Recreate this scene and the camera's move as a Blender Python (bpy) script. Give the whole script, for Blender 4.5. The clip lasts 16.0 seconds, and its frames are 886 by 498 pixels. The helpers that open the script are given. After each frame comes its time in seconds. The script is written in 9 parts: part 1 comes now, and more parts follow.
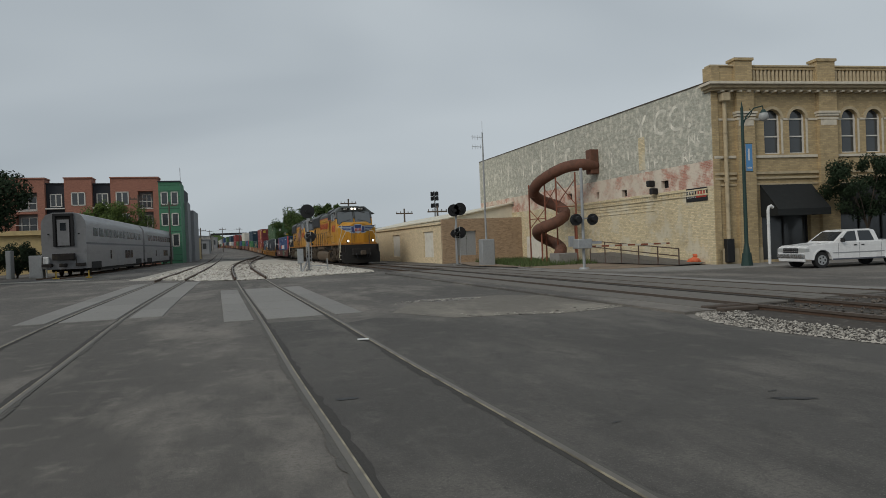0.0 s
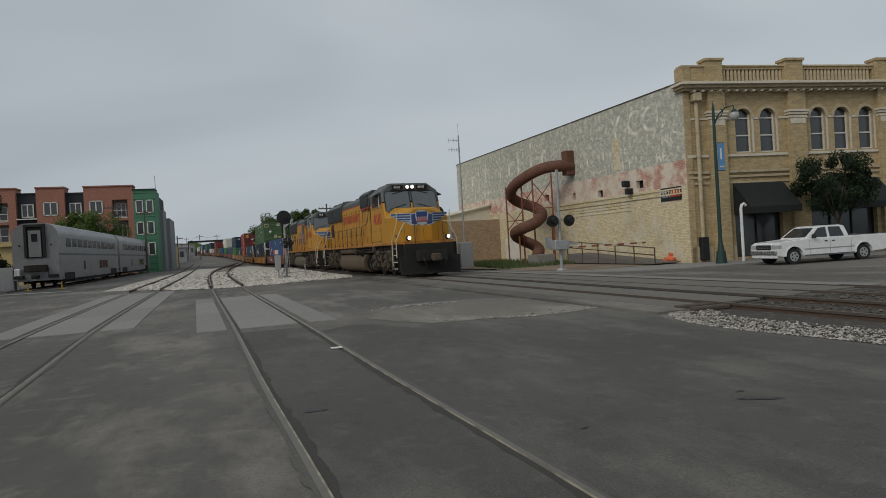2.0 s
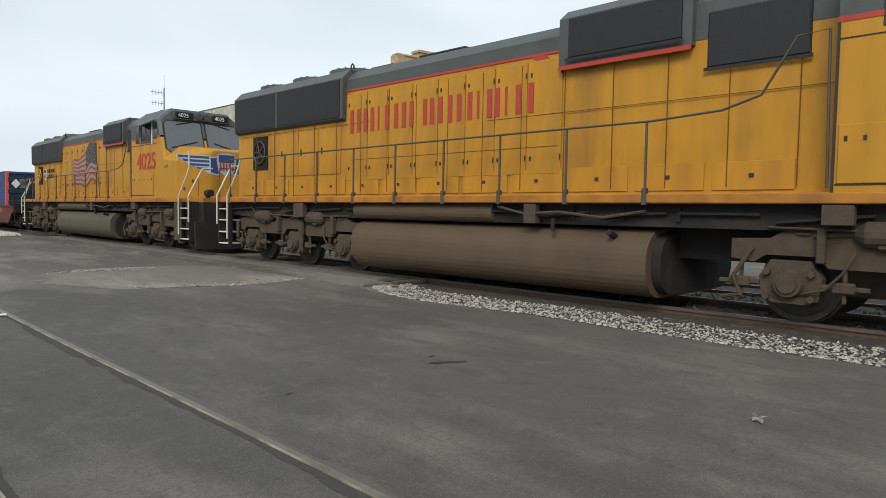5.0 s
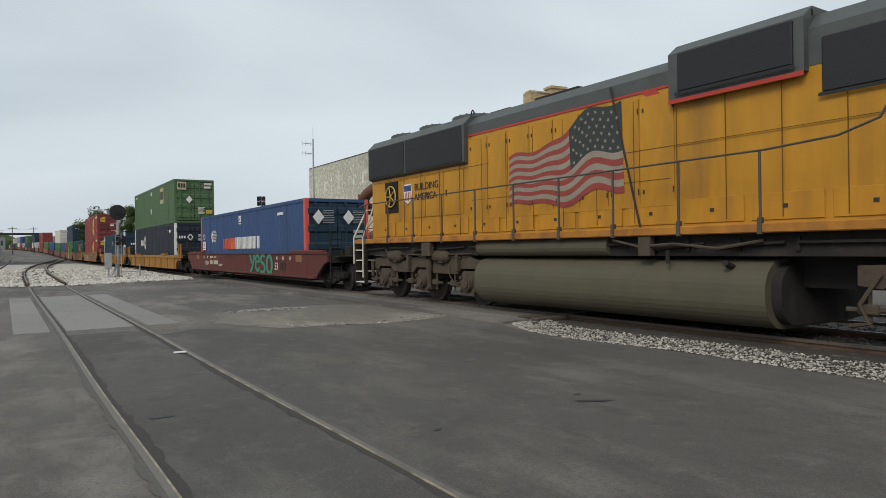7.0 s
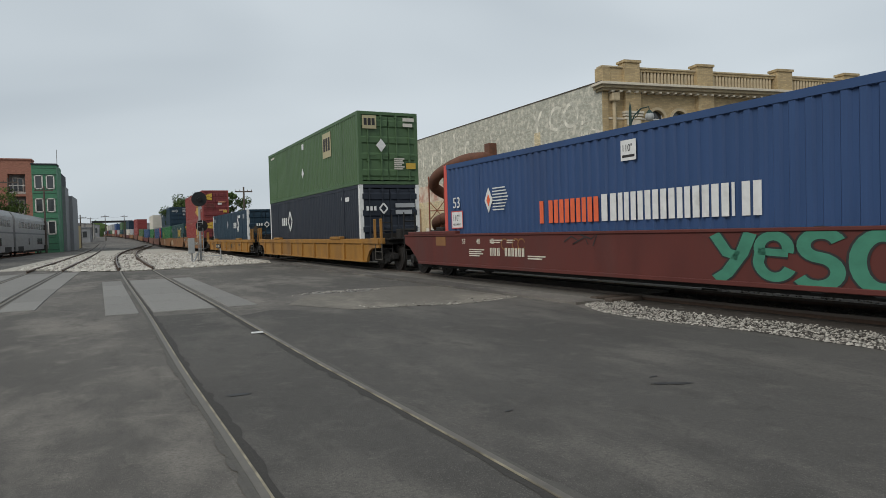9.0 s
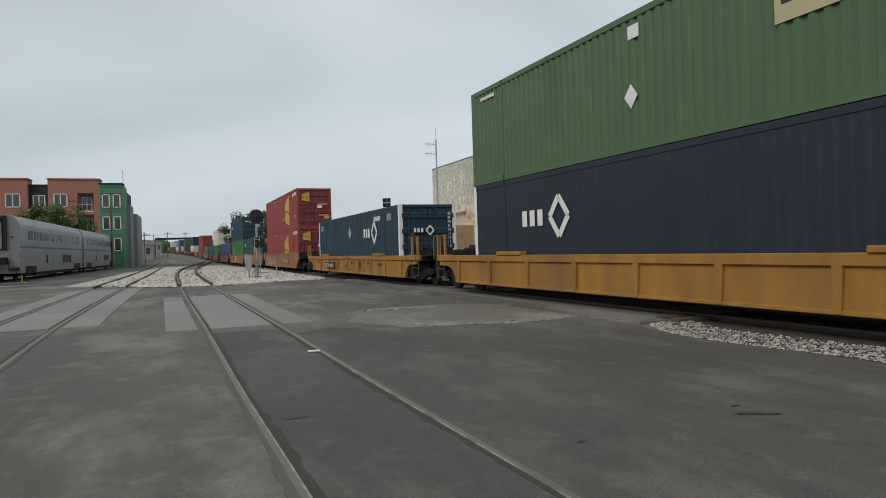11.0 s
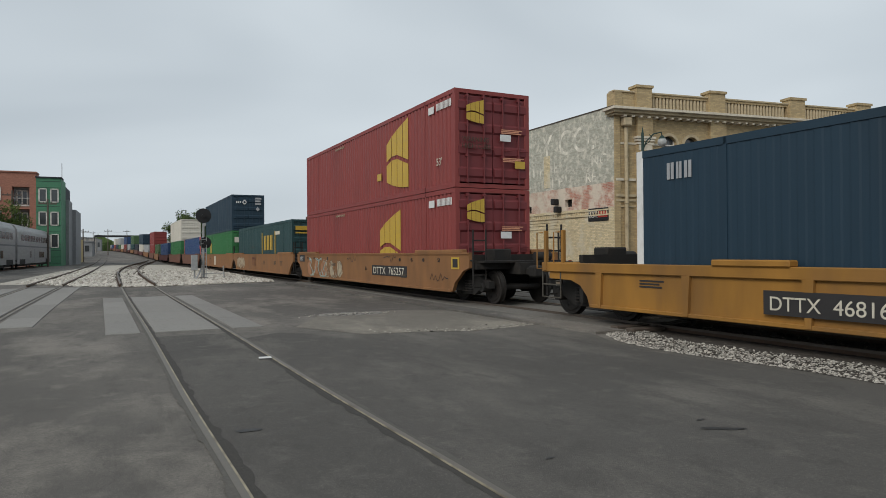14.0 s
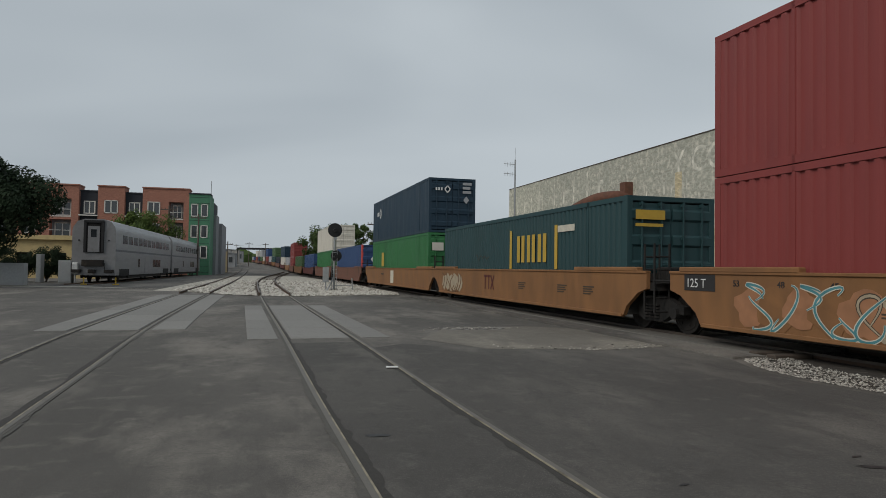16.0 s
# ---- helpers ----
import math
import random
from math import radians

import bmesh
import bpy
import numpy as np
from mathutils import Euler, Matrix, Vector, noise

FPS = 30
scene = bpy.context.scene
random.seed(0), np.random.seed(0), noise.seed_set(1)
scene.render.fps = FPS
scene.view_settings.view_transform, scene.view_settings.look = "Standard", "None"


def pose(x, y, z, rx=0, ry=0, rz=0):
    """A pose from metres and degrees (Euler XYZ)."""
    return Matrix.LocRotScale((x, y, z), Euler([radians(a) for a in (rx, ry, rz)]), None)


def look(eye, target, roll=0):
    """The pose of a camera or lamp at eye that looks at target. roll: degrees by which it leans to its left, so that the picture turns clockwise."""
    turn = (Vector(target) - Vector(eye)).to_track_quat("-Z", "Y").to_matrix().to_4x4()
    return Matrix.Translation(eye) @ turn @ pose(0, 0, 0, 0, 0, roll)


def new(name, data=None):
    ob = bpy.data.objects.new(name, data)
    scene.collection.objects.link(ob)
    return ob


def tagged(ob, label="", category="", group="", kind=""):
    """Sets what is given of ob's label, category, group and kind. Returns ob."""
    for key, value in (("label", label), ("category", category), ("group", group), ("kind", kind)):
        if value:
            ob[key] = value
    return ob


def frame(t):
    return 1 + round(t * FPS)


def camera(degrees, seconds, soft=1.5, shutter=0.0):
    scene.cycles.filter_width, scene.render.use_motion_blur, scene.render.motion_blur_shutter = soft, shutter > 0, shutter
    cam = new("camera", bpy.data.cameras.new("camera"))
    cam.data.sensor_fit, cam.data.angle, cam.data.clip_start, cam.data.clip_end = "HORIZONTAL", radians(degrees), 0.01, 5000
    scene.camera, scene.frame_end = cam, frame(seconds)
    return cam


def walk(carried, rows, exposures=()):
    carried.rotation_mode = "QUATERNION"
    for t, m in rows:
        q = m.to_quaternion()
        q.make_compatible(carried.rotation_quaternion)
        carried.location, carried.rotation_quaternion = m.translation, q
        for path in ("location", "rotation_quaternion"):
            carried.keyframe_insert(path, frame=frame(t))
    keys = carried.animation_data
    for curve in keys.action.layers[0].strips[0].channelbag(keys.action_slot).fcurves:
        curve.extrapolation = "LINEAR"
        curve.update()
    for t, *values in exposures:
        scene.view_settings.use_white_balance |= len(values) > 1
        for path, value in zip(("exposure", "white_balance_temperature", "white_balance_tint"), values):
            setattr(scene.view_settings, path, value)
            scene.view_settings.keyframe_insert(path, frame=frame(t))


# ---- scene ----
cam = camera(66.89, 16.0, soft=0.2, shutter=0.0)
# seconds, place, yaw, pitch, roll: a hand-held camera that stays on one spot
PATH = [
    (0.0, -0.032, -0.183, 1.493, -16.30, -0.48, 2.21),
    (0.5, -0.097, -0.092, 1.498, -17.69, -1.89, 2.02),
    (1.0, -0.078, -0.102, 1.508, -16.68, -0.56, 2.91),
    (1.5, 0.007, -0.191, 1.519, -16.06, 0.66, 3.96),
    (2.0, 0.107, -0.182, 1.534, -17.98, -0.33, 3.36),
    (2.5, 0.144, -0.188, 1.530, -13.21, 1.48, -0.00),
    (3.0, 0.088, -0.149, 1.495, -17.90, 1.66, 1.49),
    (3.2, 0.076, -0.166, 1.509, -21.52, 1.41, 2.26),
    (5.3, 0.046, -0.189, 1.494, -45.22, -3.32, -1.22),
    (5.5, 0.057, -0.223, 1.500, -46.81, -3.11, -0.93),
    (6.0, 0.038, -0.316, 1.489, -43.17, -6.01, 2.49),
    (6.5, -0.031, -0.260, 1.505, -38.21, -2.88, 1.03),
    (7.0, -0.063, -0.246, 1.530, -30.84, -0.14, 0.87),
    (7.5, -0.015, -0.220, 1.506, -30.67, -0.10, 2.90),
    (8.0, 0.094, -0.194, 1.497, -26.69, -1.09, 2.44),
    (8.5, 0.097, -0.224, 1.501, -25.17, -1.80, 2.59),
    (9.0, -0.005, -0.174, 1.504, -24.82, -1.55, 1.65),
    (9.5, -0.056, -0.087, 1.505, -25.01, -2.39, 1.28),
    (10.0, -0.070, -0.032, 1.518, -24.05, -2.72, 1.08),
    (10.2, 0.009, 0.017, 1.518, -21.06, -0.08, 2.88),
    (12.3, -0.018, 0.279, 1.489, -20.66, -2.63, 0.28),
    (12.5, 0.021, 0.319, 1.482, -19.35, -3.97, 1.36),
    (13.0, 0.054, 0.331, 1.483, -26.03, -4.74, 3.77),
    (13.5, -0.016, 0.356, 1.514, -26.64, -3.00, 1.85),
    (14.0, -0.042, 0.394, 1.538, -24.68, 0.30, 0.42),
    (14.5, -0.058, 0.418, 1.526, -20.74, 0.83, -0.17),
    (15.0, -0.062, 0.432, 1.526, -22.62, 0.19, 0.21),
    (15.5, -0.094, 0.480, 1.522, -18.69, 1.34, 0.28),
    (16.0, -0.103, 0.391, 1.506, -14.32, 1.70, -0.81),
]
walk(cam, [(t, pose(x, y, z, 90 + p, r, w)) for t, x, y, z, w, p, r in PATH], exposures=[(0, 0.05), (2.0, 0.02), (3.2, -0.1), (5.3, 1.02), (6.0, 1.1), (6.5, 0.88), (7.0, 0.56), (8.0, 0.36), (10.2, 0.46), (12.3, 0.38), (12.6, 0.4), (13.2, 0.62), (13.7, 0.55), (14.5, 0.3), (15.1, 0.42), (16.0, 0.08)])

# ---- overcast sky and a wide, weak sun ----
world = bpy.data.worlds.new("sky")
scene.world = world
world.use_nodes = True
wn, wl = world.node_tree.nodes, world.node_tree.links
wn.clear()
SUN_UP, SUN_ROUND = 38, 240
sky = wn.new("ShaderNodeTexSky")
sky.sky_type, sky.sun_disc = "NISHITA", False
sky.sun_elevation, sky.sun_rotation = radians(SUN_UP), radians(SUN_ROUND)
coord = wn.new("ShaderNodeTexCoord")
stretch = wn.new("ShaderNodeMapping")
stretch.inputs["Scale"].default_value = (1.0, 1.2, 3.2)
stretch.inputs["Rotation"].default_value = (0.1, 0.06, 0.4)
clouds = wn.new("ShaderNodeTexNoise")
clouds.inputs["Scale"].default_value, clouds.inputs["Detail"].default_value, clouds.inputs["Roughness"].default_value = 1.2, 3, 0.45
clouds.inputs["Distortion"].default_value = 0.4
ramp = wn.new("ShaderNodeValToRGB")
for stop, (at, c) in zip([ramp.color_ramp.elements[0], ramp.color_ramp.elements.new(0.5), ramp.color_ramp.elements[1]],
                         [(0.30, (0.315, 0.358, 0.395, 1)), (0.5, (0.392, 0.438, 0.475, 1)), (0.70, (0.47, 0.517, 0.55, 1))]):
    stop.position, stop.color = at, c
cover = wn.new("ShaderNodeMix")
cover.data_type = "RGBA"
cover.inputs["Factor"].default_value = 0.97
veil = wn.new("ShaderNodeBackground")
veil.inputs["Strength"].default_value = 1.0
dim = wn.new("ShaderNodeVectorMath")
dim.operation = "SCALE"
dim.inputs["Scale"].default_value = 0.1
out = wn.new("ShaderNodeOutputWorld")
wl.new(coord.outputs["Generated"], stretch.inputs["Vector"])
wl.new(stretch.outputs["Vector"], clouds.inputs["Vector"])
wl.new(clouds.outputs["Fac"], ramp.inputs["Fac"])
wl.new(sky.outputs["Color"], dim.inputs[0])
wl.new(dim.outputs["Vector"], cover.inputs["A"])
wl.new(ramp.outputs["Color"], cover.inputs["B"])
wl.new(cover.outputs["Result"], veil.inputs["Color"])
wl.new(veil.outputs["Background"], out.inputs["Surface"])

sun = new("sun", bpy.data.lights.new("sun", "SUN"))
sun.data.energy, sun.data.angle, sun.data.color = 1.25, radians(25), (1.0, 0.95, 0.88)
sun.matrix_world = look((-50, -24, 45), (0, 5, 0))

# ---- tools ----
def mesh_of(name, bm, mat, smooth=False):
    me = bpy.data.meshes.new(name)
    bmesh.ops.recalc_face_normals(bm, faces=bm.faces)
    bm.to_mesh(me)
    bm.free()
    for m in (mat if isinstance(mat, (list, tuple)) else [mat]):
        me.materials.append(m)
    if smooth:
        for p in me.polygons:
            p.use_smooth = True
    return me


def part(name, bm, mat, parent=None, label="", at=None, smooth=False):
    """One mesh object, a child of parent when there is one."""
    ob = new(name, mesh_of(name, bm, mat, smooth))
    if at is not None:
        ob.matrix_basis = at
    ob.parent = parent
    return tagged(ob, label)


def again(ob, name, parent, at):
    """Another object on the same mesh."""
    o = new(name, ob.data)
    o.parent, o.matrix_basis = parent, at
    return o


def thing(name, label, category, group="", at=None, kind=""):
    ob = new(name)
    ob.empty_display_size = 0.3
    if at is not None:
        ob.matrix_basis = at
    return tagged(ob, label, category, group, kind)


def B():
    return bmesh.new()


def box(bm, x0, y0, z0, x1, y1, z1, bev=0.0, mi=0):
    r = bmesh.ops.create_cube(bm, size=1, matrix=Matrix.Translation(((x0 + x1) / 2, (y0 + y1) / 2, (z0 + z1) / 2)) @ Matrix.Diagonal((abs(x1 - x0), abs(y1 - y0), abs(z1 - z0), 1)))
    fs = {f for v in r["verts"] for f in v.link_faces}
    for f in fs:
        f.material_index = mi
    if bev:
        bmesh.ops.bevel(bm, geom=list({e for v in r["verts"] for e in v.link_edges}), offset=bev, segments=1, affect="EDGES", profile=0.5)
    return bm


def rod(bm, a, b, r, n=8, r2=None, mi=0):
    a, b = Vector(a), Vector(b)
    d = b - a
    m = Matrix.Translation((a + b) / 2) @ d.to_track_quat("Z", "Y").to_matrix().to_4x4()
    k = bmesh.ops.create_cone(bm, cap_ends=True, segments=n, radius1=r, radius2=r if r2 is None else r2, depth=d.length, matrix=m)
    for f in {f for v in k["verts"] for f in v.link_faces}:
        f.material_index = mi
    return bm


def tube(bm, pts, r, n=8):
    """A bent tube along points."""
    pts = [Vector(p) for p in pts]
    rings, up = [], Vector((0.13, 0.21, 0.97)).normalized()
    for i, p in enumerate(pts):
        d = (pts[min(i + 1, len(pts) - 1)] - pts[max(i - 1, 0)]).normalized()
        if abs(d.dot(up)) > 0.97:
            up = Vector((0.97, 0.2, 0.1)).normalized()
        u = d.cross(up).normalized()
        w = u.cross(d)
        up = w
        rings.append([bm.verts.new(p + r * (math.cos(2 * math.pi * k / n) * u + math.sin(2 * math.pi * k / n) * w)) for k in range(n)])
    for a, b in zip(rings, rings[1:]):
        for k in range(n):
            bm.faces.new((a[k], a[(k + 1) % n], b[(k + 1) % n], b[k]))
    bm.faces.new(rings[0])
    bm.faces.new(rings[-1])
    return bm


def prism(bm, outline, a, b, axis="x", mi=0):
    """An outline of 2D points drawn out along an axis from a to b."""
    def P(u, w, k):
        return {"x": (k, u, w), "y": (u, k, w), "z": (u, w, k)}[axis]
    lo = [bm.verts.new(P(u, w, a)) for u, w in outline]
    hi = [bm.verts.new(P(u, w, b)) for u, w in outline]
    n = len(outline)
    fs = [bm.faces.new(lo), bm.faces.new(hi)] + [bm.faces.new((lo[i], lo[(i + 1) % n], hi[(i + 1) % n], hi[i])) for i in range(n)]
    for f in fs:
        f.material_index = mi
    return bm


def quad(bm, *ps, mi=0):
    f = bm.faces.new([bm.verts.new(p) for p in ps])
    f.material_index = mi
    return f


def words(name, text, size, mat, parent, at, depth=0.006, label="", wide=1.0, bold=0.0):
    """Flat raised lettering as one mesh; its base line starts at the pose at, in the local x-y plane."""
    cu = bpy.data.curves.new(name, "FONT")
    cu.body, cu.size, cu.extrude, cu.offset = text, size, depth, bold
    tmp = bpy.data.objects.new("tmp", cu)
    scene.collection.objects.link(tmp)
    me = bpy.data.meshes.new_from_object(tmp.evaluated_get(bpy.context.evaluated_depsgraph_get()))
    bpy.data.objects.remove(tmp)
    bpy.data.curves.remove(cu)
    me.transform(Matrix.Diagonal((wide, 1, 1, 1)))
    me.materials.clear()
    me.materials.append(mat)
    ob = new(name, me)
    ob.parent, ob.matrix_basis = parent, at
    return tagged(ob, label)


# ---- materials ----
def surface(name, colour, rough=0.7, metal=0.0, vary=0.25, grain=8.0, coarse=0.7, dirt=None, dirt_at=(0.55, 0.8), bump=0.15, bump_scale=60.0, space="Object", streak=None, per_object=0.0, spec=0.4, alpha=None):
    """A worn surface: fine and coarse variation of the base colour, dirt in patches, bump."""
    m = bpy.data.materials.new(name)
    m.use_nodes = True
    n, l = m.node_tree.nodes, m.node_tree.links
    b = n["Principled BSDF"]
    b.inputs["Roughness"].default_value, b.inputs["Metallic"].default_value = rough, metal
    b.inputs["Specular IOR Level"].default_value = spec
    tc = n.new("ShaderNodeTexCoord")
    src = tc.outputs[space]
    if space == "World":
        src = None
    if streak:
        mp = n.new("ShaderNodeMapping")
        mp.inputs["Scale"].default_value = streak
        l.new(src, mp.inputs["Vector"])
        streaked = mp.outputs["Vector"]
    else:
        streaked = src

    def nz(scale, detail, vec):
        t = n.new("ShaderNodeTexNoise")
        t.inputs["Scale"].default_value, t.inputs["Detail"].default_value = scale, detail
        l.new(vec, t.inputs["Vector"])
        return t.outputs["Fac"]

    def mix(kind, fac, a, c):
        x = n.new("ShaderNodeMix")
        x.data_type, x.blend_type = "RGBA", kind
        for key, val in (("Factor", fac), ("A", a), ("B", c)):
            if hasattr(val, "is_output"):
                l.new(val, x.inputs[key])
            else:
                x.inputs[key].default_value = val
        return x.outputs["Result"]

    def span(fac, lo, hi, a, c):
        r = n.new("ShaderNodeMapRange")
        r.inputs["From Min"].default_value, r.inputs["From Max"].default_value = lo, hi
        r.inputs["To Min"].default_value, r.inputs["To Max"].default_value = a, c
        l.new(fac, r.inputs["Value"])
        return r.outputs["Result"]

    col = (*colour, 1)
    f1, f2 = nz(grain, 6, streaked), nz(coarse, 4, src)
    dark = tuple(c * (1 - vary) for c in colour) + (1,)
    lite = tuple(min(1, c * (1 + vary * 0.6)) for c in colour) + (1,)
    c = mix("MIX", span(f1, 0.3, 0.7, 0, 1), dark, lite)
    c = mix("MIX", span(f2, 0.3, 0.7, 0, 0.55), c, col)
    if dirt:
        c = mix("MIX", span(nz(grain * 0.35, 8, streaked), dirt_at[0], dirt_at[1], 0, 0.85), c, (*dirt, 1))
    if per_object:
        oi = n.new("ShaderNodeObjectInfo")
        hv = n.new("ShaderNodeHueSaturation")
        l.new(span(oi.outputs["Random"], 0, 1, 1 - per_object, 1 + per_object), hv.inputs["Value"])
        l.new(c, hv.inputs["Color"])
        c = hv.outputs["Color"]
    l.new(c, b.inputs["Base Color"])
    l.new(span(f1, 0.2, 0.8, max(0.05, rough - 0.12), min(1, rough + 0.12)), b.inputs["Roughness"])
    if bump:
        bp = n.new("ShaderNodeBump")
        bp.inputs["Strength"].default_value, bp.inputs["Distance"].default_value = bump, 0.02
        l.new(nz(bump_scale, 4, src), bp.inputs["Height"])
        l.new(bp.outputs["Normal"], b.inputs["Normal"])
    return m


def glow(name, colour, strength):
    m = bpy.data.materials.new(name)
    m.use_nodes = True
    b = m.node_tree.nodes["Principled BSDF"]
    b.inputs["Base Color"].default_value = (*colour, 1)
    b.inputs["Emission Color"].default_value, b.inputs["Emission Strength"].default_value = (*colour, 1), strength
    return m


M = {}
def asphalt_paint(name, colour, dust, seed):
    """Worn asphalt: coarse chippings, dusty drifts, dark wheel-polished patches and fine cracks."""
    m = bpy.data.materials.new(name)
    m.use_nodes = True
    n, l = m.node_tree.nodes, m.node_tree.links
    b = n["Principled BSDF"]
    b.inputs["Roughness"].default_value, b.inputs["Specular IOR Level"].default_value = 0.88, 0.3
    tc, mp = n.new("ShaderNodeTexCoord"), n.new("ShaderNodeMapping")
    mp.inputs["Location"].default_value = (seed, seed * 2, 0)
    mp.inputs["Rotation"].default_value = (0, 0, 0.05)
    mp.inputs["Scale"].default_value = (1, 0.4, 1)
    l.new(tc.outputs["Object"], mp.inputs["Vector"])
    col = None

    def layer(scale, detail, at, c, amount, drawn=False):
        nonlocal col
        t, r, x = n.new("ShaderNodeTexNoise"), n.new("ShaderNodeMapRange"), n.new("ShaderNodeMix")
        t.inputs["Scale"].default_value, t.inputs["Detail"].default_value, t.inputs["Roughness"].default_value = scale, detail, 0.62
        l.new(mp.outputs["Vector"] if drawn else tc.outputs["Object"], t.inputs["Vector"])
        r.inputs["From Min"].default_value, r.inputs["From Max"].default_value, r.inputs["To Max"].default_value = at[0], at[1], amount
        l.new(t.outputs["Fac"], r.inputs["Value"])
        x.data_type = "RGBA"
        l.new(r.outputs["Result"], x.inputs["Factor"])
        if col is None:
            x.inputs["A"].default_value = (*colour, 1)
        else:
            l.new(col, x.inputs["A"])
        x.inputs["B"].default_value = (*c, 1)
        col = x.outputs["Result"]
        return t.outputs["Fac"]
    layer(0.16, 3, (0.4, 0.62), [c * 0.62 for c in colour], 0.8, True)
    layer(0.09, 2, (0.48, 0.66), dust, 0.45)
    layer(0.5, 8, (0.5, 0.63), dust, 0.85, True)
    layer(2.6, 8, (0.55, 0.7), dust, 0.55)
    layer(3.4, 6, (0.53, 0.65), [c * 0.6 for c in colour], 0.5, True)
    layer(14, 6, (0.55, 0.68), [c * 0.65 for c in colour], 0.4)
    layer(38, 4, (0.47, 0.62), [c * 0.62 for c in colour], 0.42)
    chips = layer(95, 3, (0.56, 0.66), [c * 1.5 for c in dust], 0.42)
    vo, vr, vx = n.new("ShaderNodeTexVoronoi"), n.new("ShaderNodeMapRange"), n.new("ShaderNodeMix")
    vo.feature = "DISTANCE_TO_EDGE"
    vo.inputs["Scale"].default_value = 0.45
    wob, wadd = n.new("ShaderNodeTexNoise"), n.new("ShaderNodeVectorMath")
    wob.inputs["Scale"].default_value, wob.inputs["Detail"].default_value = 1.8, 5
    l.new(tc.outputs["Object"], wob.inputs["Vector"])
    l.new(tc.outputs["Object"], wadd.inputs[0])
    l.new(wob.outputs["Color"], wadd.inputs[1])
    l.new(wadd.outputs["Vector"], vo.inputs["Vector"])
    vr.inputs["From Min"].default_value, vr.inputs["From Max"].default_value = 0.002, 0.008
    vr.inputs["To Min"].default_value, vr.inputs["To Max"].default_value = 0.22, 0.0
    l.new(vo.outputs["Distance"], vr.inputs["Value"])
    vx.data_type = "RGBA"
    l.new(vr.outputs["Result"], vx.inputs["Factor"])
    l.new(col, vx.inputs["A"])
    vx.inputs["B"].default_value = (*[c * 0.45 for c in colour], 1)
    l.new(vx.outputs["Result"], b.inputs["Base Color"])
    bp = n.new("ShaderNodeBump")
    bp.inputs["Strength"].default_value, bp.inputs["Distance"].default_value = 0.45, 0.012
    l.new(chips, bp.inputs["Height"])
    l.new(bp.outputs["Normal"], b.inputs["Normal"])
    return m


M["asphalt"] = asphalt_paint("asphalt", (0.118, 0.109, 0.098), (0.225, 0.205, 0.178), 3.0)
M["asphalt_new"] = asphalt_paint("asphalt_new", (0.096, 0.09, 0.082), (0.155, 0.143, 0.126), 7.0)
M["concrete"] = surface("concrete", (0.222, 0.213, 0.196), 0.85, vary=0.22, grain=20, coarse=0.8, dirt=(0.14, 0.13, 0.12), bump=0.15, bump_scale=90, per_object=0.08)
M["old_concrete"] = surface("old_concrete", (0.15, 0.138, 0.12), 0.9, vary=0.25, grain=9, coarse=0.7, dirt=(0.11, 0.1, 0.09), bump=0.3, bump_scale=90)
M["dirt"] = surface("dirt", (0.24, 0.18, 0.13), 0.95, vary=0.3, grain=6, dirt=(0.12, 0.14, 0.06), bump=0.4, bump_scale=50)
M["land"] = surface("land", (0.15, 0.145, 0.13), 0.95, vary=0.3, grain=1.5, coarse=0.05, dirt=(0.22, 0.2, 0.17), bump=0.2, bump_scale=30)
M["rail"] = surface("rail", (0.125, 0.10, 0.082), 0.5, 0.4, vary=0.2, grain=12, bump=0.05)
M["rail_rust"] = surface("rail_rust", (0.10, 0.062, 0.042), 0.85, 0.1, vary=0.3, grain=14)
M["tie"] = surface("tie", (0.075, 0.058, 0.045), 0.95, vary=0.35, grain=12, streak=(1, 8, 8), per_object=0.25)
M["stones"] = surface("stones", (0.50, 0.48, 0.44), 0.9, vary=0.3, grain=7, coarse=2.5, dirt=(0.2, 0.17, 0.14), dirt_at=(0.5, 0.75), bump=0.2)
M["yellow"] = surface("yellow_paint", (0.46, 0.222, 0.017), 0.45, vary=0.2, grain=3.5, coarse=0.5, dirt=(0.20, 0.095, 0.025), dirt_at=(0.53, 0.82), bump=0.04, streak=(1.2, 1.2, 0.25), spec=0.35)
M["loco_grey"] = surface("loco_grey_paint", (0.075, 0.083, 0.08), 0.55, vary=0.15, grain=4, dirt=(0.05, 0.045, 0.04), bump=0.05)
M["red_paint"] = surface("red_paint", (0.40, 0.045, 0.03), 0.5, vary=0.15, grain=5, bump=0.03)
M["white_paint"] = surface("white_paint", (0.68, 0.68, 0.66), 0.55, vary=0.12, grain=6, dirt=(0.4, 0.38, 0.34), bump=0.03)
M["blue_paint"] = surface("dark_blue_paint", (0.035, 0.055, 0.16), 0.5, vary=0.12, grain=6, bump=0.03)
M["underframe"] = surface("grimy_underframe", (0.022, 0.019, 0.017), 0.9, vary=0.4, grain=6, coarse=1.5, dirt=(0.062, 0.048, 0.035), bump=0.25)
M["bogie"] = surface("dusty_truck_frame", (0.075, 0.057, 0.04), 0.9, vary=0.35, grain=6, coarse=1.2, dirt=(0.05, 0.04, 0.03), bump=0.3)
M["tank"] = surface("dusty_fuel_tank", (0.098, 0.068, 0.04), 0.75, vary=0.15, grain=3, coarse=0.4, dirt=(0.055, 0.04, 0.026), dirt_at=(0.5, 0.9), bump=0.06)
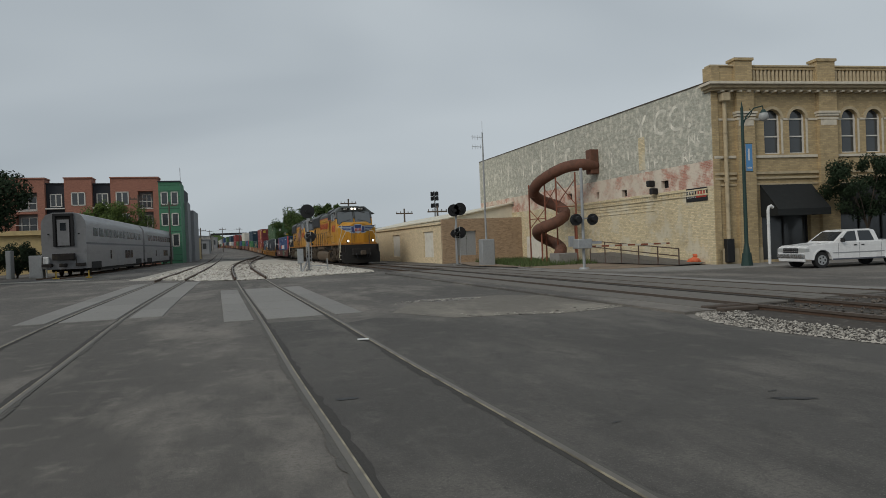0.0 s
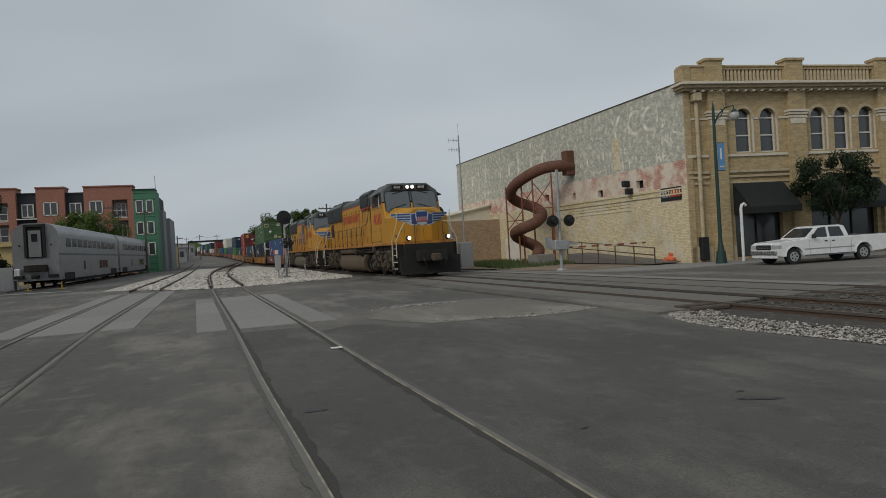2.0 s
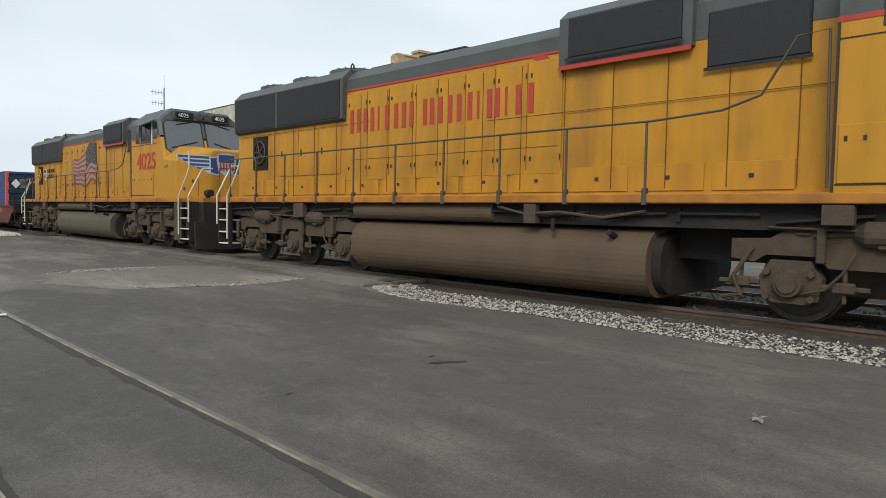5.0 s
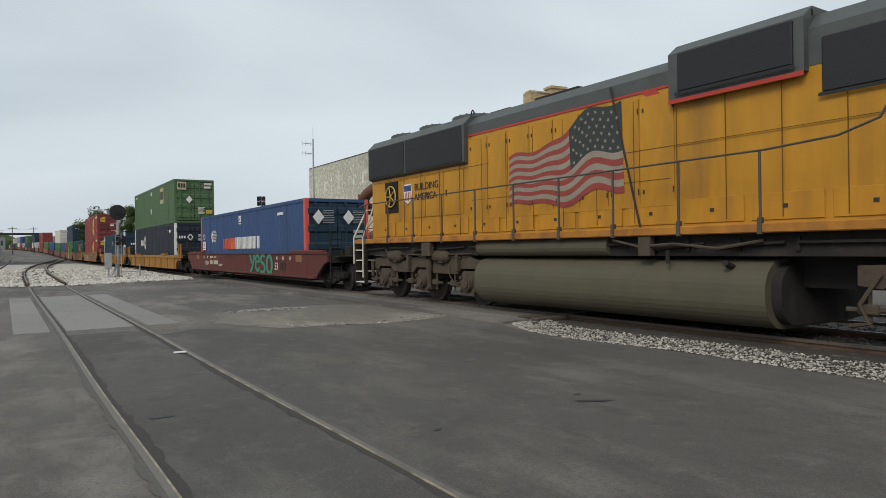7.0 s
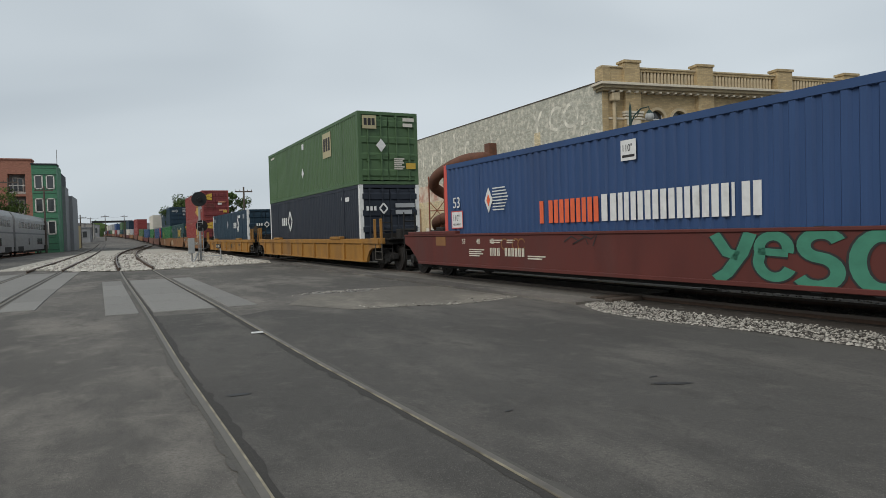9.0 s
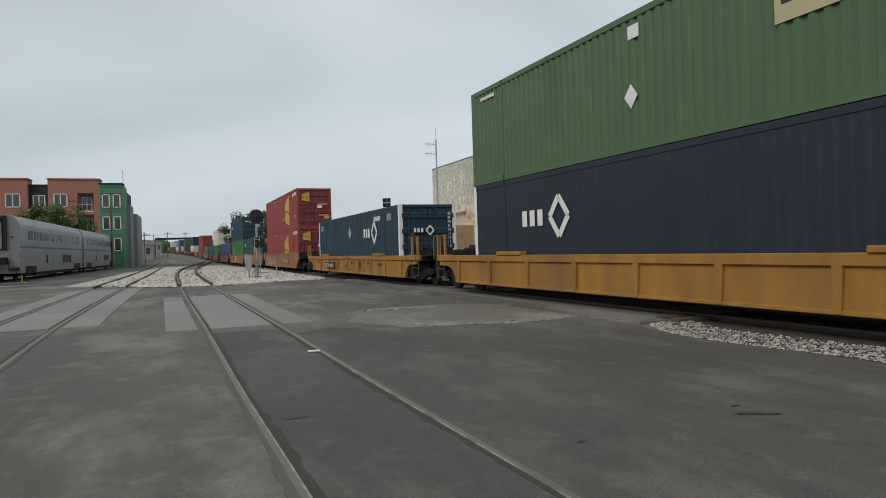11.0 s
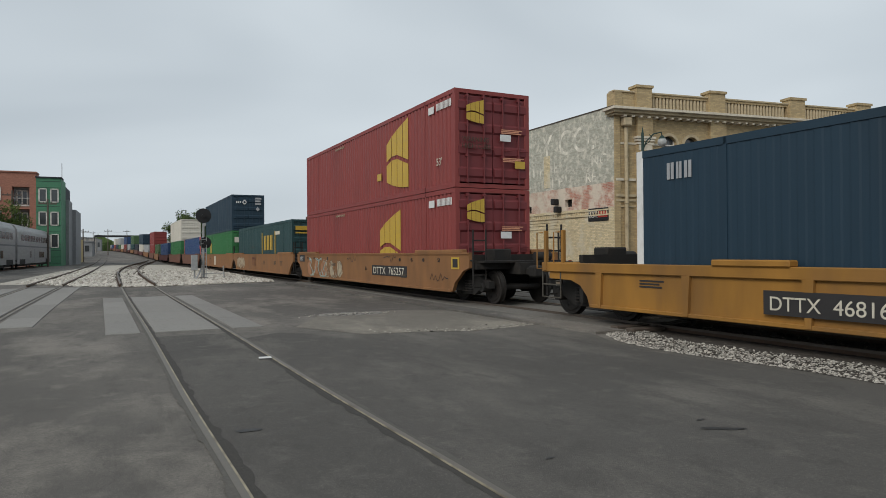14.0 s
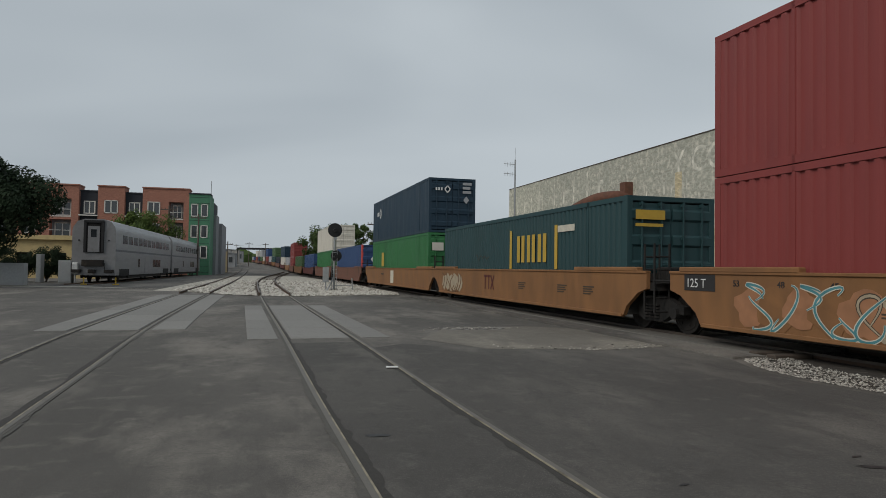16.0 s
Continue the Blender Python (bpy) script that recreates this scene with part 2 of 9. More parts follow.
M["tank_grey"] = surface("dusty_grey_fuel_tank", (0.09, 0.08, 0.052), 0.75, vary=0.15, grain=3, coarse=0.4, dirt=(0.07, 0.062, 0.042), dirt_at=(0.5, 0.9), bump=0.06)
M["black"] = surface("black_grille", (0.018, 0.019, 0.021), 0.6, vary=0.3, grain=20, bump=0.1)
M["seam"] = surface("grimy_door_seam", (0.13, 0.06, 0.012), 0.8, vary=0.5, grain=4, bump=0.05)
M["deck_edge"] = surface("rust_stained_deck_edge", (0.40, 0.165, 0.02), 0.6, vary=0.3, grain=4, coarse=0.6, dirt=(0.17, 0.07, 0.025), dirt_at=(0.5, 0.75), bump=0.06)
M["car_under"] = surface("sooty_car_running_gear", (0.017, 0.0155, 0.014), 0.85, vary=0.4, grain=6, coarse=1.5, dirt=(0.04, 0.032, 0.025), bump=0.25)
M["car_steel"] = surface("dark_car_wheel_steel", (0.032, 0.028, 0.025), 0.6, 0.4, vary=0.25, grain=8)
M["pipe_brown"] = surface("brown_pipe_paint", (0.085, 0.052, 0.038), 0.7, vary=0.25, grain=8, bump=0.05)
M["steel"] = surface("wheel_steel", (0.06, 0.053, 0.047), 0.6, 0.5, vary=0.25, grain=8)
M["glass"] = surface("dark_glass", (0.022, 0.026, 0.03), 0.08, vary=0.1, grain=2, bump=0, spec=0.7)
# base colour lightened to paint in the overcast sky's reflection
M["sky_screen_glass"] = surface("sky_tinted_windscreen", (0.085, 0.095, 0.10), 0.06, vary=0.1, grain=2, bump=0, spec=1.0)
M["coach_glass"] = surface("dull_coach_glass", (0.014, 0.018, 0.022), 0.22, vary=0.2, grain=2, bump=0, spec=0.12)
M["handrail"] = surface("light_handrail", (0.52, 0.48, 0.36), 0.5, vary=0.15, grain=9, bump=0.03)
M["rail_grey"] = surface("dull_handrail", (0.07, 0.062, 0.05), 0.6, vary=0.2, grain=9, bump=0.03)
M["lamp"] = glow("headlight", (1.0, 0.90, 0.72), 1.6)

# ---- the plan: the lie of the tracks and of the land ----
RAIL_TOP = 0.11                        # the main line's rail heads over the street


def land(y):
    """Height of the ground: level at the crossing, a slow rise far down the line."""
    if y < 110:
        return 0.0
    k = min(1.0, (y - 110) / 120)
    return 0.016 * (y - 110) * k * 0.75 if y < 420 else 0.016 * 310 * 0.75


MAIN = [(-260, 33.0), (-160, 22.0), (-80, 15.6), (-40, 12.9), (-20, 11.7), (-8, 11.0), (0, 10.55), (6, 10.22), (12, 9.95), (18, 9.74), (24, 9.55), (31, 9.28), (36, 9.14), (42, 8.96), (48, 8.75), (55, 8.44), (62, 8.18), (70, 7.95), (84, 7.5), (100, 6.95), (120, 6.25), (140, 5.5), (170, 4.9), (220, 2.4), (300, -2.5), (420, -11), (700, -31)]


def spline(table, y):
    i = 0
    while i < len(table) - 2 and y > table[i + 1][0]:
        i += 1
    (y0, x0), (y1, x1) = table[i], table[i + 1]
    k = (y - y0) / (y1 - y0)

    def slope(j):
        a, b = table[max(0, j - 1)], table[min(len(table) - 1, j + 1)]
        return (b[1] - a[1]) / (b[0] - a[0])
    d = y1 - y0
    m0, m1 = slope(i) * d, slope(i + 1) * d
    return (2 * k ** 3 - 3 * k ** 2 + 1) * x0 + (k ** 3 - 2 * k ** 2 + k) * m0 + (-2 * k ** 3 + 3 * k ** 2) * x1 + (k ** 3 - k ** 2) * m1


# the main line as points one metre apart, counted from y = 0 towards the distance
LINE = []
y = -230.0
while y < 660:
    x = spline(MAIN, y)
    LINE.append((x, y, land(y) + RAIL_TOP))
    dx = (spline(MAIN, y + 0.1) - x) / 0.1
    y += 1 / math.sqrt(1 + dx * dx)
LINE0 = min(range(len(LINE)), key=lambda i: abs(LINE[i][1]))


def on_line(s):
    """The place s metres up the line from the crossing."""
    k = min(max(s + LINE0, 0), len(LINE) - 2)
    i = int(k)
    a, b = Vector(LINE[i]), Vector(LINE[i + 1])
    return a + (b - a) * (k - i)


# seconds and the place of the train's front coupler along the line
RUN = [(-1, 61.4), (0, 50.5), (5.5, -9.45), (9, -47.6), (12.5, -85.75), (16, -123.95), (17, -134.85)]


def front(t):
    return spline(RUN, t)


def car_rows(behind, half, step=0.5):
    """Rows for walk(): a car whose two trucks stand half metres off its middle, behind metres after the train's front."""
    rows = []
    for i in range(int(16 / step) + 1):
        t = i * step
        s = front(t) + behind
        a, b = on_line(s - half), on_line(s + half)
        d = b - a
        m = d.to_track_quat("Y", "Z").to_matrix().to_4x4()
        rows.append((t, Matrix.Translation((a + b) / 2) @ m))
    return rows


MOVING = []                            # things and their rows, keyed in motions()

# ---- ground, tracks and paving ----
bm = B()
ys = [-300, -100, -40, 0, 60, 110, 120, 130, 140, 155, 170, 185, 200, 215, 230, 270, 320, 370, 420, 900, 2500]
xs = [-2500, -300, -60, -20, 20, 60, 300, 2500]
gv = [[bm.verts.new((x, y, land(y))) for x in xs] for y in ys]
for i in range(len(ys) - 1):
    for j in range(len(xs) - 1):
        bm.faces.new((gv[i][j], gv[i][j + 1], gv[i + 1][j + 1], gv[i + 1][j]))
tagged(part("ground", bm, M["asphalt"]), "worn grey asphalt street with dusty patches", "ground", kind="structure")


def flat(name, outline, z, mat, label, category, thick=0.0):
    bm = B()
    if thick:
        prism(bm, outline, z - thick, z, "z")
    else:
        quad(bm, *[(x, y, z) for x, y in outline])
    return tagged(part(name, bm, mat), label, category, kind="structure")


SIDE_R = [(-40, 2.9), (-20, 2.2), (3.5, 1.37), (8, 1.17), (14.7, 0.93), (27, 0.42), (38, 0.02), (50, -0.32), (62, -0.52), (75, -0.52), (92, -0.2), (106, 0.35), (130, 1.6), (160, 3.4), (200, 3.0)]
flat("asphalt_patch", [(spline(SIDE_R, k) + 0.77, k) for k in range(-25, 14)] + [(2.5, 13.6), (3.9, 12.5), (4.95, 12.38), (6.0, 12.0), (8.0, 12.5), (8.05, 11.2), (7.75, 10.7), (7.2, 9.2), (7.15, 7.9), (7.42, 6.4), (7.45, 4.5), (7.55, 2.5), (7.75, 1.0), (8.3, -6), (9.8, -25)], 0.004, M["asphalt_new"], "dark newer asphalt laid beside the rails", "asphalt patch")
flat("asphalt_strip", [(spline(SIDE_R, k) - 0.66, k) for k in range(-25, 15)] + [(spline(SIDE_R, k) + 0.66, k) for k in range(14, -26, -1)], 0.004, M["asphalt_new"], "dark asphalt between the street rails", "asphalt patch")
M["patch_concrete"] = asphalt_paint("patch_concrete", (0.19, 0.173, 0.147), (0.28, 0.255, 0.21), 11.0)
flat("concrete_patch", [(3.0, 14.4), (3.9, 12.55), (4.95, 12.42), (6.0, 12.05), (8.0, 12.55), (8.3, 15.8), (6.6, 17.2), (4.3, 17.2)], 0.006, M["patch_concrete"], "broken pale concrete patch", "concrete patch")
rnd = random.Random(11)
bm = B()
for k in range(26):
    a = k * 2 * math.pi / 26
    x, y = 4.85 + 0.75 * math.cos(a), 16.65 + 0.32 * math.sin(a)
    box(bm, x - rnd.uniform(0.02, 0.09), y - rnd.uniform(0.02, 0.05), 0.0, x + rnd.uniform(0.02, 0.09), y + rnd.uniform(0.02, 0.05), rnd.uniform(0.012, 0.04), 0.008)
tagged(part("pothole_rim", bm, M["concrete"]), "crumbled pale concrete rim of a pothole", "pothole", kind="structure")
# no hollow here: a flat dark sheet paints the hole's shade
bm = B()
quad(bm, *[(4.85 + 0.62 * math.cos(k * 0.6283), 16.65 + 0.26 * math.sin(k * 0.6283), 0.012) for k in range(10)])
tagged(part("pothole", bm, M["asphalt_new"]), "flat dark patch painting the shade in a pothole", "pothole", kind="structure")


def stain(x, y, rx, ry, turn, mat, seed, label, z=0.009):
    r = random.Random(seed)
    bm = B()
    pts = []
    for k in range(18):
        a = k * 2 * math.pi / 18
        q = r.uniform(0.6, 1.15)
        u, w = rx * q * math.cos(a), ry * q * math.sin(a)
        pts.append((x + u * math.cos(turn) - w * math.sin(turn), y + u * math.sin(turn) + w * math.cos(turn), z))
    quad(bm, *pts)
    return tagged(part("stain", bm, mat), label, "stain", kind="structure")


M["oil"] = surface("oil_stain", (0.032, 0.031, 0.03), 0.6, vary=0.2, grain=20, bump=0.1)
stain(4.54, 4.64, 0.22, 0.05, -0.5, M["oil"], 1, "small dark oil stain on the asphalt")
stain(4.6, 4.95, 0.06, 0.02, 0.2, M["oil"], 2, "small dark oil stain on the asphalt")
stain(2.75, 4.6, 0.05, 0.02, 0.2, M["oil"], 3, "small dark oil stain on the asphalt")
stain(0.85, 6.4, 0.12, 0.07, 0.2, M["oil"], 4, "small dark oil stain on the asphalt")
bm = B()
box(bm, -0.09, -0.045, 0.0, 0.09, 0.045, 0.02, 0.006)
tagged(part("plate_marker", bm, M["white_paint"], None, "", pose(1.68, 10.38, 0.014, 0, 0, -4)), "small white metal plate beside the rail", "plate")
bm = B()
for k in range(5):
    r = random.Random(k)
    quad(bm, *[(r.uniform(-0.12, 0.12), r.uniform(-0.09, 0.09), 0.01 + 0.02 * j % 0.05) for j in range(3)])
tagged(part("litter", bm, M["glass_clear"] if "glass_clear" in M else M["concrete"], None, "", pose(5.03, 1.83, 0.004)), "crumpled scrap of clear plastic on the asphalt", "litter")


# rails of the street tracks ------------------------------------------------
def follow(table, y0, y1, off, step=1.0):
    """Points beside a line given by a table of y and x."""
    out, y = [], y0
    while y <= y1 + 1e-6:
        x, d = spline(table, y), (spline(table, y + 0.1) - spline(table, y - 0.1)) / 0.2
        k = math.sqrt(1 + d * d)
        out.append((x + off / k, y - off * d / k))
        y += step
    return out


def strip(bm, table, y0, y1, a, b, z0, z1, step=1.0, lift=True):
    """A long bar between two offsets of a line."""
    L, R = follow(table, y0, y1, a, step), follow(table, y0, y1, b, step)
    prev = None
    for (x0, ya), (x1, yb) in zip(L, R):
        h = land(ya) if lift else 0
        ringv = [bm.verts.new(p) for p in ((x0, ya, h + z0), (x0, ya, h + z1), (x1, yb, h + z1), (x1, yb, h + z0))]
        if prev:
            for k in range(4):
                bm.faces.new((prev[k], prev[(k + 1) % 4], ringv[(k + 1) % 4], ringv[k]))
        else:
            bm.faces.new(ringv)
        prev = ringv
    bm.faces.new(prev)
    return bm


SIDE_L = [(-40, -2.2), (-10, -2.7), (5, -3.05), (9.5, -3.25), (17.5, -3.65), (28, -3.88), (42, -4.05), (60, -4.2), (90, -4.7), (130, -5.6), (200, -7.5), (300, -11)]
SECOND = [(-80, 21.0), (-40, 17.2), (-20, 15.6), (0, 14.1), (14, 13.0), (28, 12.15), (40, 11.1), (55, 9.7), (72, 8.3), (90, 7.3)]
def ragged(tab, y0, y1, off, way, seed):
    """A thin broken edge along a rail, its width wandering between a hair and a hand."""
    r, bm, prev, y, w = random.Random(seed), B(), None, y0, 0.03
    while y < y1:
        w = min(0.05, max(-0.03, w + r.uniform(-0.03, 0.028)))
        (a, ya), = follow(tab, y, y, off)
        (b, yb), = follow(tab, y, y, off + way * max(0.001, w))
        now = (bm.verts.new((a, ya, land(ya) + 0.0072)), bm.verts.new((b, yb, land(yb) + 0.0072)))
        if prev:
            bm.faces.new((prev[0], prev[1], now[1], now[0]))
        prev = now
        y += r.uniform(0.05, 0.14) * (1 if y < 14 else 2.5)
    return bm


# worn ochre edge, brightened to paint the light caught along the rail
M["rail_lip"] = surface("lit_ochre_rail_edge", (0.34, 0.30, 0.215), 0.7, 0.1, vary=0.35, grain=9, dirt=(0.12, 0.105, 0.08), dirt_at=(0.46, 0.62), bump=0.1)
M["groove"] = surface("flangeway_dirt", (0.05, 0.046, 0.041), 0.95, vary=0.3, grain=25, bump=0.3)
M["rail_street"] = surface("dull_street_rail", (0.155, 0.142, 0.122), 0.6, 0.2, vary=0.3, grain=9, coarse=1.2, dirt=(0.10, 0.09, 0.08), bump=0.1)
M["seal"] = surface("worn_rail_edge", (0.1, 0.093, 0.082), 0.85, vary=0.3, grain=18, dirt=(0.09, 0.085, 0.08), bump=0.3)
for nm, tab, y0, y1 in (("street_track", SIDE_R, -30, 36), ("street_track", SIDE_L, -30, 38)):
    tr = thing(nm, "rails sunk flush into the asphalt street", "rail track", kind="structure")
    for s in (-1, 1):
        part("rail", strip(B(), tab, y0, y1, s * 0.705, s * 0.755, -0.02, 0.012), M["rail_street"], tr, "worn steel rail head")
        part("rail_lip", strip(B(), tab, y0, y1, s * 0.69, s * 0.705, -0.02, 0.014), M["rail_lip"], tr, "worn ochre rail edge with its lit gleam painted in")
        part("flangeway", strip(B(), tab, y0, y1, s * 0.64, s * 0.69, -0.02, 0.0065), M["groove"], tr, "dark dirt-filled flangeway")
        part("rail_edge", strip(B(), tab, y0, y1, s * 0.755, s * 0.79, -0.02, 0.009), M["seal"], tr)
        part("broken_edge", ragged(tab, -4, y1 - 1, s * 0.64, -s, 71 + int(s)), M["groove"], tr, "crumbled asphalt edge along the rail")
        part("broken_edge", ragged(tab, -4, y1 - 1, s * 0.78, s, 75 + int(s)), M["seal"], tr, "crumbled asphalt edge along the rail")

# open track: ties, plates and rails
bmt = B()
box(bmt, -1.3, -0.115, -0.12, 1.3, 0.115, 0.0, 0.012)
TIE = mesh_of("tie", bmt, M["tie"])


def open_track(label, tab, y0, y1, top, ties=True, joined=False, rust="rail_rust"):
    tr = thing("railway_track", label, "rail track", kind="structure")
    for s in (-1, 1):
        bm = B()
        strip(bm, tab, y0, y1, s * 0.755 - 0.036, s * 0.755 + 0.036, top - 0.045, top)
        part("rail_head", bm, M["rail"], tr)
        bm = B()
        strip(bm, tab, y0, y1, s * 0.755 - 0.012, s * 0.755 + 0.012, top - 0.16, top - 0.04)
        strip(bm, tab, y0, y1, s * 0.755 - 0.07, s * 0.755 + 0.07, top - 0.18, top - 0.15)
        part("rail_web", bm, M[rust], tr, "rust-brown rail")
    if ties:
        y, n = y0 + 0.3, 0
        while y < y1 and n < 130:
            d = (spline(tab, y + 0.1) - spline(tab, y - 0.1)) / 0.2
            o = new("tie", TIE)
            o.parent = tr
            o.matrix_basis = Matrix.Translation((spline(tab, y), y, land(y) + top - 0.15)) @ Matrix.Rotation(-math.atan(d), 4, "Z")
            y += 0.52 if y < 70 else 1.04
            n += 1
    return tr


open_track("main line track on ballast with rust-brown rails", MAIN, -45, 11.0, RAIL_TOP)
open_track("main line track down the line", MAIN, 35.5, 330, RAIL_TOP, False)
open_track("siding track with rusty rails in white gravel", SIDE_R, 36, 160, 0.17)
open_track("siding track in pale gravel", SIDE_L, 38, 200, 0.13, False)
open_track("second track beside the main line", SECOND, -45, 12, 0.06)
open_track("second track joining the main line", SECOND, 35, 88, 0.06, False)
tr = thing("crossing_track", "main line rails through the street crossing", "rail track", kind="structure")
for tab, top in ((MAIN, RAIL_TOP), (SECOND, 0.045)):
    for s in (-1, 1):
        part("rail", strip(B(), tab, 11.0, 35.5, s * 0.72, s * 0.79, -0.02, top), M["rail"], tr, "worn steel rail head")
        part("flangeway", strip(B(), tab, 11.0, 35.5, s * 0.62, s * 0.72, -0.02, top - 0.03), M["groove"], tr)

# crossing panels: precast slabs beside and between the rails
PANEL = {}


def panels(label, tab, y0, y1, long, offsets, top, mat):
    par = thing("crossing_panels", label, "crossing", kind="structure")
    y = y0
    while y + long <= y1 + 0.01:
        for a, b in offsets:
            mid, w = (a + b) / 2, b - a
            key = (round(w, 3), long)
            if key not in PANEL:
                PANEL[key] = mesh_of("crossing_panel", box(B(), -w / 2 + 0.012, -long / 2 + 0.012, -0.05, w / 2 - 0.012, long / 2 - 0.012, 0, 0.01), mat)
            yc = y + long / 2
            d = (spline(tab, yc + 0.1) - spline(tab, yc - 0.1)) / 0.2
            o = new("crossing_panel", PANEL[key])
            o.parent = par
            o.matrix_basis = Matrix.Translation((spline(tab, yc) + mid, yc - mid * d, top)) @ Matrix.Rotation(-math.atan(d), 4, "Z")
        y += long
    return par


panels("pale concrete crossing panels along the street rails", SIDE_R, 14.75, 28, 2.44, [(-1.5, -0.86), (-0.62, 0.62), (0.86, 1.5)], 0.018, M["concrete"])
panels("pale concrete crossing panels along the street rails", SIDE_L, 17.0, 37.5, 2.44, [(-1.55, -0.86), (-0.62, 0.62), (0.86, 1.62)], 0.018, M["concrete"])
panels("worn concrete crossing panels of the main line", MAIN, 11.0, 35.5, 2.44, [(-1.6, -0.81), (-0.61, 0.61), (0.81, 1.6)], 0.06, M["old_concrete"])
panels("worn concrete crossing panels of the second track", SECOND, 11.5, 35.0, 2.44, [(-1.3, -0.81), (-0.61, 0.61), (0.81, 1.5)], 0.035, M["old_concrete"])
bm = B()
strip(bm, MAIN, 10.6, 35.5, -2.3, -1.6, -0.02, 0.05)
strip(bm, MAIN, 10.6, 35.5, 1.6, 1.75, -0.02, 0.05)
tagged(part("crossing_ramp", bm, M["asphalt"]), "grey asphalt ramp beside the crossing", "asphalt", kind="structure")
bm = B()
for yy, ln in ((10.75, 1.0), (10.3, 0.8)):
    box(bm, 8.4, yy, 0.0, 8.4 + ln, yy + 0.22, 0.09, 0.02)
tagged(part("timber", bm, M["tie"]), "weathered timber at the end of the crossing", "timber", kind="structure")


# gravel --------------------------------------------------------------------
def gravel(name, label, spots, size, mat, seed):
    """Loose stones, uneven, as one object."""
    r = random.Random(seed)
    verts, faces = [], []
    base = [(1, 0, 0), (-1, 0, 0), (0, 1, 0), (0, -1, 0), (0, 0, 1), (0, 0, -1)]
    tri = [(0, 2, 4), (2, 1, 4), (1, 3, 4), (3, 0, 4), (2, 0, 5), (1, 2, 5), (3, 1, 5), (0, 3, 5)]
    for x, y, z in spots:
        s, a = size * r.uniform(0.5, 1.35), r.uniform(0, 6.3)
        k, sq = len(verts), (r.uniform(0.7, 1.3), r.uniform(0.7, 1.3), r.uniform(0.5, 0.9))
        for bx, by, bz in base:
            u, w, q = bx * s * sq[0] + r.uniform(-0.3, 0.3) * s, by * s * sq[1] + r.uniform(-0.3, 0.3) * s, bz * s * sq[2]
            verts.append((x + u * math.cos(a) - w * math.sin(a), y + u * math.sin(a) + w * math.cos(a), z + q))
        faces += [(k + p, k + q, k + t) for p, q, t in tri]
    me = bpy.data.meshes.new(name)
    me.from_pydata(verts, [], faces)
    me.materials.append(mat)
    return tagged(new(name, me), label, "gravel", kind="stuff")


def stone_paint(name, light, dark):
    m = bpy.data.materials.new(name)
    m.use_nodes = True
    n, l = m.node_tree.nodes, m.node_tree.links
    g, rp = n.new("ShaderNodeNewGeometry"), n.new("ShaderNodeValToRGB")
    for e, (at, c) in zip((rp.color_ramp.elements[0], rp.color_ramp.elements[1]), ((0.0, dark), (1.0, light))):
        e.position, e.color = at, (*c, 1)
    mid = rp.color_ramp.elements.new(0.35)
    mid.color = (*[0.55 * a + 0.45 * b for a, b in zip(light, dark)], 1)
    l.new(g.outputs["Random Per Island"], rp.inputs["Fac"])
    l.new(rp.outputs["Color"], n["Principled BSDF"].inputs["Base Color"])
    n["Principled BSDF"].inputs["Roughness"].default_value = 0.9
    return m


M["pebble"] = stone_paint("ballast_stone", (0.46, 0.43, 0.375), (0.045, 0.04, 0.034))
M["pebble_white"] = stone_paint("white_gravel", (0.60, 0.57, 0.51), (0.26, 0.235, 0.2))
# grimy stones and bed, colours darkened further for the shade under the train
M["pebble_dark"] = stone_paint("grimy_shaded_ballast_stone", (0.13, 0.108, 0.086), (0.032, 0.027, 0.022))
M["ballast_bed"] = surface("grimy_shaded_ballast_bed", (0.062, 0.053, 0.044), 0.95, vary=0.45, grain=16, coarse=2, dirt=(0.16, 0.145, 0.125), dirt_at=(0.58, 0.7), bump=0.6, bump_scale=50)
M["gravel_bed"] = surface("white_gravel_bed", (0.42, 0.39, 0.335), 0.95, vary=0.25, grain=5, coarse=0.5, dirt=(0.25, 0.21, 0.17), dirt_at=(0.55, 0.72), bump=0.6, bump_scale=28)
EDGE = [(-25, 10.05), (-6, 8.55), (1.0, 7.98), (2.5, 7.8), (4.5, 7.7), (6.4, 7.65), (7.9, 7.4), (9.2, 7.4), (10.2, 7.75), (10.9, 8.3)]
bed = [(x, y) for y, x in EDGE] + [(16.5, 11.5), (19.5, -6), (23, -25)]
flat("ballast_bed", bed, 0.007, M["ballast_bed"], "grimy track ballast, darkened for the train's shade, with scattered pale stones", "ballast")
rnd = random.Random(5)
near, dark = [], []
for k in range(7500):
    y = -7 + 17.8 * rnd.random() ** 0.8
    e = spline(EDGE, y)
    c = spline(MAIN, y)
    u = rnd.random()
    x = e + min(1.0, c - 1.35 - e) * u ** 1.3
    near.append((x, y, 0.006 + 0.03 * min(1, (x - e) / 0.6) * rnd.random()))
for k in range(3500):
    y = -12 + 23 * rnd.random()
    x = spline(MAIN, y) + rnd.uniform(-0.72, 3.0)
    if abs(abs(x - spline(MAIN, y)) - 0.755) > 0.09:
        dark.append((x, y, 0.01 + 0.02 * rnd.random()))
gravel("ballast", "loose pale ballast stones along the main line", near, 0.021, M["pebble"], 1)
gravel("ballast", "grimy ballast stones between the rails, darkened for the train's shade", dark, 0.033, M["pebble_dark"], 2)
rnd = random.Random(17)
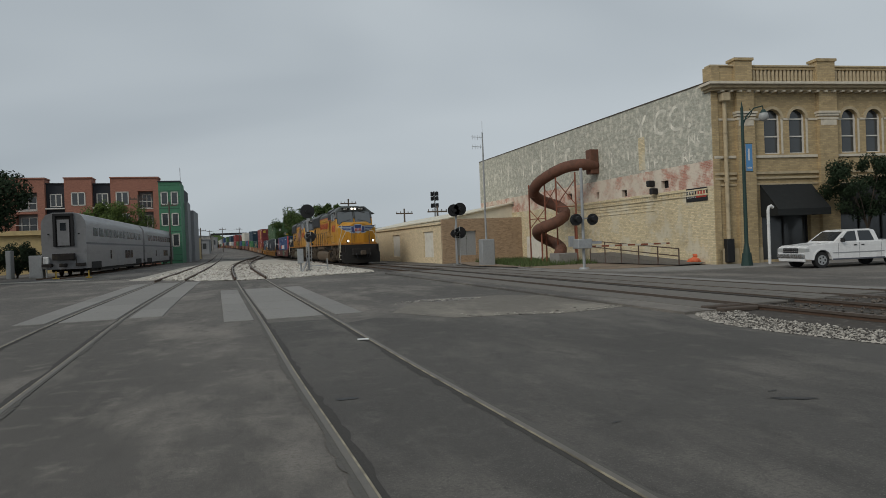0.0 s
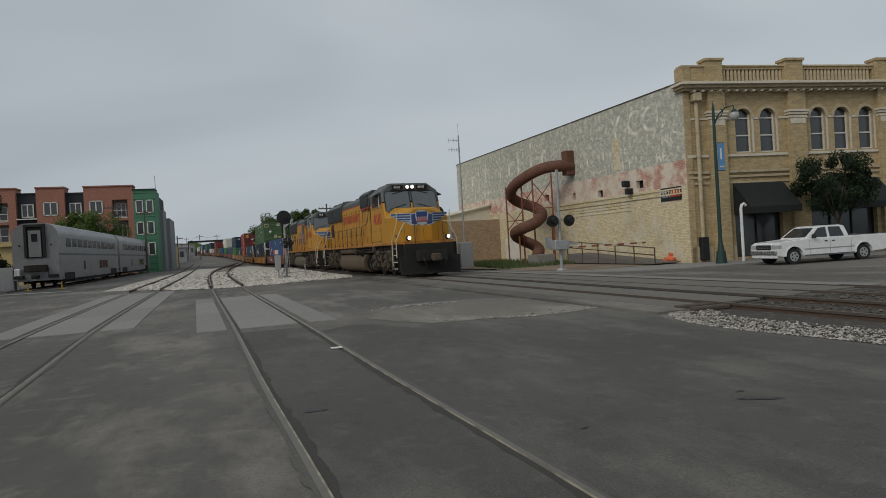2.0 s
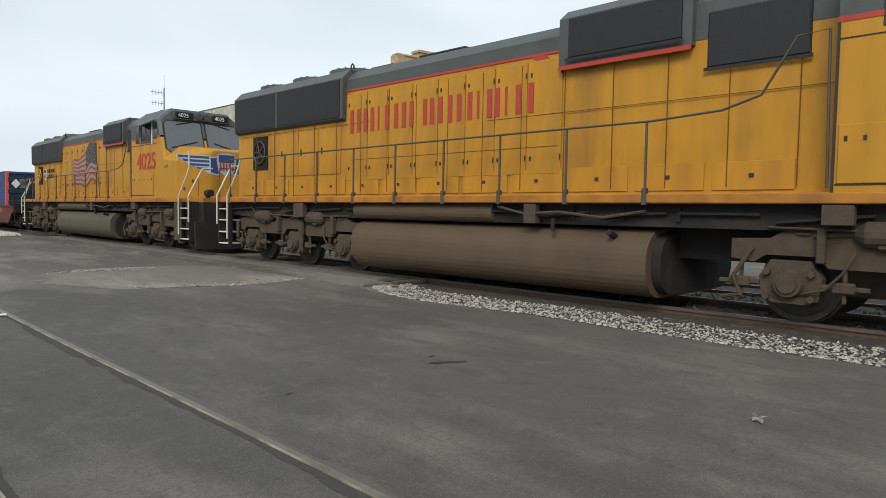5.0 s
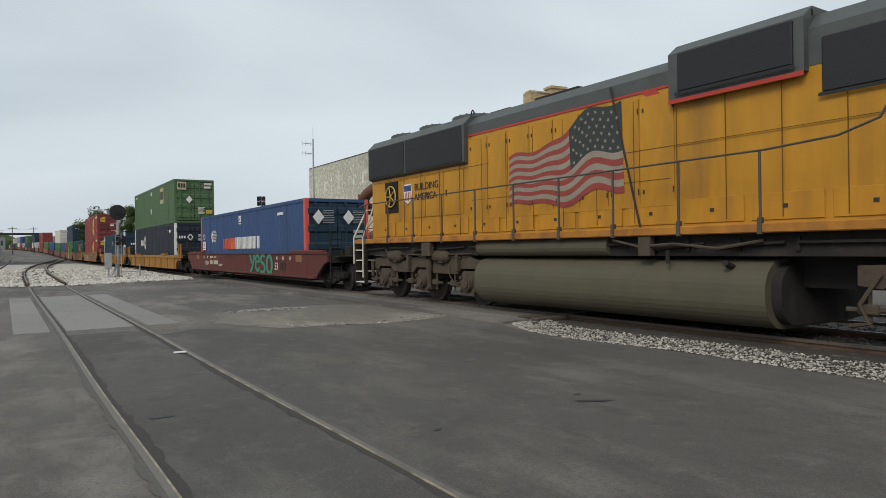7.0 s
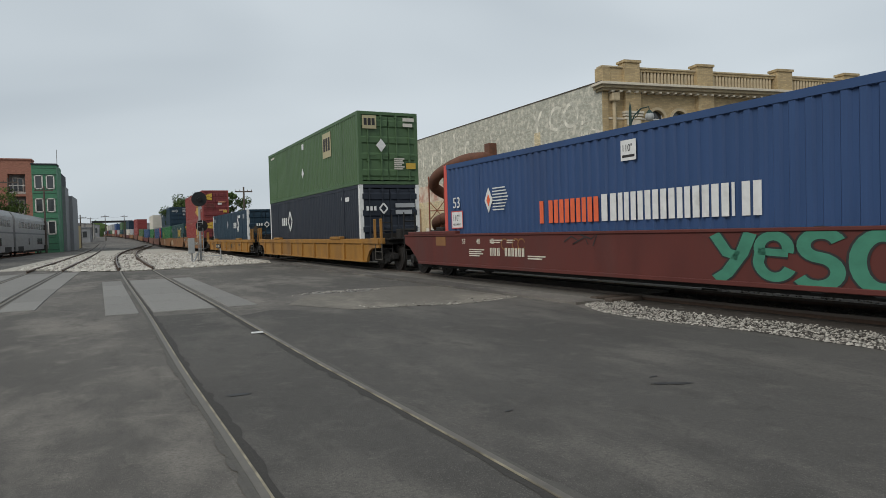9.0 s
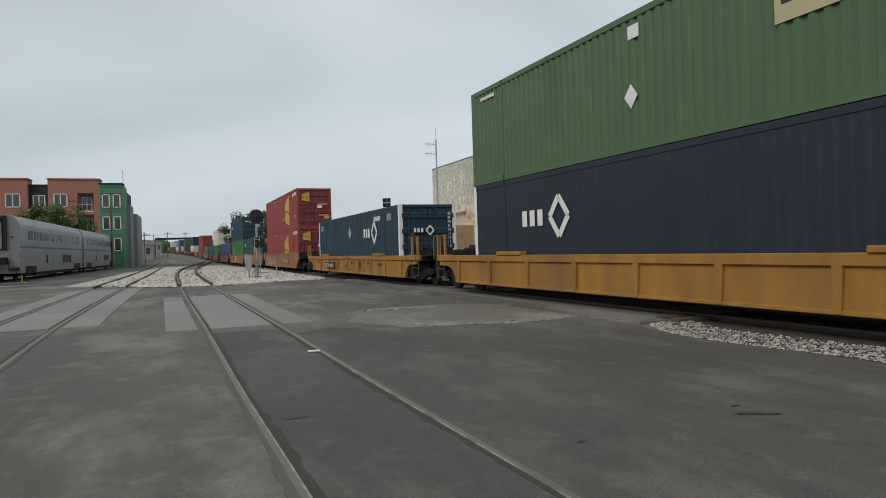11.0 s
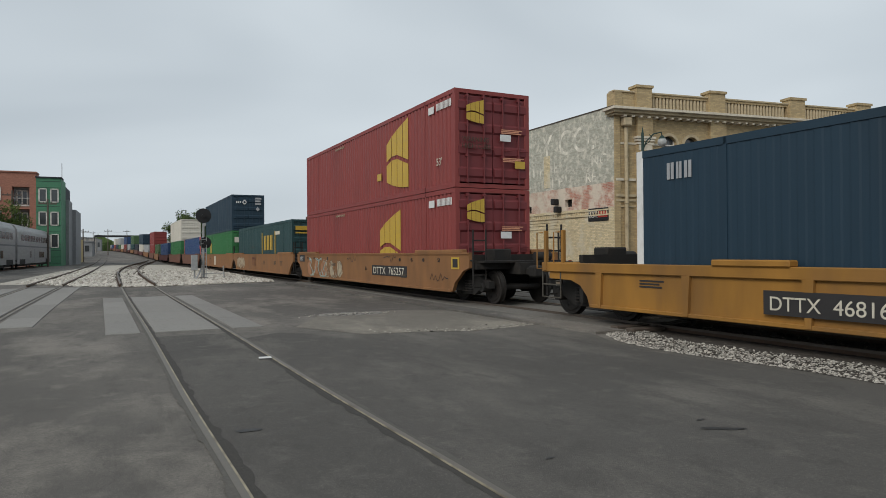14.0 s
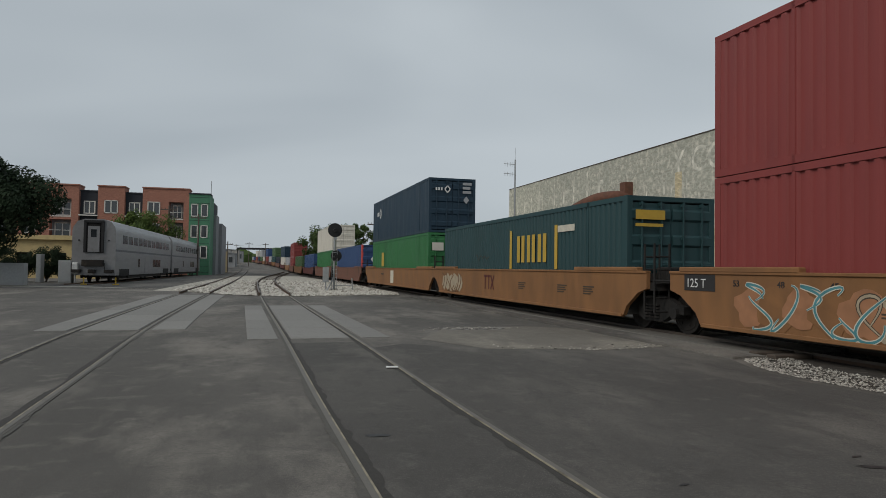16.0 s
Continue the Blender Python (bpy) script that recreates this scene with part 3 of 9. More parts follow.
crumbs = [(u, spline([(3.9, 12.5), (4.95, 12.4), (6.0, 12.03), (8.0, 12.52)], u) + abs(rnd.gauss(0, 0.3)), 0.01) for u in (3.9 + 3.9 * rnd.random() ** 0.7 for _ in range(170))]
crumbs += [(4.85 + rnd.gauss(0, 0.55), 16.75 + rnd.gauss(0, 0.16), 0.012) for _ in range(160)]
gravel("crumbled_concrete", "pale crumbs along the broken concrete edge", crumbs, 0.02, M["pebble"], 4)
yard = [(-6.8, 42.5), (-5.3, 41.2), (-2.5, 37.9), (-1.3, 36.2), (0.8, 35.2), (2.25, 35.5), (4.8, 36.9), (6.9, 37.6), (8.5, 48), (7.6, 70), (6.2, 108), (-4.0, 109), (-6.5, 75)]
flat("gravel_yard", yard, 0.012, M["gravel_bed"], "white gravel yard between the tracks", "gravel")
flat("gravel_verge", [(-30, 50.5), (-15, 47.9), (-8, 46.5), (-5.6, 43), (-7.5, 46), (-12, 49.6), (-30, 53)], 0.008, M["gravel_bed"], "thin verge of pale gravel", "gravel")
spots = []
for k in range(6500):
    y = 35.4 + 40 * rnd.random() ** 1.7
    lo, hi = (-1.3 - 0.75 * min(1, (y - 35.4) / 7) * 6, 6.9) if y > 37.6 else (-0.6 * (y - 35.2) * 2 - 0.2, 0.9 + 2.2 * (y - 35.2))
    x = rnd.uniform(lo, hi)
    if abs(abs(x - spline(SIDE_R, y)) - 0.76) > 0.14 and abs(abs(x - spline(SIDE_L, y)) - 0.76) > 0.14:
        spots.append((x, y, 0.02 + 0.03 * rnd.random()))
gravel("gravel", "loose white stones of the gravel yard", spots, 0.085, M["pebble_white"], 3)
flat("main_bed", [(7.6, 37.6), (10.9, 36.4), (10.6, 44), (8.6, 75), (6.5, 108), (4.2, 108), (6.2, 75)], 0.016, M["ballast_bed"], "dark ballast of the main line", "ballast")

# kerb, footway and the verge along the brick hall --------------------------
walkway = [(14.0, 33.5), (13.9, 28.8), (15.2, 24.9), (16.2, 23.4), (18.0, 22.75), (46, 19.6), (46, 40), (19, 40)]
tagged(part("pavement", prism(B(), walkway, -0.05, 0.04, "z"), M["concrete"]), "pale concrete footway with a rounded kerb", "pavement", kind="structure")
flat("dirt_verge", [(14.2, 33), (14.2, 29.2), (15.6, 26.6), (20.4, 26.2), (19.4, 56), (14.5, 46), (13.2, 39)], 0.055, M["dirt"], "bare reddish dirt verge along the hall", "verge")
M["grass"] = surface("grass", (0.075, 0.11, 0.035), 0.95, vary=0.5, grain=12, dirt=(0.16, 0.13, 0.07), bump=0.6, bump_scale=40)
spots = []
verts, faces = [], []
rnd = random.Random(8)
for k in range(5000):
    y = 33 + 13 * rnd.random()
    x = 14.2 + (y - 33) * 0.12 + rnd.random() * (5.2 - 0.12 * (y - 33))
    h, a, w = rnd.uniform(0.08, 0.3), rnd.uniform(0, 6.3), 0.02
    i = len(verts)
    verts += [(x - w * math.cos(a), y - w * math.sin(a), 0.05), (x + w * math.cos(a), y + w * math.sin(a), 0.05), (x + rnd.uniform(-0.08, 0.08), y + rnd.uniform(-0.08, 0.08), 0.1 + h)]
    faces.append((i, i + 1, i + 2))
me = bpy.data.meshes.new("grass")
me.from_pydata(verts, [], faces)
me.materials.append(M["grass"])
tagged(new("grass", me), "tufts of thin grass on the verge", "grass", kind="stuff")

# ---- the train ----
M["tread"] = surface("worn_step_tread", (0.62, 0.60, 0.55), 0.6, vary=0.2, grain=9)
# near-black: painted shade of openings, also plain black boards and liners
M["shade_black"] = surface("opening_shade_black", (0.012, 0.011, 0.01), 0.9, vary=0.3)
M["car_yellow"] = surface("weathered_yellow_car", (0.315, 0.152, 0.027), 0.7, vary=0.28, grain=2.5, coarse=0.4, dirt=(0.16, 0.085, 0.035), dirt_at=(0.46, 0.72), bump=0.08, streak=(1, 1, 0.3))
M["car_tan"] = surface("rusty_tan_car", (0.24, 0.115, 0.046), 0.8, vary=0.25, grain=2.5, coarse=0.4, dirt=(0.17, 0.085, 0.04), dirt_at=(0.5, 0.78), bump=0.1, streak=(1, 1, 0.35))
M["car_red"] = surface("oxide_red_car", (0.105, 0.026, 0.02), 0.7, vary=0.2, grain=3, coarse=0.4, dirt=(0.08, 0.035, 0.03), dirt_at=(0.52, 0.85), bump=0.06, streak=(1, 1, 0.35))
M["car_brown"] = surface("dull_brown_car", (0.16, 0.07, 0.045), 0.8, vary=0.25, grain=3, dirt=(0.07, 0.045, 0.03), bump=0.06)


def box_paint(name, c, d):
    return surface(name, c, 0.55, vary=0.12, grain=2.2, coarse=0.35, dirt=d, dirt_at=(0.58, 0.9), bump=0.03, streak=(1, 1, 0.2))


M["c_blue"] = box_paint("blue_container", (0.03, 0.067, 0.165), (0.03, 0.05, 0.11))
M["c_navy"] = box_paint("navy_container", (0.012, 0.034, 0.056), (0.01, 0.022, 0.034))
M["c_black"] = box_paint("dark_slate_container", (0.016, 0.021, 0.032), (0.012, 0.014, 0.018))
M["c_green"] = box_paint("olive_green_container", (0.068, 0.125, 0.055), (0.04, 0.07, 0.035))
M["c_bright"] = box_paint("bright_green_container", (0.03, 0.15, 0.05), (0.02, 0.07, 0.03))
M["c_red"] = box_paint("brick_red_container", (0.235, 0.045, 0.04), (0.13, 0.03, 0.03))
M["c_red_door"] = box_paint("dark_red_doors", (0.16, 0.03, 0.032), (0.09, 0.02, 0.02))
M["c_teal"] = box_paint("teal_container", (0.02, 0.058, 0.062), (0.015, 0.045, 0.045))
M["c_white"] = box_paint("cream_container", (0.58, 0.55, 0.48), (0.4, 0.36, 0.3))
M["c_plate"] = box_paint("faded_cream_plate", (0.42, 0.37, 0.22), (0.3, 0.26, 0.15))
M["c_grey"] = box_paint("grey_container", (0.34, 0.35, 0.36), (0.2, 0.2, 0.2))
M["gold"] = surface("gold_marking", (0.52, 0.34, 0.05), 0.5, vary=0.12, grain=6, bump=0.02)
M["orange"] = surface("orange_marking", (0.72, 0.13, 0.05), 0.5, vary=0.12, grain=6, bump=0.02)
M["coral"] = surface("coral_post_paint", (0.60, 0.09, 0.07), 0.5, vary=0.12, grain=4, bump=0.02)
M["mint"] = surface("mint_spray_paint", (0.055, 0.215, 0.14), 0.6, vary=0.2, grain=5, bump=0.02)
M["spray_dark"] = surface("dark_spray_paint", (0.03, 0.028, 0.028), 0.7, vary=0.2, grain=6, bump=0.02)
M["spray_pink"] = surface("peach_spray_paint", (0.60, 0.28, 0.17), 0.6, vary=0.25, grain=3, bump=0.02)
M["spray_pale"] = surface("pale_spray_paint", (0.60, 0.56, 0.46), 0.6, vary=0.25, grain=4, bump=0.02)
M["spray_peach"] = surface("worn_peach_spray", (0.36, 0.17, 0.085), 0.7, vary=0.3, grain=3, dirt=(0.24, 0.115, 0.05), bump=0.02)
M["spray_faint"] = surface("worn_pale_spray", (0.40, 0.33, 0.23), 0.7, vary=0.3, grain=4, dirt=(0.24, 0.13, 0.06), bump=0.02)
M["spray_teal"] = surface("teal_spray_paint", (0.08, 0.24, 0.26), 0.6, vary=0.2, grain=4, bump=0.02)


def on_side(x, y, z):
    """A plane on the flank that faces the street: text runs towards the train's front."""
    return Matrix(((0, 0, -1, x), (-1, 0, 0, y), (0, 1, 0, z), (0, 0, 0, 1)))


def on_end(x, y, z):
    """A plane on the end that faces down the line."""
    return Matrix(((1, 0, 0, x), (0, 0, -1, y), (0, 1, 0, z), (0, 0, 0, 1)))


def sheet(bm, outline, d=0.006):
    """A thin flat shape in the local x-y plane."""
    return prism(bm, outline, 0, d, "z")


def ring(bm, x, y, w, h, t, d=0.006):
    for a in ((x, y, x + w, y + t), (x, y + h - t, x + w, y + h), (x, y + t, x + t, y + h - t), (x + w - t, y + t, x + w, y + h - t)):
        box(bm, a[0], a[1], 0, a[2], a[3], d)


def letter_blocks(name, widths, h, t, mat, parent, at, gap=0.12, label=""):
    """Plain block shapes the size of painted capitals."""
    bm, x = B(), 0.0
    for i, w in enumerate(widths):
        if w < 0:
            x -= w
            continue
        bar = min(w * 0.42, t * 1.35)
        box(bm, x, 0, 0, x + bar, h, 0.006)
        if w > t * 2:
            box(bm, x + w - bar, 0, 0, x + w, h, 0.006)
        x += w + gap
    return part(name, bm, mat, parent, label, at)


def stroke(bm, pts, w, d=0.006):
    """A flat painted stroke along 2D points."""
    n = len(pts)
    L, R = [], []
    for i, (x, y) in enumerate(pts):
        a, b = pts[max(0, i - 1)], pts[min(n - 1, i + 1)]
        dx, dy = b[0] - a[0], b[1] - a[1]
        k = math.hypot(dx, dy) or 1
        ww = w[i] if isinstance(w, (list, tuple)) else w
        L.append((x - dy / k * ww / 2, y + dx / k * ww / 2))
        R.append((x + dy / k * ww / 2, y - dx / k * ww / 2))
    for i in range(n - 1):
        quad(bm, (*L[i], d), (*R[i], d), (*R[i + 1], d), (*L[i + 1], d))


def arc(cx, cy, rx, ry, a0, a1, n=14):
    return [(cx + rx * math.cos(radians(a0 + (a1 - a0) * i / n)), cy + ry * math.sin(radians(a0 + (a1 - a0) * i / n))) for i in range(n + 1)]


# wheels and trucks ---------------------------------------------------------
def wheel_bm(r, gauge=0.75):
    bm = B()
    for sgn in (-1, 1):
        x = sgn * gauge
        rod(bm, (x - sgn * 0.07, 0, 0), (x - sgn * 0.045, 0, 0), r + 0.03, 28)
        rod(bm, (x - sgn * 0.045, 0, 0), (x + sgn * 0.06, 0, 0), r, 28)
        rod(bm, (x + sgn * 0.06, 0, 0), (x + sgn * 0.075, 0, 0), r * 0.86, 28, r * 0.8)
        rod(bm, (x + sgn * 0.06, 0, 0), (x + sgn * 0.13, 0, 0), r * 0.3, 16)
        for k in range(6):
            a = k * math.pi / 3
            rod(bm, (x + sgn * 0.076, 0.6 * r * math.cos(a), 0.6 * r * math.sin(a)), (x + sgn * 0.09, 0.6 * r * math.cos(a), 0.6 * r * math.sin(a)), 0.035, 6)
    rod(bm, (-1.0, 0, 0), (1.0, 0, 0), 0.085, 12)
    return bm


WHEEL = {"loco": mesh_of("wheelset", wheel_bm(0.51), M["steel"]), "car": mesh_of("wheelset", wheel_bm(0.46), M["car_steel"])}
SPIN = []


def wheelset(kind, parent, y):
    r = {"loco": 0.51, "car": 0.46}[kind]
    o = new("wheelset", WHEEL[kind])
    o.parent, o.matrix_basis = parent, pose(0, y, r)
    SPIN.append((o, y, r))
    return o


def loco_truck_bm(flip):
    """A dusty cast three-axle frame: dropped pedestals, round journal covers, brake cylinders, rubber stacks and hoses."""
    bm, s = B(), flip
    for x in (-1.16, 1.16):
        o = -1 if x < 0 else 1
        top = [(-2.75, 0.86), (-2.75, 1.10), (-2.45, 1.17), (-1.75, 1.17), (-1.45, 1.06), (-0.95, 1.06), (-0.7, 1.16), (0.6, 1.16), (0.9, 1.1), (1.25, 1.24), (2.1, 1.24), (2.3, 1.12), (2.8, 1.1), (2.8, 0.84), (2.5, 0.8), (2.35, 0.9), (1.75, 0.9), (1.6, 0.76), (0.5, 0.76), (0.35, 0.9), (-0.35, 0.9), (-0.5, 0.76), (-1.6, 0.76), (-1.75, 0.9), (-2.4, 0.9), (-2.5, 0.8)]
        prism(bm, [(s * a, b) for a, b in top], x - 0.09, x + 0.09)
        for y in (-2.07, 0.0, 2.05):
            prism(bm, [(s * y - 0.34, 0.34), (s * y - 0.38, 0.62), (s * y - 0.24, 0.84), (s * y + 0.24, 0.84), (s * y + 0.38, 0.62), (s * y + 0.34, 0.34), (s * y + 0.2, 0.28), (s * y - 0.2, 0.28)], x - 0.08, x + 0.11)
            rod(bm, (x + o * 0.10, s * y, 0.54), (x + o * 0.19, s * y, 0.54), 0.19, 16, 0.17)
            rod(bm, (x + o * 0.19, s * y, 0.54), (x + o * 0.225, s * y, 0.54), 0.12, 12)
            for k in (-0.27, 0.27):
                rod(bm, (x + o * 0.1, s * y + k, 0.36), (x + o * 0.16, s * y + k, 0.36), 0.045, 6)
                rod(bm, (x + o * 0.1, s * y + k, 0.68), (x + o * 0.16, s * y + k, 0.68), 0.045, 6)
            for k in (-0.62, 0.62):
                box(bm, x - 0.06, s * y + k - 0.13, 0.46, x + o * 0.13, s * y + k + 0.13, 0.60, 0.02)
                rod(bm, (x + o * 0.07, s * y + k * 0.6, 0.53), (x + o * 0.07, s * y + k * 1.45, 0.52), 0.035, 6)
                rod(bm, (x + o * 0.05, s * y + k, 0.76), (x + o * 0.05, s * y + k, 0.34), 0.028, 6)
        for y in (-1.35, 0.98):
            rod(bm, (x + o * 0.1, s * (y - 0.34), 1.2), (x + o * 0.1, s * (y + 0.22), 1.2), 0.15, 14, 0.17)
            rod(bm, (x + o * 0.1, s * (y + 0.22), 1.2), (x + o * 0.1, s * (y + 0.34), 1.2), 0.17, 14, 0.08)
            rod(bm, (x + o * 0.1, s * (y + 0.34), 1.2), (x + o * 0.1, s * (y + 0.8), 1.16), 0.035, 8)
            box(bm, x + o * 0.02, s * y - 0.1, 1.02, x + o * 0.2, s * y + 0.1, 1.16, 0.02)
            box(bm, x + o * 0.08, s * (y + 0.7) - 0.05, 0.82, x + o * 0.2, s * (y + 0.7) + 0.05, 1.26, 0.015)
        for y in (-2.2, -0.1, 1.9):
            for k in range(4):
                rod(bm, (x * 0.93, s * y, 1.17 + 0.05 * k), (x * 0.93, s * y, 1.2 + 0.05 * k), 0.21 - 0.02 * (k % 2), 14)
        rod(bm, (x + o * 0.16, s * -2.72, 0.6), (x + o * 0.16, s * -2.72, 1.06), 0.05, 8)
        rod(bm, (x + o * 0.16, s * 0.42, 0.56), (x + o * 0.16, s * 0.42, 1.12), 0.06, 10)
        rod(bm, (x + o * 0.16, s * 0.42, 0.8), (x + o * 0.16, s * 0.42, 1.12), 0.085, 10)
        tube(bm, [(x + o * 0.14, s * -2.6, 1.2), (x + o * 0.19, s * -1.9, 1.22), (x + o * 0.2, s * -0.9, 1.25), (x + o * 0.2, s * 0.3, 1.22), (x + o * 0.16, s * 2.3, 1.26)], 0.016, 6)
        tube(bm, [(x + o * 0.13, s * 0.2, 1.12), (x + o * 0.19, s * 0.32, 1.42), (x + o * 0.13, s * 0.62, 1.5), (x * 0.9, s * 0.9, 1.45)], 0.026, 6)
        tube(bm, [(x + o * 0.1, s * -1.7, 1.1), (x + o * 0.2, s * -1.85, 1.4), (x + o * 0.13, s * -2.1, 1.46), (x * 0.92, s * -2.3, 1.4)], 0.022, 6)
        tube(bm, [(x + o * 0.14, s * 1.3, 0.98), (x + o * 0.2, s * 1.42, 0.72), (x + o * 0.17, s * 1.62, 0.5), (x + o * 0.12, s * 1.9, 0.42)], 0.018, 6)
        tube(bm, [(x + o * 0.14, s * 2.5, 1.0), (x + o * 0.22, s * 2.72, 0.6), (x + o * 0.2, s * 2.62, 0.36), (x + o * 0.1, s * 2.9, 0.3)], 0.03, 6)
    box(bm, -1.1, -0.5, 0.62, 1.1, 0.5, 0.95)
    for y in (-1.2, 1.2):
        box(bm, -0.72, s * y - 0.5, 0.38, 0.72, s * y + 0.5, 0.82, 0.05)
    return bm


def loco_truck(parent, y, flip):
    t = part("truck", loco_truck_bm(flip), M["bogie"], parent, "dust-brown three-axle truck frame with springs", pose(0, y, 0))
    for k in (-2.07, 0.0, 2.05):
        wheelset("loco", t, flip * k)
    return t


def rounded(w, h, r, n=4):
    out = []
    for cx, cy, a in ((w - r, h - r, 0), (-w + r, h - r, 90), (-w + r, -h + r, 180), (w - r, -h + r, 270)):
        out += [(cx + r * math.cos(radians(a + 90 * i / n)), cy + r * math.sin(radians(a + 90 * i / n))) for i in range(n + 1)]
    return out


NOSE_Y, NOSE_FLAT, NOSE_TURN = -9.15, 0.5, radians(24.2)


def round_nose(bm, out):
    """Lays flat shapes drawn as (run, height) on the bent front of the nose, out metres proud."""
    c, s = math.cos(NOSE_TURN), math.sin(NOSE_TURN)
    for v in bm.verts:
        run, z, d = v.co.x, v.co.y, v.co.z + out
        sg, k = (1 if run > 0 else -1), max(0.0, abs(run) - NOSE_FLAT)
        if k > 0:
            v.co = Vector((sg * (NOSE_FLAT + k * c + d * s), NOSE_Y + k * s - d * c, z))
        else:
            v.co = Vector((run, NOSE_Y - d, z))
    return bm


def wing_emblem(parent, z):
    """The nose emblem as plain shapes: two dark blue wings of bars edged in white, and a striped shield."""
    for sgn in (-1, 1):
        bm = B()
        for a in ([(0.2, 0.24), (0.5, 0.2), (0.5, -0.36), (0.34, -0.4), (0.2, -0.3)], [(0.5, 0.2), (0.62, 0.2), (0.62, -0.36), (0.5, -0.36)],
                  [(0.62, 0.22), (1.74, 0.25), (1.72, 0.13), (0.62, 0.1)], [(0.62, 0.1), (1.6, 0.13), (1.52, 0.0), (0.62, -0.02)],
                  [(0.62, -0.02), (1.42, 0.0), (1.28, -0.12), (0.62, -0.14)], [(0.62, -0.14), (1.15, -0.12), (0.98, -0.23), (0.62, -0.26)], [(0.62, -0.26), (0.86, -0.23), (0.62, -0.36)]):
            sheet(bm, [(sgn * 0.9 * u, z + w) for u, w in a], 0.004)
        part("wing_border", round_nose(bm, 0.005), M["wing_pale"], parent, "pale blue-white wing edge")
        bm = B()
        for a in ([(0.24, 0.19), (0.5, 0.16), (0.5, -0.31), (0.35, -0.35), (0.24, -0.27)], [(0.5, 0.16), (0.58, 0.16), (0.58, -0.3), (0.5, -0.31)],
                  [(0.64, 0.2), (1.69, 0.225), (1.68, 0.155), (0.64, 0.125)], [(0.64, 0.075), (1.54, 0.105), (1.49, 0.025), (0.64, 0.005)],
                  [(0.64, -0.045), (1.36, -0.025), (1.27, -0.1), (0.64, -0.115)], [(0.64, -0.165), (1.1, -0.145), (0.98, -0.21), (0.64, -0.235)]):
            sheet(bm, [(sgn * 0.9 * u, z + w) for u, w in a], 0.004)
        part("wing", round_nose(bm, 0.012), M["blue_paint"], parent, "dark blue wing of bars")
    bm = sheet(B(), [(-0.3, 0.3), (-0.12, 0.34), (0.12, 0.34), (0.3, 0.3), (0.34, 0.1), (0.27, -0.26), (0.0, -0.42), (-0.27, -0.26), (-0.34, 0.1)], 0.006)
    for v in bm.verts:
        v.co.y += z
    part("shield", round_nose(bm, 0.016), M["wing_pale"], parent)
    bm = B()
    box(bm, -0.27, z + 0.03, 0, 0.27, z + 0.28, 0.006, 0, 1)
    for k in range(5):
        box(bm, -0.24 + 0.105 * k, z - 0.24, 0, -0.18 + 0.105 * k, z + 0.01, 0.006)
    part("shield_face", round_nose(bm, 0.024), [M["red_paint"], M["blue_paint"]], parent, "red bars under a blue field")


M["wing_pale"] = surface("pale_wing_paint", (0.36, 0.43, 0.48), 0.55, vary=0.15, grain=6, bump=0.02)


def flag_on(parent, x, y, z):
    """A painted waving flag: red and white stripes, a dark canton with stars, on a staff."""
    W, H = 3.3, 1.75

    def warp(u, v):
        # u from the fly (0) to the staff (1), v from the foot (0) to the head (1)
        px = u * W
        droop = 0.62 * (1 - u) ** 1.1
        wave = 0.13 * math.sin(u * 9.5 + 0.8 * v) * (1.05 - 0.6 * u) + 0.06 * math.sin(u * 17 + 1.3)
        return (px + 0.16 * (v - 0.5) * math.sin(u * 6), (v - 0.08) * H * (0.78 + 0.22 * u) - droop * 0.55 * v + wave + 0.2 * u)
    canton_u, canton_v = 0.58, 6 / 13
    groups = {"red": B(), "pale": B(), "blue": B()}
    n = 34
    for k in range(13):
        for i in range(n):
            u0, u1 = i / n, (i + 1) / n
            v0, v1 = k / 13, (k + 1) / 13
            key = "red" if k % 2 == 0 else "pale"
            if u0 >= canton_u - 1e-6 and v0 >= canton_v - 1e-6:
                key = "blue"
            bm = groups[key]
            quad(bm, (*warp(u0, v0), 0.004), (*warp(u1, v0), 0.004), (*warp(u1, v1), 0.004), (*warp(u0, v1), 0.004))
    m = on_side(x, y, z)
    part("flag_stripe", groups["red"], M["flag_red"], parent, "faded red painted flag stripes", m)
    part("flag_pale_stripe", groups["pale"], M["flag_pale"], parent, "", m)
    part("flag_canton", groups["blue"], M["flag_blue"], parent, "dark slate-green painted canton", m)
    bm = B()
    for r in range(6):
        for c in range(7):
            u, v = canton_u + 0.04 + c * 0.058 + (0.025 if r % 2 else 0), canton_v + 0.05 + r * 0.083
            if u < 0.99:
                px, py = warp(u, v)
                sheet(bm, [(px + (0.045 if j % 2 else 0.018) * math.sin(j * math.pi / 5), py + (0.045 if j % 2 else 0.018) * math.cos(j * math.pi / 5)) for j in range(10)], 0.003)
    part("flag_stars", bm, M["flag_pale"], parent, "", m @ Matrix.Translation((0, 0, 0.005)))
    bm = B()
    stroke(bm, [(W - 0.28, H + 0.28), (W + 0.38, -0.62)], 0.05)
    part("flag_staff", bm, M["spray_dark"], parent, "", m)


M["flag_red"] = surface("faded_flag_red", (0.27, 0.05, 0.04), 0.55, vary=0.18, grain=5, bump=0.02)
M["flag_pale"] = surface("faded_flag_white", (0.27, 0.235, 0.18), 0.55, vary=0.15, grain=5, bump=0.02)
M["flag_blue"] = surface("faded_flag_blue", (0.035, 0.042, 0.04), 0.55, vary=0.2, grain=5, bump=0.02)


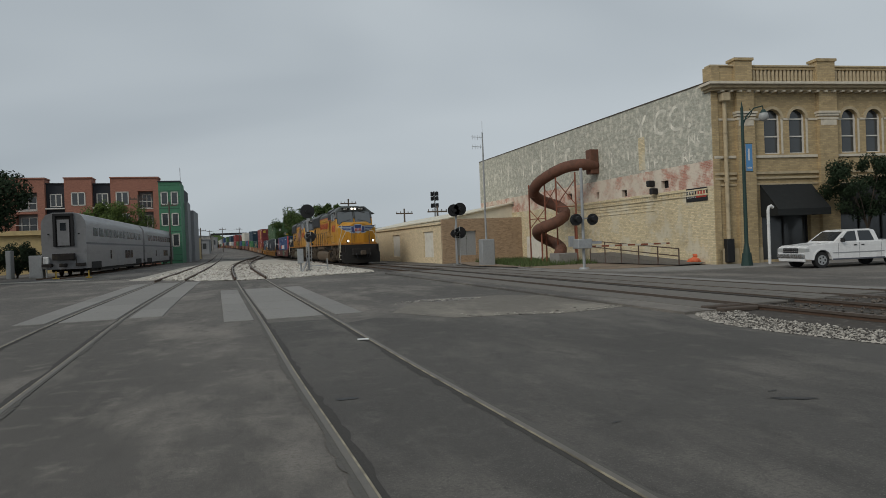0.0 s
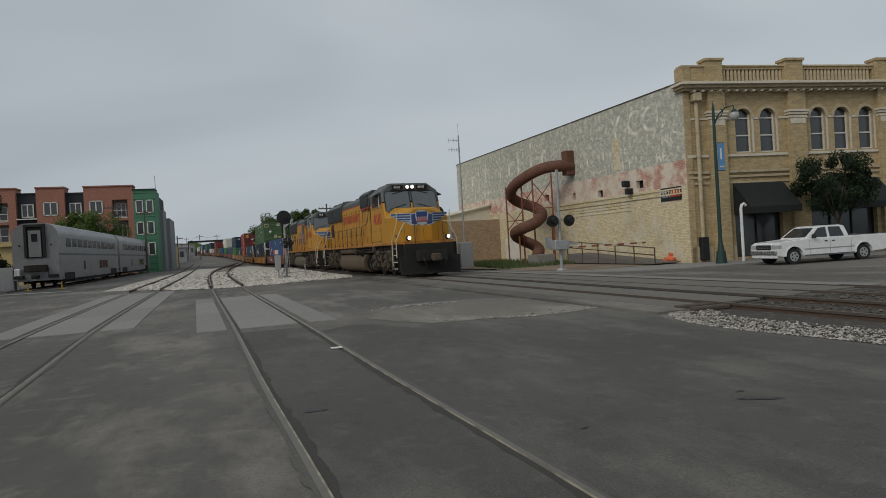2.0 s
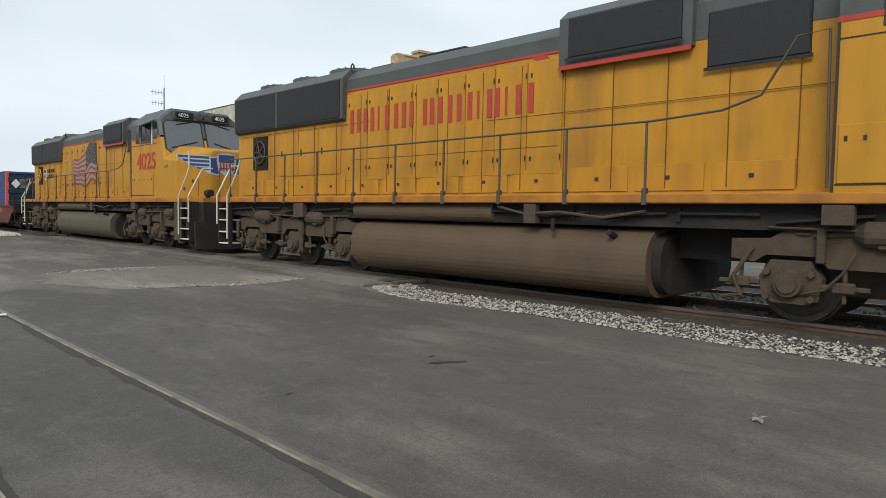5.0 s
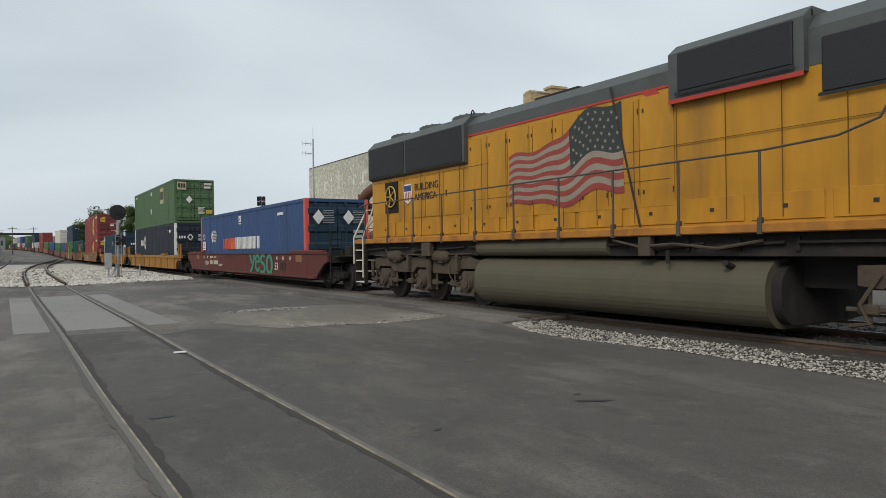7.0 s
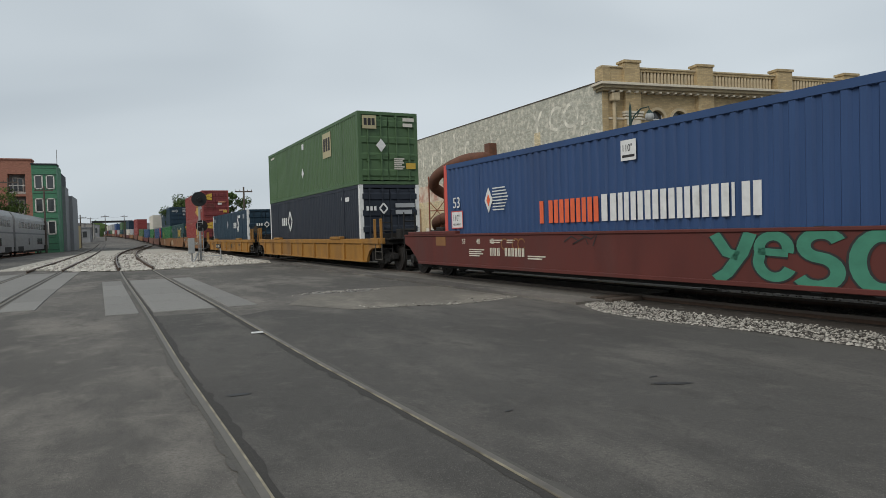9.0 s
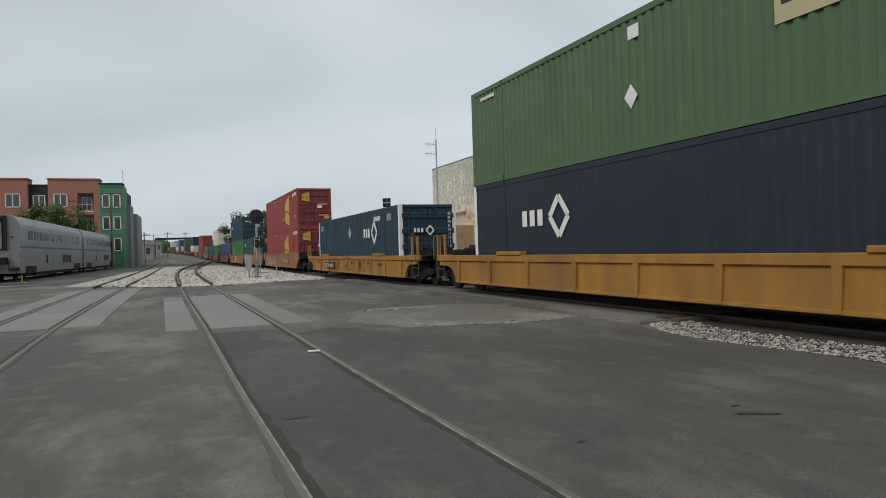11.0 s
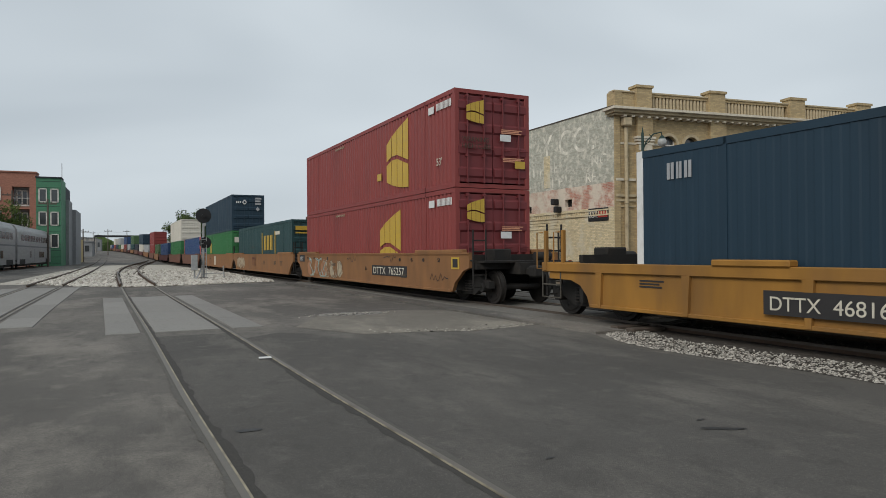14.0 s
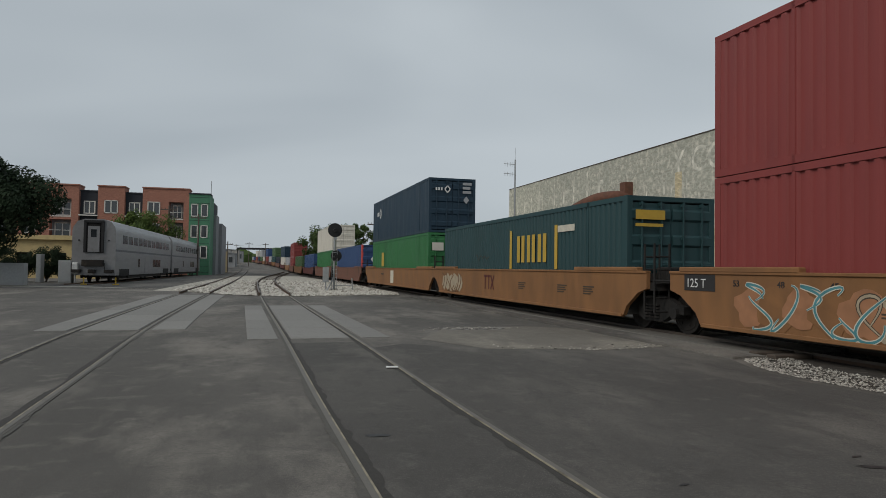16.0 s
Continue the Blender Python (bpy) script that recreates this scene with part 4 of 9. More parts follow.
def locomotive(number, flag, tank, lights):
    root = thing("locomotive", "yellow six-axle diesel freight locomotive with grey roof and dusty trucks" if not flag else "yellow six-axle diesel locomotive with a painted waving flag on its hood", "locomotive", "freight train locomotives")
    Y, G = M["yellow"], M["loco_grey"]
    # platform and frame
    bm = B()
    box(bm, -1.52, -9.0, 1.56, 1.52, 10.5, 1.70, 0.015)
    part("deck", bm, M["deck_edge"], root, "orange-yellow deck edge with rusty streaks")
    bm = B()
    box(bm, -1.3, -9.7, 1.22, 1.3, 10.5, 1.57)
    box(bm, -0.7, -10.6, 0.75, 0.7, 10.7, 1.25)
    for y in [k * 0.9 - 3.0 for k in range(9)]:
        box(bm, -1.34, y, 1.3, 1.34, y + 0.06, 1.5)
    for k in range(14):
        y = -8 + k * 1.3
        rod(bm, (-1.36, y, 1.42), (-1.36, y + 1.1, 1.42 - 0.05 * (k % 3)), 0.025, 6)
    part("underframe", bm, M["underframe"], root, "grimy black frame with pipes")
    # long hood
    bm = B()
    prism(bm, [(-0.95, 1.70), (-0.95, 4.12), (0.95, 4.12), (0.95, 1.70)], -4.95, 10.45, "y")
    part("long_hood", bm, Y, root, "yellow hood flank with door panels")
    bm = B()
    prism(bm, [(-0.952, 4.16), (-0.952, 4.40), (-0.72, 4.62), (0.72, 4.62), (0.952, 4.40), (0.952, 4.16)], -0.7, 10.45, "y")
    prism(bm, [(-1.08, 3.85), (-1.08, 4.62), (-0.85, 4.80), (0.85, 4.80), (1.08, 4.62), (1.08, 3.85)], -2.95, -0.65, "y")
    prism(bm, [(-0.958, 3.92), (-0.958, 4.45), (-0.75, 4.68), (0.75, 4.68), (0.958, 4.45), (0.958, 3.92)], -4.96, -2.95, "y")
    part("hood_top", bm, G, root, "dull grey hood roof")
    bm = B()
    for x in (-0.966, 0.956):
        box(bm, x, -0.65, 4.12, x + 0.01, 5.4, 4.165)
    for x in (-1.092, 1.082):
        box(bm, x, -2.95, 3.78, x + 0.01, -0.65, 3.85)
        prism(bm, [(-0.65, 3.80), (-0.25, 4.165), (0.05, 4.165), (-0.45, 3.74)], x * 0.885, x * 0.885 + 0.01)
    part("stripe", bm, M["red_paint"], root, "thin red stripe below the grey roof")
    # radiator section with its black screens
    bm = B()
    prism(bm, [(-0.95, 3.46), (-1.07, 3.52), (-1.07, 4.44), (-0.85, 4.66), (0.85, 4.66), (1.07, 4.44), (1.07, 3.52), (0.95, 3.46)], 5.38, 10.47, "y")
    part("radiator_housing", bm, G, root)
    for sgn in (-1, 1):
        for y0 in (5.48, 8.3):
            y1 = 8.2 if y0 < 6 else 10.4
            bm = B()
            box(bm, sgn * 1.05, y0, 3.54, sgn * 1.092, y1, 4.42, 0.008)
            part("radiator_screen", bm, M["black"], root, "black radiator screen")
        for y0, y1, z0, z1, xx in ((-2.8, -0.85, 3.95, 4.6, 1.08), (-4.5, -3.15, 3.5, 4.28, 0.96)):
            bm = B()
            box(bm, sgn * (xx - 0.03), y0, z0, sgn * (xx + 0.05), y1, z1, 0.02)
            box(bm, sgn * (xx + 0.05), y0 - 0.04, z0 - 0.05, sgn * (xx + 0.06), y1 + 0.04, z0)
            part("intake_screen", bm, M["black"], root, "black air intake screen")
    # roof: fans, stack, lifting eyes
    for y in (6.2, 7.85, 9.5):
        bm = B()
        rod(bm, (0, y, 4.6), (0, y, 4.80), 0.70, 24)
        rod(bm, (0, y, 4.80), (0, y, 4.83), 0.66, 24, 0.6)
        for k in range(8):
            a = k * math.pi / 8
            rod(bm, (-0.62 * math.cos(a), y - 0.62 * math.sin(a), 4.84), (0.62 * math.cos(a), y + 0.62 * math.sin(a), 4.84), 0.012, 4)
        part("roof_fan", bm, G, root, "grey roof fan cowl")
    bm = B()
    box(bm, -0.35, 2.2, 4.6, 0.35, 3.6, 4.80, 0.03)
    box(bm, -0.5, 4.3, 4.6, 0.5, 5.1, 4.72, 0.03)
    for y in (0.2, 1.1, 4.0):
        box(bm, -0.6, y, 4.6, 0.6, y + 0.5, 4.66, 0.01)
    part("exhaust_stack", bm, M["underframe"], root)
    for y in (-2.9, -1.4, -0.75, 5.3):
        for x in (-0.85, 0.85):
            bm = B()
            tube(bm, [(x, y - 0.05, 4.66), (x, y - 0.05, 4.74), (x, y, 4.78), (x, y + 0.05, 4.74), (x, y + 0.05, 4.66)], 0.018, 6)
            part("lifting_eye", bm, M["underframe"], root)
    # hood doors, their latches and the low panels
    bmd = B()
    box(bmd, -0.012, -0.36, -0.98, 0.012, 0.36, 0.98, 0.006)
    for z in (-0.7, 0.75):
        box(bmd, -0.03, 0.27, z - 0.04, -0.012, 0.295, z + 0.03, 0, 1)
        box(bmd, -0.022, -0.36, z - 0.05, -0.012, -0.335, z + 0.05, 0, 1)
    door = None
    for x in (-0.965, 0.965):
        for k in range(8):
            at = pose(x, 4.95 - 0.75 * k, 3.06, 0, 0, 0 if x < 0 else 180)
            if door is None:
                door = part("hood_door", bmd, [Y, M["spray_dark"]], root, "", at)
            else:
                again(door, "hood_door", root, at)
    bmd, low = B(), None
    box(bmd, -0.01, -0.55, -0.2, 0.01, 0.55, 0.2, 0.005)
    box(bmd, -0.022, -0.035, -0.03, -0.01, 0.035, 0.03, 0, 1)
    box(bmd, -0.014, -0.06, -0.055, -0.01, 0.06, 0.055, 0, 0)
    for x in (-0.962, 0.962):
        for k in range(12):
            at = pose(x, 9.6 - 1.22 * k, 1.96, 0, 0, 0 if x < 0 else 180)
            low = part("low_panel", bmd, [Y, M["spray_dark"]], root, "", at) if low is None else again(low, "low_panel", root, at)
    bm, tall = B(), None
    box(bm, -0.012, -0.42, -0.55, 0.012, 0.42, 0.55, 0.006)
    box(bm, -0.03, 0.3, -0.05, -0.012, 0.34, 0.1, 0, 1)
    for x in (-0.962, 0.962):
        for y in (6.0, 6.9, 7.8):
            at = pose(x, y, 2.8, 0, 0, 0 if x < 0 else 180)
            tall = part("rear_door", bm, [Y, M["spray_dark"]], root, "", at) if tall is None else again(tall, "rear_door", root, at)
    # hand brake wheel, before a flat black panel that paints its recess's shade
    bm = B()
    box(bm, -0.975, 8.85, 2.45, -0.94, 9.6, 3.35)
    part("brake_recess", bm, M["shade_black"], root)
    bm = B()
    tube(bm, [(-1.02, 9.2 + 0.3 * math.cos(a * math.pi / 9), 2.92 + 0.3 * math.sin(a * math.pi / 9)) for a in range(19)], 0.022, 6)
    for k in range(5):
        a = k * 2 * math.pi / 5
        rod(bm, (-1.02, 9.2, 2.92), (-1.02, 9.2 + 0.3 * math.cos(a), 2.92 + 0.3 * math.sin(a)), 0.018, 5)
    part("brake_wheel", bm, M["gold"] if flag else M["rail_grey"], root, "hand brake wheel")
    # cab: its front leans back from the nose to the brow
    bm = B()
    prism(bm, [(-4.95, 1.70), (-4.95, 3.70), (-7.585, 3.70), (-7.85, 3.0), (-7.85, 1.70)], -1.5, 1.5)
    bmesh.ops.bevel(bm, geom=[e for e in bm.edges if abs(e.verts[0].co.x - e.verts[1].co.x) < 0.01 and e.verts[0].co.y < -7 and e.verts[1].co.y < -7], offset=0.07, segments=2, affect="EDGES", profile=0.5)
    part("cab_side", bm, Y, root, "yellow cab wall")
    bm = B()
    lo = [(-1.5, -4.95, 3.76), (1.5, -4.95, 3.76), (1.5, -7.5, 3.76), (1.42, -7.56, 3.76), (-1.42, -7.56, 3.76), (-1.5, -7.5, 3.76)]
    mid = [(-1.5, -4.95, 4.3), (1.5, -4.95, 4.3), (1.5, -7.28, 4.3), (1.4, -7.36, 4.3), (-1.4, -7.36, 4.3), (-1.5, -7.28, 4.3)]
    hi = [(-0.98, -4.95, 4.72), (0.98, -4.95, 4.72), (0.98, -7.16, 4.72), (0.92, -7.26, 4.70), (-0.92, -7.26, 4.70), (-0.98, -7.16, 4.72)]
    rings = [[bm.verts.new(p) for p in q] for q in (lo, mid, hi)]
    for a, b in zip(rings, rings[1:]):
        for k in range(6):
            bm.faces.new((a[k], a[(k + 1) % 6], b[(k + 1) % 6], b[k]))
    bm.faces.new(rings[0]), bm.faces.new(rings[-1])
    prism(bm, [(-4.9, 4.70), (-4.9, 4.80), (-5.6, 4.84), (-6.3, 4.80), (-6.3, 4.70)], -0.7, 0.7)
    prism(bm, [(-7.2, 4.34), (-7.43, 4.36), (-7.36, 4.64), (-7.15, 4.70)], -1.0, 1.0)
    part("cab_roof", bm, G, root, "grey cab roof, brow and window band")
    bm = B()
    for x in (-1.508, 1.498):
        box(bm, x, -7.52, 3.70, x + 0.01, -4.95, 3.765)
    part("cab_stripe", bm, M["red_paint"], root)
    for s in (-1, 1):
        bm = B()
        box(bm, s * 1.49, -6.75, 3.62, s * 1.515, -5.95, 4.22, 0.01)
        part("side_window", bm, M["glass"], root, "dark sliding cab window")
        bm = B()
        box(bm, s * 1.49, -5.75, 3.58, s * 1.512, -5.4, 4.16, 0.01)
        part("rear_window", bm, M["glass"], root)
        bm = B()
        box(bm, s * 1.49, -7.3, 3.66, s * 1.512, -6.98, 4.26, 0.01)
        part("door_window", bm, M["glass"], root)
        bm = B()
        prism(bm, [(-1.5, 4.30), (-1.86, 4.12), (-1.86, 4.08), (-1.5, 4.24)], -7.0, -5.75, "y") if s < 0 else prism(bm, [(1.5, 4.30), (1.86, 4.12), (1.86, 4.08), (1.5, 4.24)], -7.0, -5.75, "y")
        part("sun_visor", bm, G, root, "grey awning over the cab window")
        bm = B()
        for y in (-6.78, -6.36, -5.95):
            box(bm, s * 1.512, y - 0.02, 3.6, s * 1.525, y + 0.02, 4.24)
        box(bm, s * 1.512, -6.8, 3.57, s * 1.53, -5.9, 3.62)
        box(bm, s * 1.512, -6.92, 3.5, s * 1.53, -6.86, 4.3, 0, 1)
        part("window_frame", bm, [G, M["white_paint"]], root)
        # one wide windscreen pane a side, in a black gasket
        def lean(z):
            return -7.355 - (4.32 - z) * 0.379
        for nm, o, mt, g in (("gasket", 0.006, "black", 0.045), ("windscreen", 0.014, "sky_screen_glass", 0.0)):
            edge = [(0.09 - g, 3.44 - g), (1.2, 3.2 - g), (1.36 + g, 3.32), (1.33 + g, 4.16), (1.24, 4.26 + g), (0.09 - g, 4.28 + g)]
            bm = B()
            a = [bm.verts.new((s * u, lean(w) - o, w)) for u, w in edge]
            b = [bm.verts.new((s * u, lean(w) + 0.02, w)) for u, w in edge]
            bm.faces.new(a), bm.faces.new(b)
            for k in range(6):
                bm.faces.new((a[k], a[(k + 1) % 6], b[(k + 1) % 6], b[k]))
            part(nm, bm, M[mt], root, "windscreen pane with the sky's reflection in its colour" if nm == "windscreen" else "")
        bm = B()
        rod(bm, (s * 0.4, lean(4.3) - 0.04, 4.3), (s * 0.95, lean(4.16) - 0.04, 4.16), 0.014, 5)
        rod(bm, (s * 1.2, lean(3.36) - 0.04, 3.36), (s * 0.3, lean(3.62) - 0.04, 3.62), 0.014, 5)
        part("wiper", bm, M["black"], root)
        bm = B()
        box(bm, s * 0.34, -7.455, 4.39, s * 0.94, -7.3, 4.6, 0.02)
        part("number_board", bm, M["shade_black"], root, "black number board")
        words("number_board_figures", number, 0.18, M["white_paint"], root, on_end(s * 0.64 - 0.225, -7.458, 4.43), 0.004, "white road number")
        bm = B()
        rod(bm, (s * 0.13, -7.47, 4.5), (s * 0.13, -7.3, 4.5), 0.12, 16)
        part("headlight_case", bm, G, root)
        bm = B()
        rod(bm, (s * 0.13, -7.482, 4.5), (s * 0.13, -7.47, 4.5), 0.09, 16)
        part("headlight", bm, M["lamp"] if lights else M["glass"], root, "lit headlight" if lights else "")
        bm = B()
        rod(bm, (s * 0.98, -10.12, 1.85), (s * 0.98, -9.85, 1.85), 0.11, 16)
        box(bm, s * 0.98 - 0.05, -9.95, 1.62, s * 0.98 + 0.05, -9.85, 1.85)
        part("ditch_light_case", bm, M["underframe"], root)
        bm = B()
        rod(bm, (s * 0.98, -10.132, 1.85), (s * 0.98, -10.12, 1.85), 0.085, 16)
        part("ditch_light", bm, M["lamp"] if lights else M["glass"], root, "lit ditch light" if lights else "")
    # nose: hexagonal in section, tapering in plan to a narrow flat front
    bm = B()
    secs = [(-7.7, [(-1.5, 1.7), (-1.5, 2.98), (-0.95, 3.42), (0.95, 3.42), (1.5, 2.98), (1.5, 1.7)]),
            (-8.7, [(-1.5, 1.7), (-1.5, 2.9), (-0.88, 3.36), (0.88, 3.36), (1.5, 2.9), (1.5, 1.7)]),
            (NOSE_Y, [(-NOSE_FLAT, 1.7), (-NOSE_FLAT, 3.14), (-0.42, 3.26), (0.42, 3.26), (NOSE_FLAT, 3.14), (NOSE_FLAT, 1.7)])]
    rings = [[bm.verts.new((a, y, z)) for a, z in q] for y, q in secs]
    for a, b in zip(rings, rings[1:]):
        for k in range(6):
            bm.faces.new((a[k], a[(k + 1) % 6], b[(k + 1) % 6], b[k]))
    bm.faces.new(rings[0]), bm.faces.new(rings[-1])
    bmesh.ops.bevel(bm, geom=[e for e in bm.edges if max(v.co.z for v in e.verts) > 2 and min(v.co.y for v in e.verts) < -8], offset=0.045, segments=3, affect="EDGES", profile=0.5)
    part("nose", bm, Y, root, "yellow bevelled nose")
    bm = round_nose(box(B(), 0.06, 1.76, 0, 0.48, 2.2, 0.012, 0.004), 0.0)
    part("nose_door", bm, Y, root, "yellow nose door")
    for run in (-0.9, -0.3, 0.05, 0.9):
        part("nose_seam", round_nose(box(B(), run, 1.75, 0, run + 0.012, 2.3, 0.004), 0.002), M["spray_dark"], root)
    for u, w in ((-1.35, 1.95), (-1.1, 2.2), (1.2, 2.0)):
        part("nose_latch", round_nose(box(B(), u, w, 0, u + 0.05, w + 0.09, 0.03), 0.002), M["spray_dark"], root)
    part("nose_vent", box(box(B(), -1.512, -8.15, 2.72, -1.5, -7.9, 2.74), -1.508, -8.17, 2.68, -1.5, -7.88, 2.7), M["spray_dark"], root)
    wing_emblem(root, 2.84)
    bm = B()
    for x, s in ((-1.5, -1), (1.5, 1)):
        part("cab_panel", box(B(), x, -6.95, 1.8, x + s * 0.02, -5.0, 2.5, 0.008), Y, root, "yellow hinged cab panel")
    bm = B()
    for y in (-6.85, -6.2, -5.75, -5.3, -5.1):
        box(bm, -1.53, y, 2.3, -1.51, y + 0.035, 2.36)
    box(bm, -1.508, -6.97, 1.78, -1.495, -4.98, 1.8)
    box(bm, -1.508, -7.3, 3.5, -1.495, -4.96, 3.515)
    box(bm, -1.518, -4.97, 1.7, -1.5, -4.94, 3.7)
    part("panel_latch", bm, M["spray_dark"], root)
    words("road_number", number, 0.78, M["red_paint"], root, on_side(-1.508, -5.5, 2.68), 0.006, "large red road number", 1.08, 0.012)
    words("road_number", number, 0.78, M["red_paint"], root, Matrix(((0, 0, 1, 1.508), (1, 0, 0, -7.1), (0, 1, 0, 2.72), (0, 0, 0, 1))), 0.006, "large red road number", 0.92, 0.006)
    # dark seams between the hood's doors
    seam = cached("seam", lambda: mesh_of("door_seam", box(B(), -0.004, -0.006, -1.1, 0.004, 0.006, 1.1), M["seam"]))
    sill = cached("sill", lambda: mesh_of("door_seam", box(B(), -0.004, -2.9, -0.005, 0.004, 2.9, 0.005), M["seam"]))
    for k in range(16):
        child("door_seam", seam, root, Matrix.Translation((-0.979, -4.4 + 0.92 * k, 2.9 if k < 11 else 2.5) ))
    for y, z in ((-1.9, 3.1), (2.3, 2.55), (7.4, 3.38)):
        child("door_seam", sill, root, Matrix.Translation((-0.979, y, z)))
    # flank markings
    if flag:
        flag_on(root, -0.985, 3.75, 2.35)
        bm = B()
        sheet(bm, [(-0.2, 0.26), (0.2, 0.26), (0.22, 0.05), (0.18, -0.2), (0, -0.3), (-0.18, -0.2), (-0.22, 0.05)], 0.01)
        for k in range(4):
            box(bm, -0.155 + 0.09 * k, -0.2, 0.012, -0.115 + 0.09 * k, 0.03, 0.016, 0, 1)
        box(bm, -0.19, 0.06, 0.012, 0.19, 0.22, 0.016, 0, 2)
        part("shield_mark", bm, [M["white_paint"], M["red_paint"], M["blue_paint"]], root, "small striped shield", on_side(-0.985, 8.25, 2.95))
        words("slogan", "BUILDING\nAMERICA", 0.27, M["spray_dark"], root, on_side(-0.985, 7.9, 3.0), 0.005, "dark painted slogan")
    else:
        letter_blocks("red_lettering", [0.36, 0.36, 0.12, 0.42, 0.36, -0.16, 0.32, 0.38, 0.4, 0.12, 0.30, 0.12, 0.4], 0.52, 0.085, M["red_paint"], root, on_side(-0.985, 5.18, 3.16), 0.13, "large faded red block letters")
    # fuel tank and air reservoir
    bm = B()
    prism(bm, [(x, z + 0.66) for x, z in rounded(1.46, 0.52, 0.46, 8)], -2.55, 4.5, "y")
    tk = part("fuel_tank", bm, M[tank], root, "dusty long fuel tank")
    bm = B()
    part("tank_end", prism(B(), [(x, z + 0.66) for x, z in rounded(1.3, 0.46, 0.4, 8)], -2.7, -2.55, "y"), M["underframe"], root)
    rod(bm, (-1.3, -1.95, 1.05), (-1.5, -1.95, 1.12), 0.05, 8)
    rod(bm, (-1.48, -0.9, 1.1), (-1.48, -0.9, 1.32), 0.035, 6)
    part("filler_pipe", bm, M["underframe"], root)
    for s in (-1, 1):
        bm = B()
        rod(bm, (s * 1.22, 0.5, 1.40), (s * 1.22, 4.5, 1.40), 0.19, 18)
        part("air_reservoir", bm, M[tank], root, "dusty air reservoir")
    bm = B()
    for y0, y1, z0 in ((-0.55, -0.3, 1.22), (6.35, 6.75, 1.2), (-5.2, -4.85, 1.3)):
        part("bracket", box(B(), -1.5, y0, z0, -1.36, y1, 1.55, 0.01), M["bogie"], root)
    tube(bm, [(-1.45, 0.3, 1.5), (-1.47, -0.3, 1.38), (-1.46, -1.0, 1.42), (-1.45, -1.8, 1.34), (-1.4, -2.5, 1.45)], 0.025, 6)
    part("brake_hose", bm, M["bogie"], root)
    # side handrails
    bmp = B()
    rod(bmp, (0, 0, 0), (0, 0, 1.06), 0.021, 8)
    box(bmp, -0.035, -0.035, -0.12, 0.035, 0.035, 0.12)
    post = None
    for x in (-1.5, 1.5):
        for k in range(10):
            y = 9.9 - 1.38 * k
            post = part("handrail_post", bmp, M["rail_grey"], root, "", pose(x, y, 1.66)) if post is None else again(post, "handrail_post", root, pose(x, y, 1.66))
        bm = B()
        tube(bm, [(x, 10.3, 2.66), (x, 9.9, 2.72), (x, -2.6, 2.74), (x, -3.6, 2.80), (x, -4.1, 2.95), (x, -4.5, 3.62), (x, -4.86, 3.65), (x, -4.9, 1.75)], 0.017, 6)
        part("handrail", bm, M["rail_grey"], root, "thin grey handrail")
        # rear steps
        for e in (1, -1):
            bm = B()
            y0 = 10.0 if e > 0 else -9.05
            y1 = 10.6 if e > 0 else -9.72
            box(bm, x * 0.93, y0 - 0.02, 0.35, x, y0 + 0.02, 1.58), box(bm, x * 0.55, y1 - 0.02, 0.35, x, y1 + 0.02, 1.58)
            box(bm, x * 0.55, min(y0, y1), 0.35, x * 0.6, max(y0, y1), 1.58)
            part("step_well", bm, M["underframe"], root)
            if e < 0:
                part("step_side", box(B(), x * 0.97, -9.1, 0.36, x, -8.62, 1.56, 0.01), M["bogie"], root, "dusty step side plate")
            for z in (0.4, 0.72, 1.05, 1.36):
                bm = B()
                box(bm, x * 0.68, min(y0, y1) + 0.03, z, x * 1.0, max(y0, y1) - 0.03, z + 0.03)
                part("step_tread", bm, M["tread"], root)
            bm = B()
            yb, yt = (10.02, 9.75) if e > 0 else (-9.02, -9.3)
            tube(bm, [(x * 1.02, yb, 0.55), (x * 1.02, yb, 1.75), (x * 0.95, (yb + yt) / 2 - 0.15, 2.3), (x * 0.9, yt - 0.1, 2.65), (x * 0.9, yt - 0.1, 3.15 if e < 0 else 2.75)], 0.026, 7)
            part("grab_iron", bm, M["handrail"], root, "cream painted grab rail")
            bm = B()
            yb = 10.62 if e > 0 else -9.75
            tube(bm, [(x * 1.02, yb, 0.95), (x * 1.02, yb, 1.75), (x * 0.85, yb, 2.25), (x * 0.72, yb, 2.6), (x * 0.5, yb, 2.62)], 0.026, 7)
            part("grab_iron", bm, M["handrail"], root, "cream painted grab rail")
    # ends: platform, plough, coupler
    bm = B()
    prism(bm, [(-9.0, 1.56), (-10.1, 1.56), (-10.1, 1.70), (-9.0, 1.70)], -1.2, 1.2)
    part("front_platform", bm, M["deck_edge"], root)
    bm = B()
    prism(bm, [(-1.48, 0.13), (-1.5, 0.95), (-1.2, 1.0), (1.2, 1.0), (1.5, 0.95), (1.48, 0.13)], -10.15, -10.05, "y")
    for v in bm.verts:
        if v.co.z < 0.5:
            v.co.y -= 0.28 - 0.16 * abs(v.co.x)
    box(bm, -1.2, -10.1, 0.95, 1.2, -9.75, 1.57)
    part("plough", bm, M["car_under"], root, "sooty black pilot plough")
